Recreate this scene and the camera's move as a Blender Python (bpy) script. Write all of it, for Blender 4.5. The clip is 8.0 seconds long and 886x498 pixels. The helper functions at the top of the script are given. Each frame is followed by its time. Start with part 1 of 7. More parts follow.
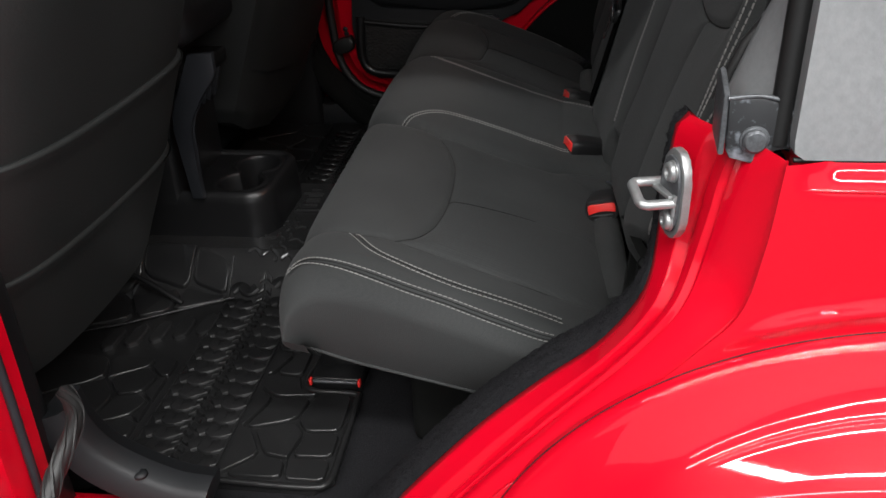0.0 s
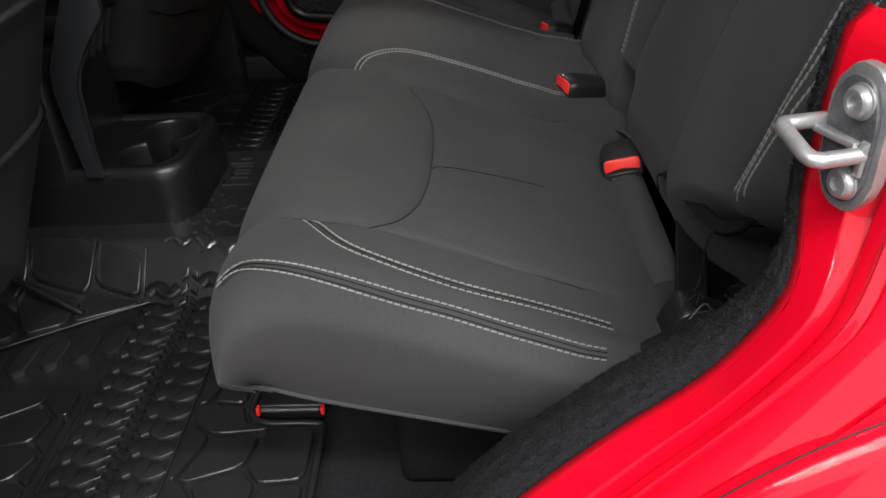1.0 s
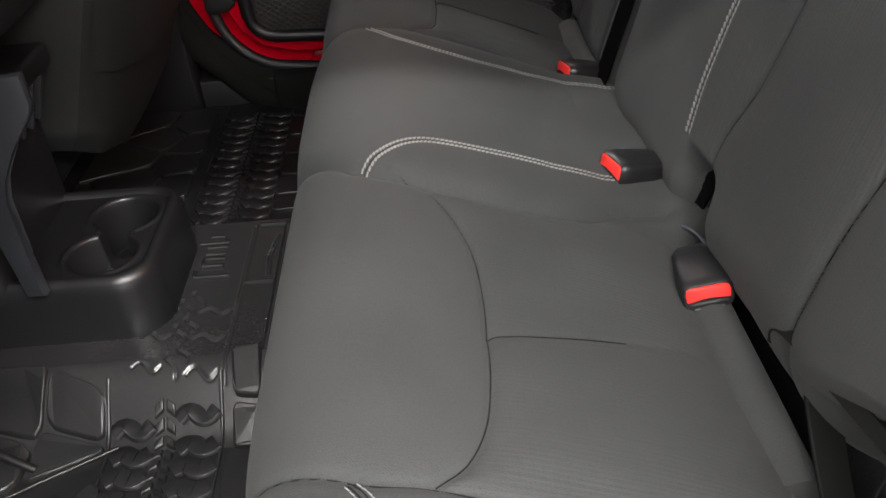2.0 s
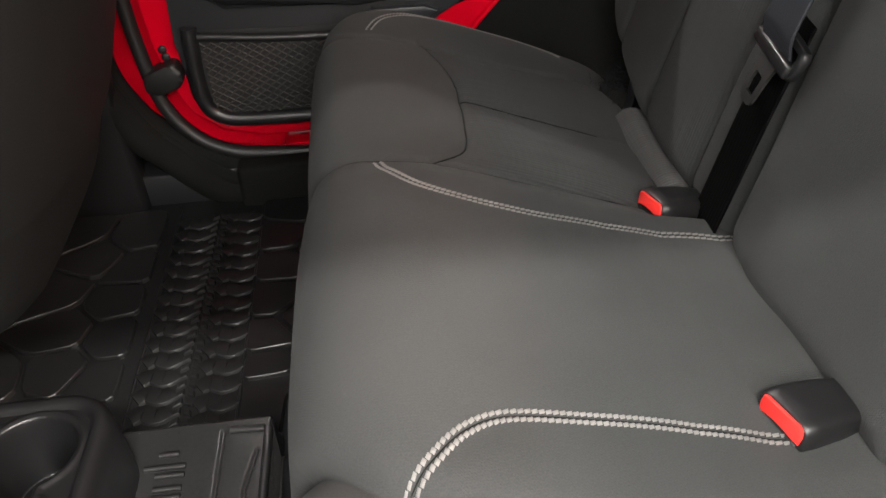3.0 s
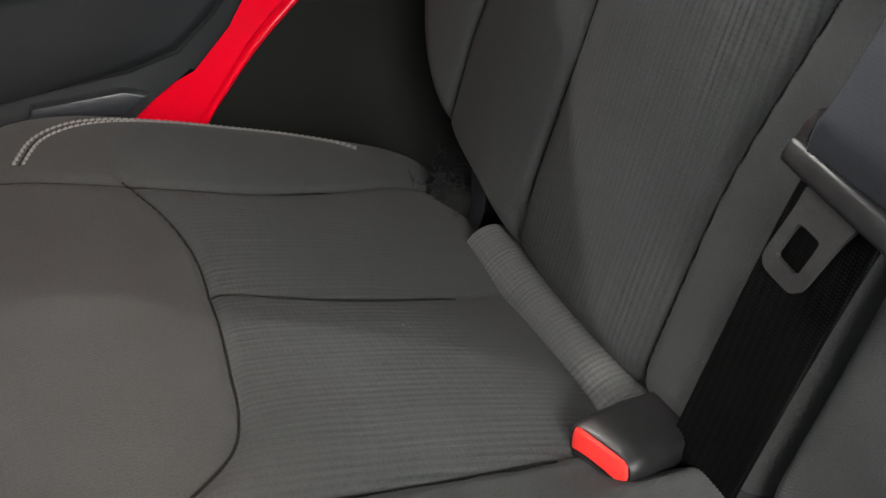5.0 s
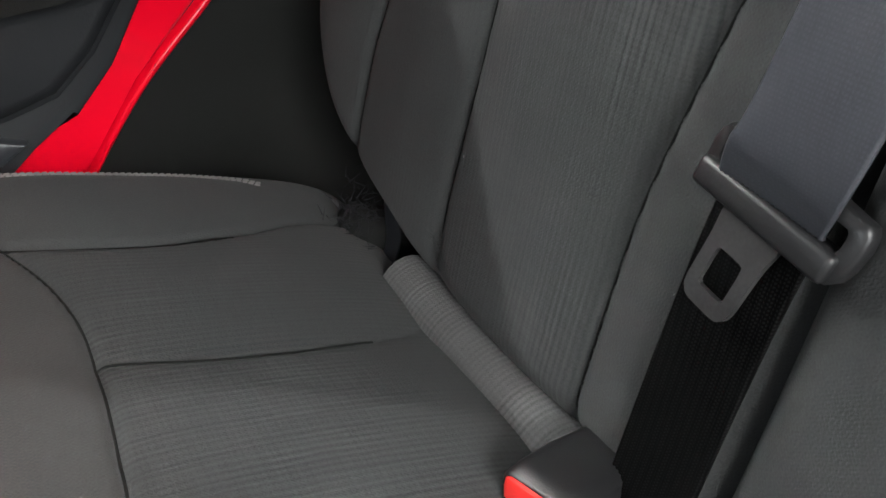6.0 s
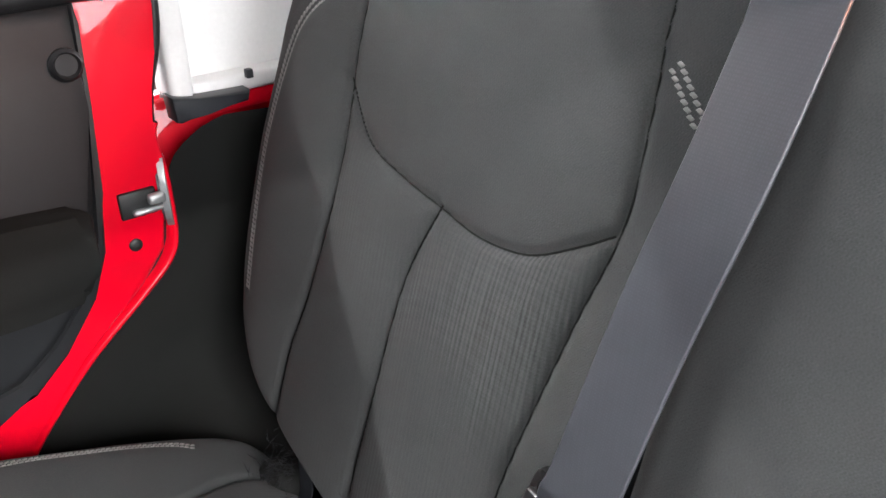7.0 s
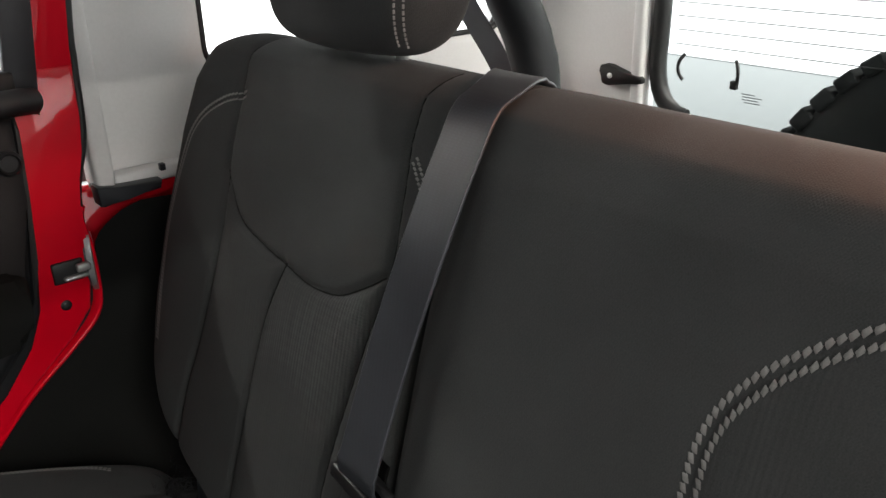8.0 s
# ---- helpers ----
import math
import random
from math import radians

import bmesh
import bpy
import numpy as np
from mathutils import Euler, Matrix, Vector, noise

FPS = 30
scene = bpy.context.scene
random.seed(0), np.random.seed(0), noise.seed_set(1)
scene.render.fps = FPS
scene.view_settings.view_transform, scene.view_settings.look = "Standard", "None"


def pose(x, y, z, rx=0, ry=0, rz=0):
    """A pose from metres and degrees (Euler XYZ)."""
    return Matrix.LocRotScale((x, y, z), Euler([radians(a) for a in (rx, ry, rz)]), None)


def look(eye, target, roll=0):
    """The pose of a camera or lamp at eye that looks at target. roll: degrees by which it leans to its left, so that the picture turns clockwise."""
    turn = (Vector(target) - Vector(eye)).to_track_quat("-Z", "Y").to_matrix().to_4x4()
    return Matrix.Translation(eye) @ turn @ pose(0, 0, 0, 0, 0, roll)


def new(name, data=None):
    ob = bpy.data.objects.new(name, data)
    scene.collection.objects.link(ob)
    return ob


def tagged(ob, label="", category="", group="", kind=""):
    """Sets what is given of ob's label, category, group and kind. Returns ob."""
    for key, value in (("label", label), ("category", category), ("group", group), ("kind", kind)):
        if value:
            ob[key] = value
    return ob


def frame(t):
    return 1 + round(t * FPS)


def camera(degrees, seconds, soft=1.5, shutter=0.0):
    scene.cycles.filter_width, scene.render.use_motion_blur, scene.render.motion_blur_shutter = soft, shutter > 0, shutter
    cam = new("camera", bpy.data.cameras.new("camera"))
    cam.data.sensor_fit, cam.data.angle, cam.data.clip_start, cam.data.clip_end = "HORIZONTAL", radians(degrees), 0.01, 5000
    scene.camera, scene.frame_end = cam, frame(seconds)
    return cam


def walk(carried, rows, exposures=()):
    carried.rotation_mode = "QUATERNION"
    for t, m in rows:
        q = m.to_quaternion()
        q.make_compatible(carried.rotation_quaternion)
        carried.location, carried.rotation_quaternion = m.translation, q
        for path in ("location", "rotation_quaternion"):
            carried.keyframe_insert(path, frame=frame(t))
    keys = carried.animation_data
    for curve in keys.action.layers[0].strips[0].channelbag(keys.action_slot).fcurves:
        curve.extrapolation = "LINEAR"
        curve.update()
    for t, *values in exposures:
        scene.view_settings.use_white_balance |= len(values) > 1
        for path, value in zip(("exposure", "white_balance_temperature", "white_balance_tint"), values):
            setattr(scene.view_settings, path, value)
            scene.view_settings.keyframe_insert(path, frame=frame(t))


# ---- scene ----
cam = camera(55.8, 8.0)
PATH = [
    (0, (0.139, -0.076, 0.717), (-0.116, 1.667, -0.231), -2.6),
    (0.5, (0.084, 0.049, 0.651), (-0.062, 1.794, -0.317), -2.8),
    (1, (0.055, 0.164, 0.611), (-0.037, 1.869, -0.43), -3.4),
    (1.2, (0.035, 0.219, 0.609), (-0.037, 1.903, -0.469), -3.6),
    (2.3, (-0.036, 0.53, 0.685), (0.001, 2.158, -0.476), -4.3),
    (2.5, (-0.047, 0.62, 0.675), (0.003, 2.244, -0.49), -4.4),
    (3, (-0.071, 0.807, 0.663), (0.021, 2.419, -0.518), -4.3),
    (3.5, (-0.058, 1.011, 0.653), (0.076, 2.615, -0.534), -4.5),
    (4, (-0.045, 1.145, 0.624), (0.193, 2.733, -0.568), -4.5),
    (4.5, (-0.007, 1.193, 0.585), (0.379, 2.738, -0.625), -5.3),
    (4.7, (-0.012, 1.203, 0.579), (0.481, 2.706, -0.645), -3.7),
    (5.8, (0.02, 1.239, 0.553), (0.717, 2.676, -0.652), -4.7),
    (6, (0.023, 1.241, 0.562), (0.746, 2.662, -0.644), -4.8),
    (6.5, (0.025, 1.225, 0.644), (0.867, 2.625, -0.509), -3.9),
    (7, (-0.031, 1.168, 0.759), (1.043, 2.561, -0.193), -1.1),
    (7.5, (-0.049, 1.085, 0.823), (1.109, 2.494, 0.002), -1.3),
    (8, (-0.054, 0.935, 0.822), (1.12, 2.355, 0.045), -1.5),
]
EXPOSURES = [(0.0, -0.32, 6350, 10), (0.5, 0.12, 6380, 10), (1.0, 0.1, 6400, 10), (2.4, 1.66, 6650, 11), (3.0, 1.86, 6750, 11), (3.5, 2.38, 6700, 10), (4.0, 2.46, 6650, 9), (4.7, 2.55, 6600, 8),
             (6.0, 2.7, 6300, 8), (6.5, 2.9, 6300, 8), (7.0, 3.2, 6300, 11), (7.5, 2.2, 6400, 11), (8.0, 1.24, 6650, 8)]
walk(cam, [(t, look(eye, target, roll)) for t, eye, target, roll in PATH], EXPOSURES)

# ---- world and light: a white showroom with ceiling tubes ----
world = bpy.data.worlds.new("showroom_air")
scene.world = world
world.use_nodes = True
world.node_tree.nodes["Background"].inputs[0].default_value = (0.92, 0.96, 1.0, 1)
world.node_tree.nodes["Background"].inputs[1].default_value = 0.12

MID = 1.225          # the car's centre line, in y


def lamp(name, place, target, sx, sy, watts, colour=(1.0, 0.98, 0.95)):
    data = bpy.data.lights.new(name, "AREA")
    data.shape, data.size, data.size_y, data.energy, data.color = "RECTANGLE", sx, sy, watts, colour
    ob = new(name, data)
    ob.matrix_world = look(place, target)
    return ob


for lx, ly, power in [(-1.3, -1.0, 66), (1.3, -1.0, 150), (-1.3, -2.3, 50), (1.3, -2.3, 82), (-1.3, -3.6, 50), (1.3, -3.6, 82), (-1.3, 3.5, 22), (-1.3, 4.8, 18), (3.4, 1.2, 30)]:
    lamp("ceiling_tube_light", (lx, ly, 2.55), (lx, ly, 0), 2.6, 0.07, power)
for ly, power in [(-0.45, 14), (-1.5, 18), (-1.9, 18)]:
    lamp("ceiling_strip_light", (0.6, ly, 2.55), (0.6, ly, 0), 5.0, 0.03, power)
# lamps added before closed walls: two whiten the view out, one fills inside
lamp("shop_window_light", (0.6, 7.3, 0.985), (0.6, 3.0, 0.985), 10.5, 3.2, 110.0, (0.95, 0.98, 1.0))
lamp("shop_window_light", (6.8, 1.5, 0.985), (3.0, 1.5, 0.985), 11.0, 3.2, 105.0, (0.95, 0.98, 1.0))
lamp("shop_window_light", (1.0, -4.4, 1.25), (1.0, 0.0, 1.25), 8.0, 2.4, 44.0, (0.95, 0.98, 1.0))
# lamp added before the closed front wall, standing in for windscreen daylight
lamp("windscreen_light", (-1.55, 1.225, 0.93), (0.3, 1.225, 0.70), 1.3, 0.42, 2.2, (0.95, 0.98, 1.0))


# ---- materials ----
def material(name, colour, rough=0.6, metal=0.0, spec=0.5):
    m = bpy.data.materials.new(name)
    m.use_nodes = True
    b = m.node_tree.nodes["Principled BSDF"]
    b.inputs["Base Color"].default_value = (*colour, 1)
    b.inputs["Roughness"].default_value = rough
    b.inputs["Metallic"].default_value = metal
    b.inputs["Specular IOR Level"].default_value = spec
    return m


def node(m, kind, **values):
    n = m.node_tree.nodes.new(kind)
    for key, value in values.items():
        n.inputs[key].default_value = value
    return n


def link(m, a, b):
    m.node_tree.links.new(a, b)


def mottled(m, low, high, scale=8.0, fine=220.0, bump=0.1, dist=0.001, rough=None):
    """Colour that drifts between two values at a large scale, grain and bump at a small one."""
    b = m.node_tree.nodes["Principled BSDF"]
    co = node(m, "ShaderNodeTexCoord")
    big = node(m, "ShaderNodeTexNoise", Scale=scale, Detail=4.0)
    small = node(m, "ShaderNodeTexNoise", Scale=fine, Detail=3.0)
    link(m, co.outputs["Object"], big.inputs["Vector"])
    link(m, co.outputs["Object"], small.inputs["Vector"])
    add = m.node_tree.nodes.new("ShaderNodeMath")
    add.operation = "MULTIPLY_ADD"
    add.inputs[1].default_value, add.inputs[2].default_value = 0.4, 0.0
    link(m, small.outputs["Fac"], add.inputs[0])
    tot = m.node_tree.nodes.new("ShaderNodeMath")
    tot.operation = "MULTIPLY_ADD"
    tot.inputs[1].default_value = 0.6
    link(m, big.outputs["Fac"], tot.inputs[0])
    link(m, add.outputs[0], tot.inputs[2])
    ramp = node(m, "ShaderNodeValToRGB")
    ramp.color_ramp.elements[0].position, ramp.color_ramp.elements[1].position = 0.3, 0.7
    ramp.color_ramp.elements[0].color, ramp.color_ramp.elements[1].color = (*low, 1), (*high, 1)
    link(m, tot.outputs[0], ramp.inputs[0])
    link(m, ramp.outputs[0], b.inputs["Base Color"])
    if rough:
        mr = node(m, "ShaderNodeMapRange")
        mr.inputs["To Min"].default_value, mr.inputs["To Max"].default_value = rough
        link(m, big.outputs["Fac"], mr.inputs["Value"])
        link(m, mr.outputs[0], b.inputs["Roughness"])
    if bump:
        bp = node(m, "ShaderNodeBump", Strength=bump, Distance=dist)
        link(m, small.outputs["Fac"], bp.inputs["Height"])
        link(m, bp.outputs[0], b.inputs["Normal"])
    return m


def seat_fabric(name, low, high):
    """Woven seat cloth: a fine weave everywhere, and raised ribs where the attribute 'rib' is set."""
    m = material(name, low, 0.9, 0.0, 0.12)
    b = m.node_tree.nodes["Principled BSDF"]
    b.inputs["Sheen Weight"].default_value = 0.04
    b.inputs["Sheen Roughness"].default_value = 0.5
    co = node(m, "ShaderNodeTexCoord")
    sep = node(m, "ShaderNodeSeparateXYZ")
    link(m, co.outputs["Object"], sep.inputs[0])

    def wave(axis, pitch):
        f = m.node_tree.nodes.new("ShaderNodeMath")
        f.operation = "MULTIPLY"
        f.inputs[1].default_value = 2 * math.pi / pitch
        link(m, sep.outputs[axis], f.inputs[0])
        s = m.node_tree.nodes.new("ShaderNodeMath")
        s.operation = "SINE"
        link(m, f.outputs[0], s.inputs[0])
        return s.outputs[0]

    def math2(op, a, c):
        f = m.node_tree.nodes.new("ShaderNodeMath")
        f.operation = op
        for k, v in enumerate((a, c)):
            if isinstance(v, (int, float)):
                f.inputs[k].default_value = v
            else:
                link(m, v, f.inputs[k])
        return f.outputs[0]

    stretch = node(m, "ShaderNodeMapping")
    stretch.inputs["Scale"].default_value = (14.0, 480.0, 14.0)
    link(m, co.outputs["Object"], stretch.inputs["Vector"])
    yarn = node(m, "ShaderNodeTexNoise", Scale=1.0, Detail=2.0)
    link(m, stretch.outputs[0], yarn.inputs["Vector"])
    uneven = math2("MULTIPLY", math2("SUBTRACT", yarn.outputs["Fac"], 0.5), 3.0)
    rib = math2("ADD", math2("MULTIPLY", wave("Y", 0.0042), 0.6), uneven)
    weave = math2("MULTIPLY", wave("Y", 0.0021), math2("ADD", wave("X", 0.0021), wave("Z", 0.0021)))
    cross = math2("ADD", wave("X", 0.003), wave("Z", 0.003))
    at = node(m, "ShaderNodeAttribute")
    at.attribute_name = "rib"
    big = node(m, "ShaderNodeTexNoise", Scale=6.0, Detail=3.0)
    link(m, co.outputs["Object"], big.inputs["Vector"])
    fuzz = node(m, "ShaderNodeTexNoise", Scale=900.0, Detail=2.0)
    link(m, co.outputs["Object"], fuzz.inputs["Vector"])
    patch = node(m, "ShaderNodeMapRange")
    patch.inputs["From Min"].default_value, patch.inputs["From Max"].default_value = 0.46, 0.62
    link(m, big.outputs["Fac"], patch.inputs["Value"])
    # ribs fade in random patches, imitating how light picks them out
    rib_fade = math2("MULTIPLY", at.outputs["Fac"], math2("ADD", math2("MULTIPLY", patch.outputs[0], 0.60), 0.18))
    ribbed = math2("MULTIPLY", math2("ADD", math2("MULTIPLY", rib, 0.75), math2("MULTIPLY", cross, 0.12)), rib_fade)
    height = math2("ADD", math2("MULTIPLY", weave, 0.085), math2("ADD", ribbed, math2("MULTIPLY", fuzz.outputs["Fac"], 0.8)))
    bp = node(m, "ShaderNodeBump", Strength=0.55, Distance=0.0006)
    link(m, height, bp.inputs["Height"])
    link(m, bp.outputs[0], b.inputs["Normal"])
    # rib crests lightened in the colour too, for their glints
    shade = math2("ADD", math2("MULTIPLY", big.outputs["Fac"], 0.7), math2("MULTIPLY", math2("ADD", ribbed, math2("MULTIPLY", weave, 0.075)), 0.50))
    shade = math2("ADD", shade, math2("MULTIPLY", fuzz.outputs["Fac"], 0.50))
    ramp = node(m, "ShaderNodeValToRGB")
    ramp.color_ramp.elements[0].position, ramp.color_ramp.elements[1].position = 0.24, 1.0
    ramp.color_ramp.elements[0].color, ramp.color_ramp.elements[1].color = (*low, 1), (*high, 1)
    link(m, shade, ramp.inputs[0])
    link(m, ramp.outputs[0], b.inputs["Base Color"])
    return m


FABRIC = seat_fabric("seat_cloth", (0.0215, 0.0226, 0.0228), (0.0510, 0.0530, 0.0528))
# lighter copy of the seat cloth: paler threads, and the roll's light in colour
PALE_CLOTH = seat_fabric("pale_cloth", (0.040, 0.0408, 0.0404), (0.120, 0.121, 0.120))
THREAD = mottled(material("pale_thread", (0.6, 0.58, 0.54), 0.8), (0.115, 0.113, 0.109), (0.195, 0.191, 0.184), 30, 900, 0.2, 0.0003)
PLASTIC = mottled(material("black_plastic", (0.014, 0.014, 0.015), 0.45), (0.0065, 0.0065, 0.007), (0.011, 0.011, 0.0115), 10, 900, 0.25, 0.0004, (0.30, 0.45))
GREY_PLASTIC = mottled(material("slate_plastic", (0.07, 0.075, 0.085), 0.4), (0.014, 0.015, 0.018), (0.024, 0.026, 0.030), 8, 700, 0.15, 0.0003, (0.32, 0.5))
RUBBER = mottled(material("mat_rubber", (0.014, 0.014, 0.014), 0.35, 0.0, 0.42), (0.0075, 0.0075, 0.0079), (0.0200, 0.0200, 0.0202), 9, 350, 0.15, 0.0003, (0.30, 0.44))
SATIN_RUBBER = mottled(material("satin_rubber", (0.016, 0.016, 0.016), 0.3), (0.016, 0.016, 0.0165), (0.028, 0.028, 0.028), 9, 350, 0.2, 0.0003, (0.20, 0.32))
VINYL = mottled(material("dark_vinyl", (0.010, 0.0105, 0.0105), 0.55), (0.0145, 0.0158, 0.0155), (0.0215, 0.0230, 0.0226), 5, 380, 0.35, 0.0006, (0.5, 0.65))
CARPET = mottled(material("black_carpet", (0.012, 0.012, 0.013), 0.95, 0, 0.1), (0.0055, 0.0055, 0.0062), (0.031, 0.031, 0.034), 650, 1200, 0.8, 0.003)
# darker carpet copy, the far lining's shade in its colour; also for black parts
DARK_MATTE = mottled(material("dark_matte", (0.006, 0.006, 0.006), 0.9, 0, 0.15), (0.0054, 0.0057, 0.0053), (0.0084, 0.0087, 0.0082), 3, 900, 0.3, 0.0005)
NET = mottled(material("net_cord", (0.05, 0.047, 0.045), 0.8), (0.018, 0.017, 0.016), (0.030, 0.028, 0.027), 30, 500, 0.3, 0.0005)
TRIM = mottled(material("door_trim", (0.011, 0.0115, 0.012), 0.6), (0.0044, 0.0051, 0.0062), (0.0066, 0.0075, 0.0090), 6, 500, 0.25, 0.0004, (0.5, 0.68))
SEAL = mottled(material("black_seal", (0.008, 0.008, 0.008), 0.5), (0.006, 0.006, 0.006), (0.013, 0.013, 0.013), 20, 300, 0.2, 0.0005)
PAINT = mottled(material("red_paint", (0.62, 0.0012, 0.006), 0.35, 0.0, 0.1), (0.60, 0.0010, 0.012), (0.66, 0.0015, 0.017), 3, 1500, 0.01, 0.0001)
PAINT.node_tree.nodes["Principled BSDF"].inputs["Coat Weight"].default_value = 1.0
PAINT.node_tree.nodes["Principled BSDF"].inputs["Coat Roughness"].default_value = 0.03
STEEL = mottled(material("zinc_steel", (0.55, 0.56, 0.57), 0.45, 0.75), (0.36, 0.37, 0.37), (0.54, 0.55, 0.55), 60, 600, 0.15, 0.0003, (0.32, 0.5))
BRACKET = mottled(material("weathered_bracket", (0.13, 0.13, 0.135), 0.45, 0.4), (0.045, 0.046, 0.048), (0.15, 0.158, 0.17), 38, 400, 0.3, 0.0005, (0.3, 0.6))
WEATHERED = mottled(material("oxidised_bracket", (0.06, 0.06, 0.062), 0.5, 0.3), (0.026, 0.027, 0.029), (0.30, 0.33, 0.37), 26, 190, 0.4, 0.0005, (0.35, 0.65))
for at, element in zip((0.50, 0.70), next(n for n in WEATHERED.node_tree.nodes if n.bl_idname == "ShaderNodeValToRGB").color_ramp.elements):
    element.position = at
TONGUE_STEEL = mottled(material("dull_blade_steel", (0.16, 0.155, 0.155), 0.4, 0.6), (0.040, 0.0395, 0.040), (0.066, 0.065, 0.065), 40, 600, 0.1, 0.0002, (0.3, 0.45))
RED_BUTTON = mottled(material("red_button", (0.75, 0.03, 0.025), 0.35), (0.70, 0.025, 0.02), (0.80, 0.035, 0.03), 30, 800, 0.05, 0.0002)
# base colour lifted so that the belt's sheen is in the colour
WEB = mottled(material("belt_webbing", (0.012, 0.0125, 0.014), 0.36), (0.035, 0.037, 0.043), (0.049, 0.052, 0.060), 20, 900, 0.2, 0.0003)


def woven(m, amount):
    """Crossing yarns of the belt's webbing, laid over the colour that the material has."""
    b = m.node_tree.nodes["Principled BSDF"]
    source = b.inputs["Base Color"].links[0].from_socket
    co = node(m, "ShaderNodeTexCoord")
    waves = []
    for direction, scale in (("Y", 200.0), ("Z", 170.0)):
        wave = node(m, "ShaderNodeTexWave", Scale=scale, Distortion=0.5, Detail=1.0)
        wave.bands_direction = direction
        wave.inputs["Detail Scale"].default_value = 3.0
        link(m, co.outputs["Object"], wave.inputs["Vector"])
        waves.append(wave.outputs["Fac"])
    dots = m.node_tree.nodes.new("ShaderNodeMath")
    dots.operation = "MULTIPLY"
    link(m, waves[0], dots.inputs[0])
    link(m, waves[1], dots.inputs[1])
    mr = node(m, "ShaderNodeMapRange")
    mr.inputs["To Min"].default_value, mr.inputs["To Max"].default_value = 1 - amount, 1 + amount
    link(m, dots.outputs[0], mr.inputs["Value"])
    mix = m.node_tree.nodes.new("ShaderNodeVectorMath")
    mix.operation = "MULTIPLY"
    link(m, source, mix.inputs[0])
    link(m, mr.outputs[0], mix.inputs[1])
    link(m, mix.outputs[0], b.inputs["Base Color"])


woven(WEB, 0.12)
# darker copy of the webbing: the belt's lower run carries its shade in colour
WEB_SHADED_BLACK = mottled(material("shaded_black_webbing", (0.003, 0.003, 0.003), 0.8, 0, 0.03), (0.0040, 0.0040, 0.0040), (0.0060, 0.0060, 0.0060), 20, 900, 0.2, 0.0003)
woven(WEB_SHADED_BLACK, 0.75)
HARDTOP_IN = mottled(material("hardtop_lining", (0.72, 0.70, 0.68), 0.6), (0.74, 0.725, 0.71), (0.82, 0.805, 0.79), 4, 250, 0.15, 0.0006)
HARDTOP_OUT = mottled(material("hardtop_shell", (0.20, 0.205, 0.21), 0.5), (0.17, 0.175, 0.18), (0.24, 0.245, 0.25), 5, 160, 0.5, 0.0012)
WHITE_WALL = mottled(material("showroom_wall", (0.85, 0.86, 0.86), 0.7), (0.82, 0.83, 0.83), (0.88, 0.89, 0.89), 1.5, 120, 0.05, 0.001)
GREY_WALL = mottled(material("dark_wall", (0.16, 0.16, 0.165), 0.8), (0.14, 0.14, 0.145), (0.18, 0.18, 0.185), 1.5, 120, 0.05, 0.001)
FLOOR_GREY = mottled(material("showroom_floor", (0.09, 0.09, 0.095), 0.06), (0.055, 0.055, 0.06), (0.075, 0.075, 0.08), 2, 60, 0.01, 0.0003)
TYRE = mottled(material("tyre_rubber", (0.02, 0.02, 0.02), 0.75), (0.009, 0.009, 0.009), (0.017, 0.017, 0.017), 12, 300, 0.3, 0.001)
GLASS = material("clear_glass", (1, 1, 1), 0.0)
GLASS.node_tree.nodes["Principled BSDF"].inputs["Transmission Weight"].default_value = 1.0
GLASS.node_tree.nodes["Principled BSDF"].inputs["IOR"].default_value = 1.05
# tint added to dim the bright lamp seen through the liftgate
DIMMING_GLASS = material("dimming_glass", (0.66, 0.71, 0.71), 0.0)
DIMMING_GLASS.node_tree.nodes["Principled BSDF"].inputs["Transmission Weight"].default_value = 1.0
DIMMING_GLASS.node_tree.nodes["Principled BSDF"].inputs["IOR"].default_value = 1.05


# ---- mesh helpers ----
def thing(name, label, category, group="", kind="", at=(0, 0, 0)):
    ob = new(name)
    ob.location = at
    ob.empty_display_size = 0.05
    return tagged(ob, label, category, group, kind)


def adopt(ob, parent, label=""):
    if parent is not None:
        ob.parent = parent
        # a part's own frame is the world's; only the thing's empty stands elsewhere
        ob.matrix_parent_inverse = Matrix.Translation(-parent.location) if parent.parent is None else Matrix()
    if label:
        ob["label"] = label
    return ob


def part(name, bm, mat, parent=None, label="", smooth=True):
    me = bpy.data.meshes.new(name)
    bmesh.ops.recalc_face_normals(bm, faces=bm.faces[:])
    bm.to_mesh(me)
    bm.free()
    me.materials.append(mat)
    if smooth:
        me.shade_smooth()
    return adopt(new(name, me), parent, label)


def sharp(ob, degrees=35):
    ob.data.set_sharp_from_angle(angle=radians(degrees))
    return ob


def flat_mesh(name, verts, faces, mat, parent=None, label="", smooth=True):
    me = bpy.data.meshes.new(name)
    me.from_pydata([tuple(map(float, v)) for v in verts], [], faces)
    me.materials.append(mat)
    if smooth:
        me.shade_smooth()
    return adopt(new(name, me), parent, label)


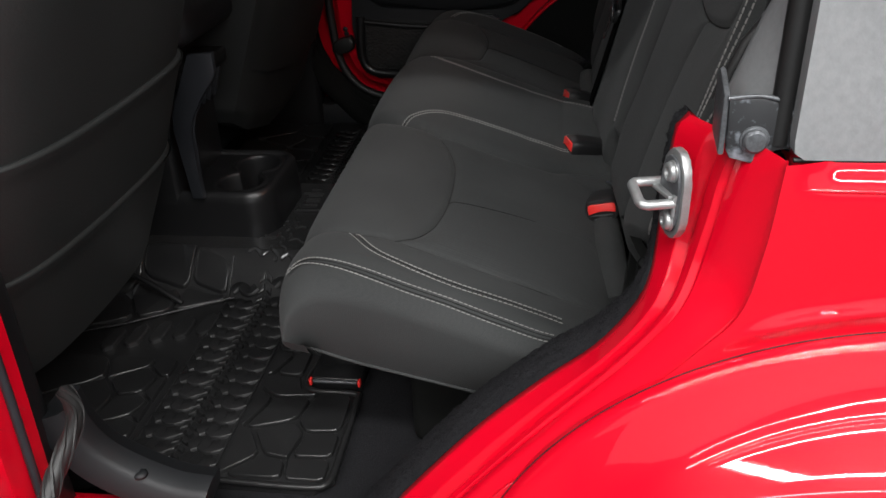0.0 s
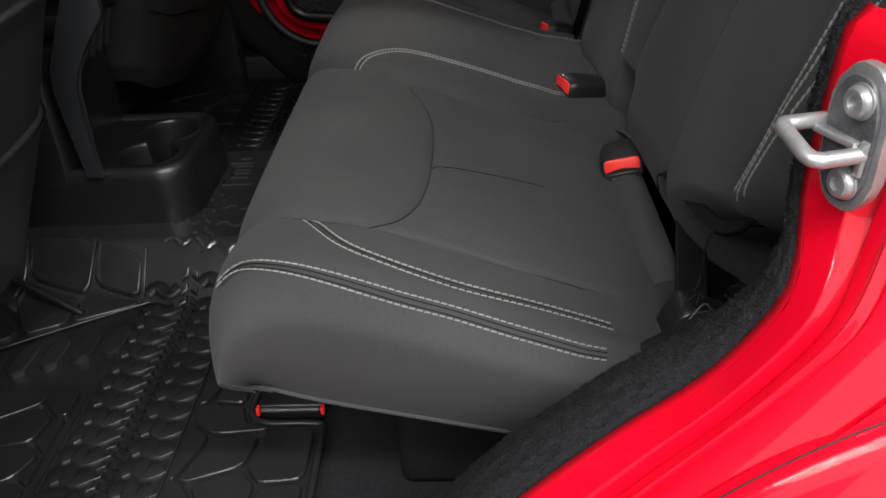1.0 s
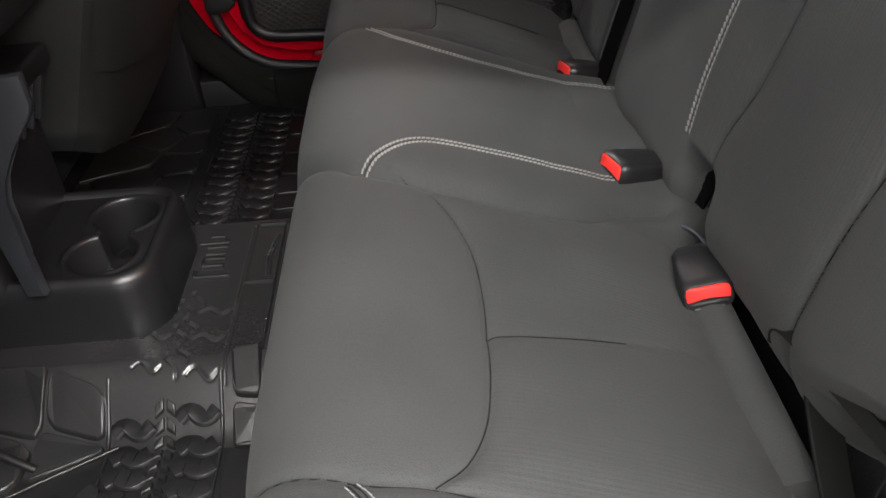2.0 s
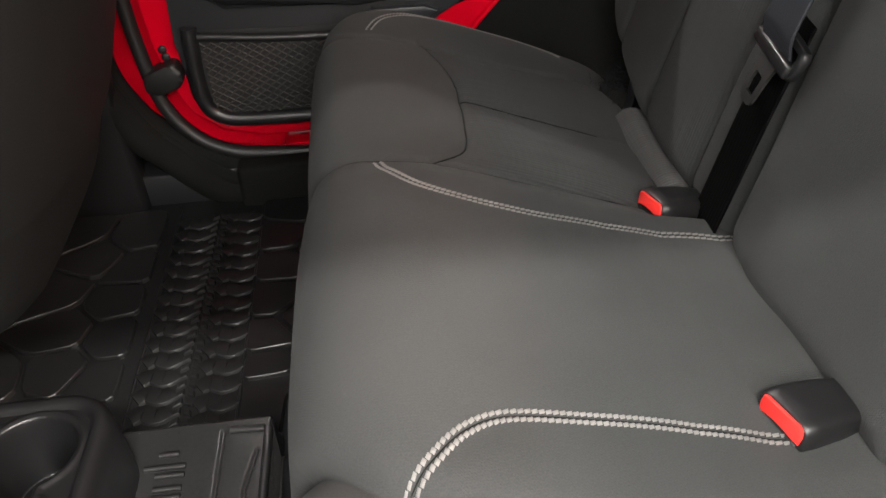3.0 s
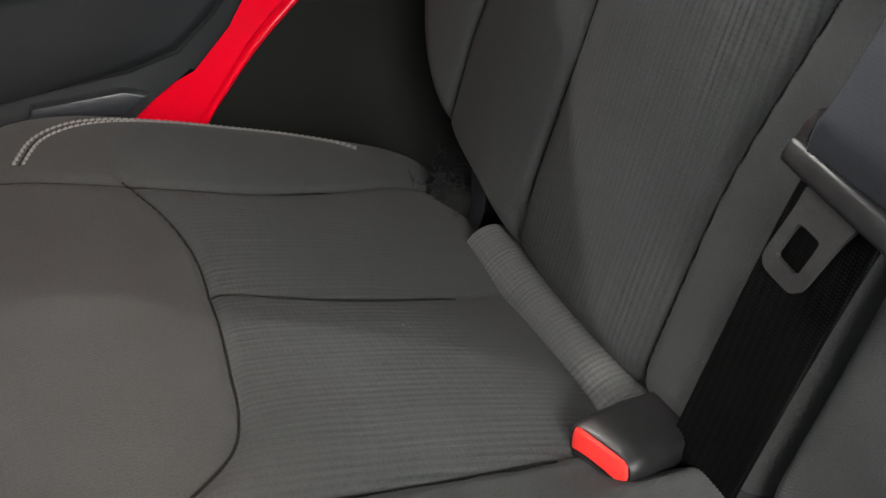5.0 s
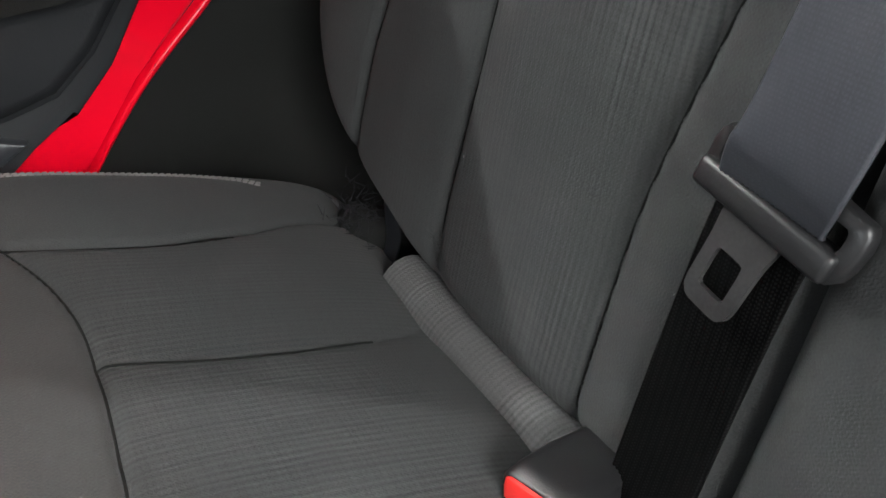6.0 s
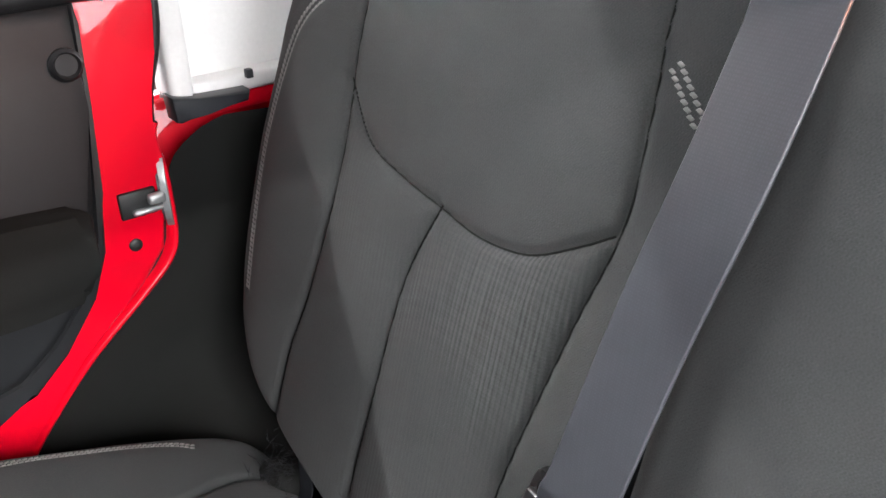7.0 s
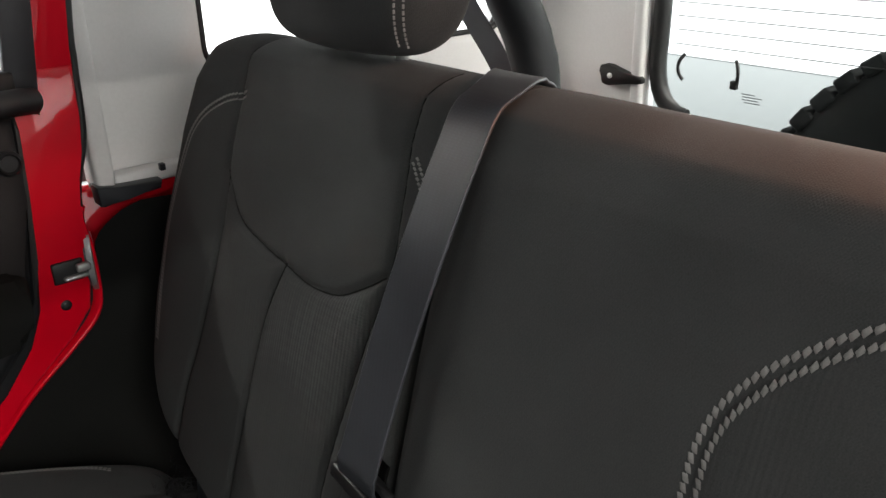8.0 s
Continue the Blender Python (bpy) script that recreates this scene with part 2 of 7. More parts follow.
def sheet(name, grid, mat, parent=None, label="", attr=None, closed=False, flip=False):
    """A surface through a grid of points (rows, columns, 3)."""
    grid = np.asarray(grid, float)
    n, m = grid.shape[:2]
    i, j = np.meshgrid(np.arange(n - 1), np.arange(m if closed else m - 1), indexing="ij")
    a, b = i * m + j, i * m + (j + 1) % m
    quads = np.stack([a, b, b + m, a + m], -1).reshape(-1, 4)
    if flip:
        quads = quads[:, ::-1]
    me = bpy.data.meshes.new(name)
    me.vertices.add(n * m)
    me.vertices.foreach_set("co", grid.ravel())
    me.loops.add(quads.size)
    me.loops.foreach_set("vertex_index", quads.ravel().astype(np.int32))
    me.polygons.add(len(quads))
    me.polygons.foreach_set("loop_start", (np.arange(len(quads)) * 4).astype(np.int32))
    me.update(calc_edges=True)
    me.validate()
    me.materials.append(mat)
    me.shade_smooth()
    if attr is not None:
        at = me.attributes.new("rib", "FLOAT", "POINT")
        at.data.foreach_set("value", np.asarray(attr, np.float32).ravel())
    return adopt(new(name, me), parent, label)


def curve(points, count):
    """Points evenly along a smooth line (Catmull-Rom) through a few control points."""
    p = np.asarray(points, float)
    p = np.vstack([2 * p[0] - p[1], p, 2 * p[-1] - p[-2]])
    out = []
    for k in range(1, len(p) - 2):
        for u in np.linspace(0, 1, 24, endpoint=False):
            a, b, c, d = p[k - 1], p[k], p[k + 1], p[k + 2]
            out.append(0.5 * (2 * b + (c - a) * u + (2 * a - 5 * b + 4 * c - d) * u * u + (3 * b - a - 3 * c + d) * u ** 3))
    out.append(p[-2])
    out = np.array(out)
    s = np.r_[0, np.cumsum(np.linalg.norm(np.diff(out, axis=0), axis=1))]
    t = np.linspace(0, s[-1], count)
    return np.stack([np.interp(t, s, out[:, k]) for k in range(p.shape[1])], -1)


def box(bm, lo, hi, bevel=0.0, segments=2, m=None):
    """A box between two corners with rounded edges, added to bm."""
    r = bmesh.ops.create_cube(bm, size=1.0)
    vs = r["verts"]
    lo, hi = Vector(lo), Vector(hi)
    for v in vs:
        v.co = Vector([(lo[k] + hi[k]) / 2 + v.co[k] * (hi[k] - lo[k]) for k in range(3)])
    if m is not None:
        bmesh.ops.transform(bm, matrix=m, verts=vs)
    if bevel:
        es = list({e for v in vs for e in v.link_edges})
        bmesh.ops.bevel(bm, geom=es, offset=bevel, segments=segments, profile=0.5, affect="EDGES")
    return bm


def block(name, lo, hi, mat, parent=None, label="", bevel=0.004, segments=2, m=None):
    return sharp(part(name, box(bmesh.new(), lo, hi, bevel, segments, m), mat, parent, label), 50)


def prism(bm, outline, axis, a, b, bevel=0.0):
    """An outline in the two other axes, extruded along axis from a to b."""
    rest = [k for k in range(3) if k != axis]

    def place(p, d):
        q = [0.0, 0.0, 0.0]
        q[rest[0]], q[rest[1]], q[axis] = p[0], p[1], d
        return q
    low = [bm.verts.new(place(p, a)) for p in outline]
    high = [bm.verts.new(place(p, b)) for p in outline]
    n = len(outline)
    faces = [bm.faces.new(low), bm.faces.new(high[::-1])]
    for k in range(n):
        faces.append(bm.faces.new((low[k], low[(k + 1) % n], high[(k + 1) % n], high[k])))
    if bevel:
        es = list({e for f in faces[:2] for e in f.edges})
        bmesh.ops.bevel(bm, geom=es, offset=bevel, segments=2, profile=0.5, affect="EDGES")
    return bm


def smooth(u):
    u = np.clip(u, 0, 1)
    return u * u * (3 - 2 * u)


def sweep(name, path, radius, mat, parent=None, label="", sides=10, section=None, up=(0, 0, 1)):
    """A tube, or a section of (sideways, up) points, along a 3D path."""
    path = np.asarray(path, float)
    if section is None:
        a = np.linspace(0, 2 * math.pi, sides, endpoint=False)
        section = np.stack([np.cos(a), np.sin(a)], -1) * radius
    section = np.asarray(section, float)
    d = np.gradient(path, axis=0)
    d /= np.linalg.norm(d, axis=1)[:, None] + 1e-12
    side = np.cross(d, np.asarray(up, float))
    side /= np.linalg.norm(side, axis=1)[:, None] + 1e-12
    top = np.cross(side, d)
    grid = path[:, None] + side[:, None] * section[None, :, :1] + top[:, None] * section[None, :, 1:]
    n, m = grid.shape[:2]
    verts = grid.reshape(-1, 3)
    faces = [(i * m + j, i * m + (j + 1) % m, (i + 1) * m + (j + 1) % m, (i + 1) * m + j) for i in range(n - 1) for j in range(m)]
    faces += [tuple(range(m))[::-1], tuple((n - 1) * m + j for j in range(m))]
    return sharp(flat_mesh(name, verts, faces, mat, parent, label), 50)


def strap(name, path, half, thick, mat, parent, label="", across=(0, 1, 0)):
    """A flat woven strap along a path, lying across one direction, with fine lengthwise ridges."""
    path = np.asarray(path, float)
    d = np.gradient(path, axis=0)
    d /= np.linalg.norm(d, axis=1)[:, None]
    a = np.asarray(across, float)
    side = a - (d @ a)[:, None] * d
    side /= np.linalg.norm(side, axis=1)[:, None]
    n = np.cross(side, d)
    xs = np.linspace(-half, half, 41)
    sec = [(x, thick + (0.0008 if k % 2 else 0.0)) for k, x in enumerate(xs)] + [(half, -thick), (-half, -thick)]
    sec = np.array(sec)
    grid = path[:, None] + side[:, None] * sec[None, :, :1] + n[:, None] * sec[None, :, 1:]
    return sheet(name, grid, mat, parent, label, closed=True)


def lathe(bm, profile, centre, axis=2, sides=24):
    """A body of revolution from (radius, height) pairs about one axis."""
    rest = [k for k in range(3) if k != axis]
    rings = []
    for r, h in profile:
        ring = []
        for a in np.linspace(0, 2 * math.pi, sides, endpoint=False):
            q = [0.0, 0.0, 0.0]
            q[rest[0]], q[rest[1]], q[axis] = r * math.cos(a), r * math.sin(a), h
            ring.append(bm.verts.new(Vector(q) + Vector(centre)))
        rings.append(ring)
    for a, b in zip(rings, rings[1:]):
        for k in range(sides):
            bm.faces.new((a[k], a[(k + 1) % sides], b[(k + 1) % sides], b[k]))
    bm.faces.new(rings[0][::-1])
    bm.faces.new(rings[-1])
    return bm


def rounded(poly, amount=0.22, rounds=2):
    for _ in range(rounds):
        out = []
        for a, b in zip(poly, poly[1:] + poly[:1]):
            out += [(a[0] + (b[0] - a[0]) * amount, a[1] + (b[1] - a[1]) * amount), (b[0] + (a[0] - b[0]) * amount, b[1] + (a[1] - b[1]) * amount)]
        poly = out
    return poly


def near_line(points, line):
    """The distance of each point (n, 2) from a polyline (k, 2)."""
    best = np.full(len(points), 9.0)
    for a, b in zip(line[:-1], line[1:]):
        d = b - a
        u = np.clip(((points - a) @ d) / (d @ d + 1e-12), 0, 1)
        best = np.minimum(best, np.linalg.norm(points - a - u[:, None] * d, axis=1))
    return best


def inside(points, ring):
    """Which points (n, 2) lie in a closed outline."""
    x, y = points[:, 0], points[:, 1]
    hit = np.zeros(len(points), bool)
    for (x0, y0), (x1, y1) in zip(ring, np.roll(ring, -1, axis=0)):
        cross = (y0 > y) != (y1 > y)
        hit ^= cross & (x < (x1 - x0) * (y - y0) / (y1 - y0 + 1e-12) + x0)
    return hit


def seam_line(line, place, parent, radius=0.0009):
    """A dark sewn line at the bottom of a seam."""
    p, n = place(curve(line, 90))
    return sweep("seam", p - n * 0.0003, radius, DARK_MATTE, parent, "dark sewn seam", 6)


def stitches(name, line, place, parent, pitch=0.0050, gap=0.0030, wide=0.00085, high=0.0009, slant=0.35, rows=(-1, 1)):
    """Rows of short slanted stitches along a line in a surface's own two coordinates. place gives the point and the normal."""
    count = max(3, int(np.linalg.norm(np.diff(line, axis=0), axis=1).sum() / pitch))
    fine = curve(line, count * 2 + 1)
    d = np.gradient(fine, axis=0)
    d /= np.linalg.norm(d, axis=1)[:, None]
    across = np.stack([-d[:, 1], d[:, 0]], -1)
    verts, faces = [], []
    for row in rows:
        p, n = place(fine + row * gap * across)
        for k in range(0, len(fine) - 2, 2):
            a, b = p[k], p[k + 2]
            t = (b - a) / (np.linalg.norm(b - a) + 1e-9)
            s = np.cross(n[k], t)
            a, b = a + (b - a) * 0.03 - s * wide * slant, b - (b - a) * 0.06 + s * wide * slant
            h = n[k] * high
            # four stations along the stitch: sunk ends and a rounded middle, three points across
            q = len(verts)
            for u, w, up in ((0.0, 0.9, -0.6), (0.14, 1.0, 0.75), (0.86, 1.0, 0.75), (1.0, 0.9, -0.6)):
                c = a + (b - a) * u
                verts += [c - s * wide * w - h * 0.8, c + h * up, c + s * wide * w - h * 0.8]
            for r in range(3):
                o = q + 3 * r
                faces += [(o, o + 1, o + 4, o + 3), (o + 1, o + 2, o + 5, o + 4)]
    return flat_mesh(name, verts, faces, THREAD, parent, "pale double stitching")


# ---- the showroom round the car ----
def showroom():
    g = -0.62
    for name, lo, hi, mat in [("ground", (-6, -4.5, g - 0.1), (7, 7.5, g), FLOOR_GREY), ("ceiling", (-6, -4.5, 2.7), (7, 7.5, 2.8), GREY_WALL),
                              ("wall_north", (-6, 7.5, g), (7, 7.6, 2.7), WHITE_WALL), ("wall_south", (-6, -4.6, g), (7, -4.5, 2.7), GREY_WALL),
                              ("wall_east", (7, -4.5, g), (7.1, 7.5, 2.7), WHITE_WALL), ("wall_west", (-6.1, -4.5, g), (-6, 7.5, 2.7), GREY_WALL)]:
        tagged(block(name, lo, hi, mat, bevel=0.0), kind="structure", category=name.split("_")[0], label={"WHITE": "plain white painted showroom ", "GREY": "plain dark grey showroom "}["WHITE" if mat is WHITE_WALL else "GREY"] + name.split("_")[0])


showroom()


# ---- rear bench cushion ----
# Side profile of the cushion, from its lower front edge over the nose to the back: x, z.
PROFILE = curve([(-0.128, 0.180), (-0.146, 0.187), (-0.1535, 0.215), (-0.148, 0.256), (-0.128, 0.283), (-0.094, 0.296), (-0.05, 0.293),
                 (0.0, 0.278), (0.05, 0.259), (0.10, 0.239), (0.15, 0.216), (0.19, 0.194), (0.212, 0.174), (0.226, 0.145), (0.230, 0.112)], 220)
NORMAL = np.gradient(PROFILE, axis=0)
NORMAL = np.stack([-NORMAL[:, 1], NORMAL[:, 0]], -1)
NORMAL /= np.linalg.norm(NORMAL, axis=1)[:, None]
ARC = np.r_[0, np.cumsum(np.linalg.norm(np.diff(PROFILE, axis=0), axis=1))]
NOSE = int(np.argmin(PROFILE[:, 0]))


def arc_of(x):
    return np.interp(x, PROFILE[NOSE:, 0], ARC[NOSE:])


def on_arc(line):
    line = np.asarray(line, float)
    return np.stack([arc_of(line[:, 0]), line[:, 1]], -1)


SHIFT = 0.716        # from one outer seat to the other
OUT_SHIFT = -0.644   # the near place is wider than the far one
FRONT_SEAM = [(-0.026, 1.722), (-0.006, 1.678), (0.004, 1.634), (0.005, 1.582), (0.002, 1.533), (-0.001, 1.499), (-0.010, 1.474), (-0.038, 1.446)]
NOSE_SEAM = [(-0.038, 1.446), (-0.064, 1.447), (-0.09, 1.453), (-0.125, 1.462), (-0.150, 1.468)]
BACK_SEAM = [(-0.038, 1.446), (0.027, 1.443), (0.09, 1.446), (0.144, 1.452), (0.200, 1.470)]
OUT_SEAM = [(-0.150, 1.785), (-0.124, 1.763), (-0.086, 1.734), (-0.031, 1.716), (0.052, 1.713), (0.110, 1.724), (0.160, 1.745), (0.20, 1.752)]
MID_GROOVE = [(0.0065, 1.600), (0.043, 1.592), (0.095, 1.589), (0.151, 1.595), (0.185, 1.606)]
NEAR_FRONT = [(-0.048, 1.085), (-0.031, 1.066), (-0.008, 1.027), (0.008, 0.975), (0.0125, 0.920), (0.0125, 0.870), (0.009, 0.825), (0.002, 0.785), (-0.012, 0.752), (-0.032, 0.731)]
NEAR_MID_GROOVE = [(0.0125, 0.878), (0.060, 0.889), (0.120, 0.902), (0.190, 0.918)]
STITCH_A = [(-0.086, 1.445), (-0.079, 1.426), (-0.055, 1.396), (-0.020, 1.381), (0.030, 1.376), (0.090, 1.382), (0.160, 1.385), (0.216, 1.382)]
STITCH_B = [(-0.085, 1.752), (-0.073, 1.777), (-0.058, 1.790), (-0.038, 1.799), (-0.009, 1.807), (0.041, 1.811), (0.126, 1.809), (0.152, 1.800)]
STITCH_C = [(-0.084, 1.092), (-0.068, 1.110), (-0.049, 1.129), (-0.024, 1.141), (0.020, 1.146), (0.066, 1.151), (0.114, 1.153), (0.160, 1.152)]
STITCH_D = [(-0.080, 0.732), (-0.050, 0.694), (-0.016, 0.680), (0.033, 0.674), (0.095, 0.678), (0.152, 0.684)]
STITCH_E = [(-0.137, 0.670), (-0.121, 0.671), (-0.089, 0.660), (-0.046, 0.652), (-0.004, 0.649), (0.038, 0.649), (0.081, 0.648), (0.125, 0.649), (0.146, 0.652)]


def shifted(line, dy):
    return [(x, y + dy) for x, y in line]


SEAMS = [on_arc(curve(s, 30)) for s in (
    FRONT_SEAM, NOSE_SEAM, BACK_SEAM, OUT_SEAM, NEAR_FRONT, shifted(NOSE_SEAM, -SHIFT), shifted(BACK_SEAM, -SHIFT), shifted(OUT_SEAM, OUT_SHIFT))]
SOFT = [on_arc(curve(s, 30)) for s in (MID_GROOVE, NEAR_MID_GROOVE, STITCH_A, STITCH_B, STITCH_C, STITCH_D, STITCH_E)]
INSERT = np.array(curve(FRONT_SEAM, 24).tolist() + curve(BACK_SEAM, 12).tolist() + curve(OUT_SEAM[3:], 12)[::-1].tolist())
INSERT_NEAR = np.array(curve(NEAR_FRONT, 24).tolist() + curve(shifted(BACK_SEAM, -SHIFT), 12).tolist() + curve(shifted(OUT_SEAM[3:], OUT_SHIFT), 12)[::-1].tolist())


def cushion_lift(arc, y):
    """How far the padding stands out of the plain profile: full between the seams, drawn in along them."""
    p = np.stack([arc, y], -1)
    lift = np.zeros(len(p))
    d = np.full(len(p), 9.0)
    for s in SEAMS:
        e = near_line(p, s)
        d = np.minimum(d, e)
    lift += 0.0062 * (1 - np.exp(-d / 0.024)) - 0.0030 * np.exp(-(d / 0.0034) ** 2)
    for k, s in enumerate(SOFT):
        e = near_line(p, s)
        if k < 2:
            lift -= 0.0016 * np.exp(-(e / 0.003) ** 2) + 0.0024 * np.exp(-(e / 0.022) ** 2)
        else:
            lift -= 0.0014 * np.exp(-(e / 0.0022) ** 2) + 0.0020 * np.exp(-(e / 0.016) ** 2)
    # a soft hollow where the near place meets the middle one
    lift -= 0.0090 * np.exp(-(near_line(p, SEAMS[7]) / 0.012) ** 2)
    # the middle place is a little prouder and flatter than the outer ones
    lift += 0.004 * np.exp(-((y - 1.27) / 0.13) ** 4)
    lift -= 0.005 * np.exp(-((y - 1.60) / 0.09) ** 2) * np.clip(arc / 0.2 - 0.6, 0, 1) + 0.005 * np.exp(-((y - 0.88) / 0.09) ** 2) * np.clip(arc / 0.2 - 0.6, 0, 1)
    return lift


def middle_rise(x, y):
    """The middle place runs on to the seat back: how far its rear lies up and back from the outer ones."""
    u = np.clip(np.minimum((y - 1.072) / 0.035, (1.442 - y) / 0.03), 0, 1)
    u = u * u * (3 - 2 * u)
    return u * np.interp(x, [0.10, 0.15, 0.19, 0.212, 0.230], [0.002, 0.008, 0.020, 0.034, 0.062]), u * np.interp(x, [0.15, 0.19, 0.230], [0.0, 0.012, 0.026])


def cushion_place(xy):
    """Point and normal of the cushion's top at (x, y)."""
    a = arc_of(xy[:, 0])
    px, pz = np.interp(a, ARC, PROFILE[:, 0]), np.interp(a, ARC, PROFILE[:, 1])
    nx, nz = np.interp(a, ARC, NORMAL[:, 0]), np.interp(a, ARC, NORMAL[:, 1])
    n = np.stack([nx, 0 * nx, nz], -1)
    lam, y = edge_fold(xy[:, 1])
    low = lower_edge(px)
    up, back = middle_rise(px, y)
    base = np.stack([px + (low[:, 0] - px) * lam + back, y, pz + (low[:, 1] - pz) * lam + up], -1)
    return base + n * (cushion_lift(a, xy[:, 1]) * (1 - lam) + 0.0008)[:, None], n


Y_NEAR, Y_FAR, ROUND = 0.632, 1.838, 0.045


def lower_edge(x):
    u = np.clip((x + 0.157) / 0.37, 0, 1)
    lx = -0.146 + 0.29 * u
    return np.stack([lx, 0.190 - 0.074 * u], -1)


def edge_fold(y):
    """The rounded ends: for a column at y, how far it has rolled over towards the lower edge, and its true y."""
    lam, out = np.zeros_like(y), y.copy()
    for edge, sign in ((Y_NEAR, 1), (Y_FAR, -1)):
        d = (y - edge) * sign
        r = np.clip(1 - d / ROUND, 0, None)
        k = r > 0
        lam[k] = np.maximum(lam[k], 0.30 * (1 - np.sqrt(np.clip(1 - np.minimum(r[k], 1) ** 2, 0, 1))))
    return lam, out


def bench_cushion():
    t = thing("rear_bench_cushion", "dark charcoal cloth rear bench cushion with pale double stitching", "car seat", at=(0.0, MID, 0.0))
    ys = np.r_[np.linspace(Y_NEAR, Y_NEAR + ROUND, 22) ** 1.0, np.arange(Y_NEAR + ROUND + 0.003, Y_FAR - ROUND, 0.003), np.linspace(Y_FAR - ROUND, Y_FAR, 22)]
    # ends bend faster close to the edge
    u = np.linspace(0, 1, 22)
    ys[:22] = Y_NEAR + ROUND * (1 - np.cos(u * math.pi / 2))
    ys[-22:] = Y_FAR - ROUND * (1 - np.cos(u[::-1] * math.pi / 2))
    lam = edge_fold(ys)[0]
    side = np.linspace(1, 0.30, 16)[:-1]
    cols = np.r_[np.full(15, Y_NEAR), ys, np.full(15, Y_FAR)]
    lams = np.r_[side, lam, side[::-1]]
    a, y = np.meshgrid(ARC, cols, indexing="ij")
    lift = cushion_lift(a.ravel(), y.ravel()).reshape(a.shape)
    px, pz = PROFILE[:, 0][:, None] + 0 * y, PROFILE[:, 1][:, None] + 0 * y
    end = np.minimum(y - Y_NEAR, Y_FAR - y)
    bulge = 0.016 * np.clip(1 - end / 0.085, 0, 1) ** 2 * np.exp(-((px + 0.150) / 0.055) ** 2)
    low = lower_edge(PROFILE[:, 0])
    x = px + (low[:, :1] - px) * lams + NORMAL[:, :1] * lift * (1 - lams) + bulge
    z = pz + (low[:, 1:] - pz) * lams + NORMAL[:, 1:] * lift * (1 - lams)
    up, back = middle_rise(px, y)
    x, z = x + back, z + up
    # the side walls belly out a little
    belly = 0.006 * np.sin(np.clip((lams - 0.05) / 0.95, 0, 1) * math.pi) * (lams > 0.05) - 0.030 * np.clip((lams - 0.2) / 0.8, 0, 1) ** 1.2
    y2 = y - belly * np.sign(MID - y)
    # the lower corners turn under
    past = np.clip(np.abs(y2 - MID) - 0.563, 0, 1)
    z = np.maximum(z, 0.184 - 0.235 * (px + 0.15) + 1.0 * past)
    pts = np.stack([px.ravel(), y.ravel()], -1)
    rib = (inside(pts, INSERT) | inside(pts, INSERT_NEAR)) & (a.ravel() > ARC[NOSE] + 0.05)
    # split at the seams between the three places
    grid = np.stack([x, y2, z], -1)
    rib = rib.reshape(a.shape).astype(float) * np.where(y < MID, 0.45, 0.8)
    cuts = [0, int(np.argmin(np.abs(cols - 1.071))), int(np.argmin(np.abs(cols - 1.446))), len(cols) - 1]
    for name, c0, c1 in zip(("outer_cushion", "middle_cushion", "outer_cushion"), cuts, cuts[1:]):
        sheet(name, grid[:, c0:c1 + 1], FABRIC, t, "", rib[:, c0:c1 + 1])
    # thin welt along the lower edge of the sides
    for edge in (grid[:, 0], grid[:, -1]):
        sweep("welt", edge[4:-10:3] + np.array([0, 0, -0.001]), 0.0022, FABRIC, t, "thin cloth welt", 8)
    # under pan that closes the cushion
    block("under_pan", (-0.095, Y_NEAR + 0.10, 0.140), (0.16, Y_FAR - 0.10, 0.175), SEAL, t, "black under pan", 0.01)
    for line in (STITCH_A, STITCH_B, STITCH_C, STITCH_D, STITCH_E):
        near = line in (STITCH_D, STITCH_E)
        gap = 0.0042 if line is STITCH_E else 0.0040 if line is STITCH_D else 0.0031
        stitches("stitching", np.array(line), cushion_place, t, pitch=0.0052 if near else 0.0043, gap=gap, wide=0.0004 if near else 0.0013 if line is STITCH_B else 0.0017, high=0.0008, slant=0.4)
        fine = curve(line, 60)
        d = np.gradient(fine, axis=0)
        d /= np.linalg.norm(d, axis=1)[:, None]
        for side in ((-1, 1) if near else (0,)):
            seam_line(fine + side * 0.0018 * np.stack([-d[:, 1], d[:, 0]], -1), cushion_place, t, 0.0004)
    for line in (FRONT_SEAM, NOSE_SEAM, BACK_SEAM[:4], OUT_SEAM[1:6], NEAR_FRONT, shifted(NOSE_SEAM, -SHIFT), shifted(BACK_SEAM[:4], -SHIFT), MID_GROOVE[:4], NEAR_MID_GROOVE[:3]):
        seam_line(line, cushion_place, t, 0.0005 if line[0][1] < 1.2 else 0.0008)
    # ribbed roll behind the far place
    p = np.stack([np.full(40, 0.2090), np.linspace(1.470, 1.668, 40), np.full(40, 0.1850)], -1)
    ro = sweep("ribbed_roll", p, 0.0212, PALE_CLOTH, t, "ribbed cloth roll at the rear edge", 20)
    at = ro.data.attributes.new("rib", "FLOAT", "POINT")
    at.data.foreach_set("value", np.full(len(ro.data.vertices), 1.0, np.float32))
    p = np.stack([np.linspace(0.213, 0.222, 40), np.linspace(0.990, 0.795, 40), np.linspace(0.186, 0.166, 40)], -1)
    sweep("plain_roll", p, 0.021, FABRIC, t, "plain cloth roll at the rear edge", 20)
    # felt skirt round the lower rear corner beside the wheel house
    p = curve([(0.080, 0.648, 0.146), (0.106, 0.648, 0.170), (0.136, 0.654, 0.190), (0.170, 0.668, 0.202), (0.200, 0.696, 0.194), (0.214, 0.735, 0.172)], 40)
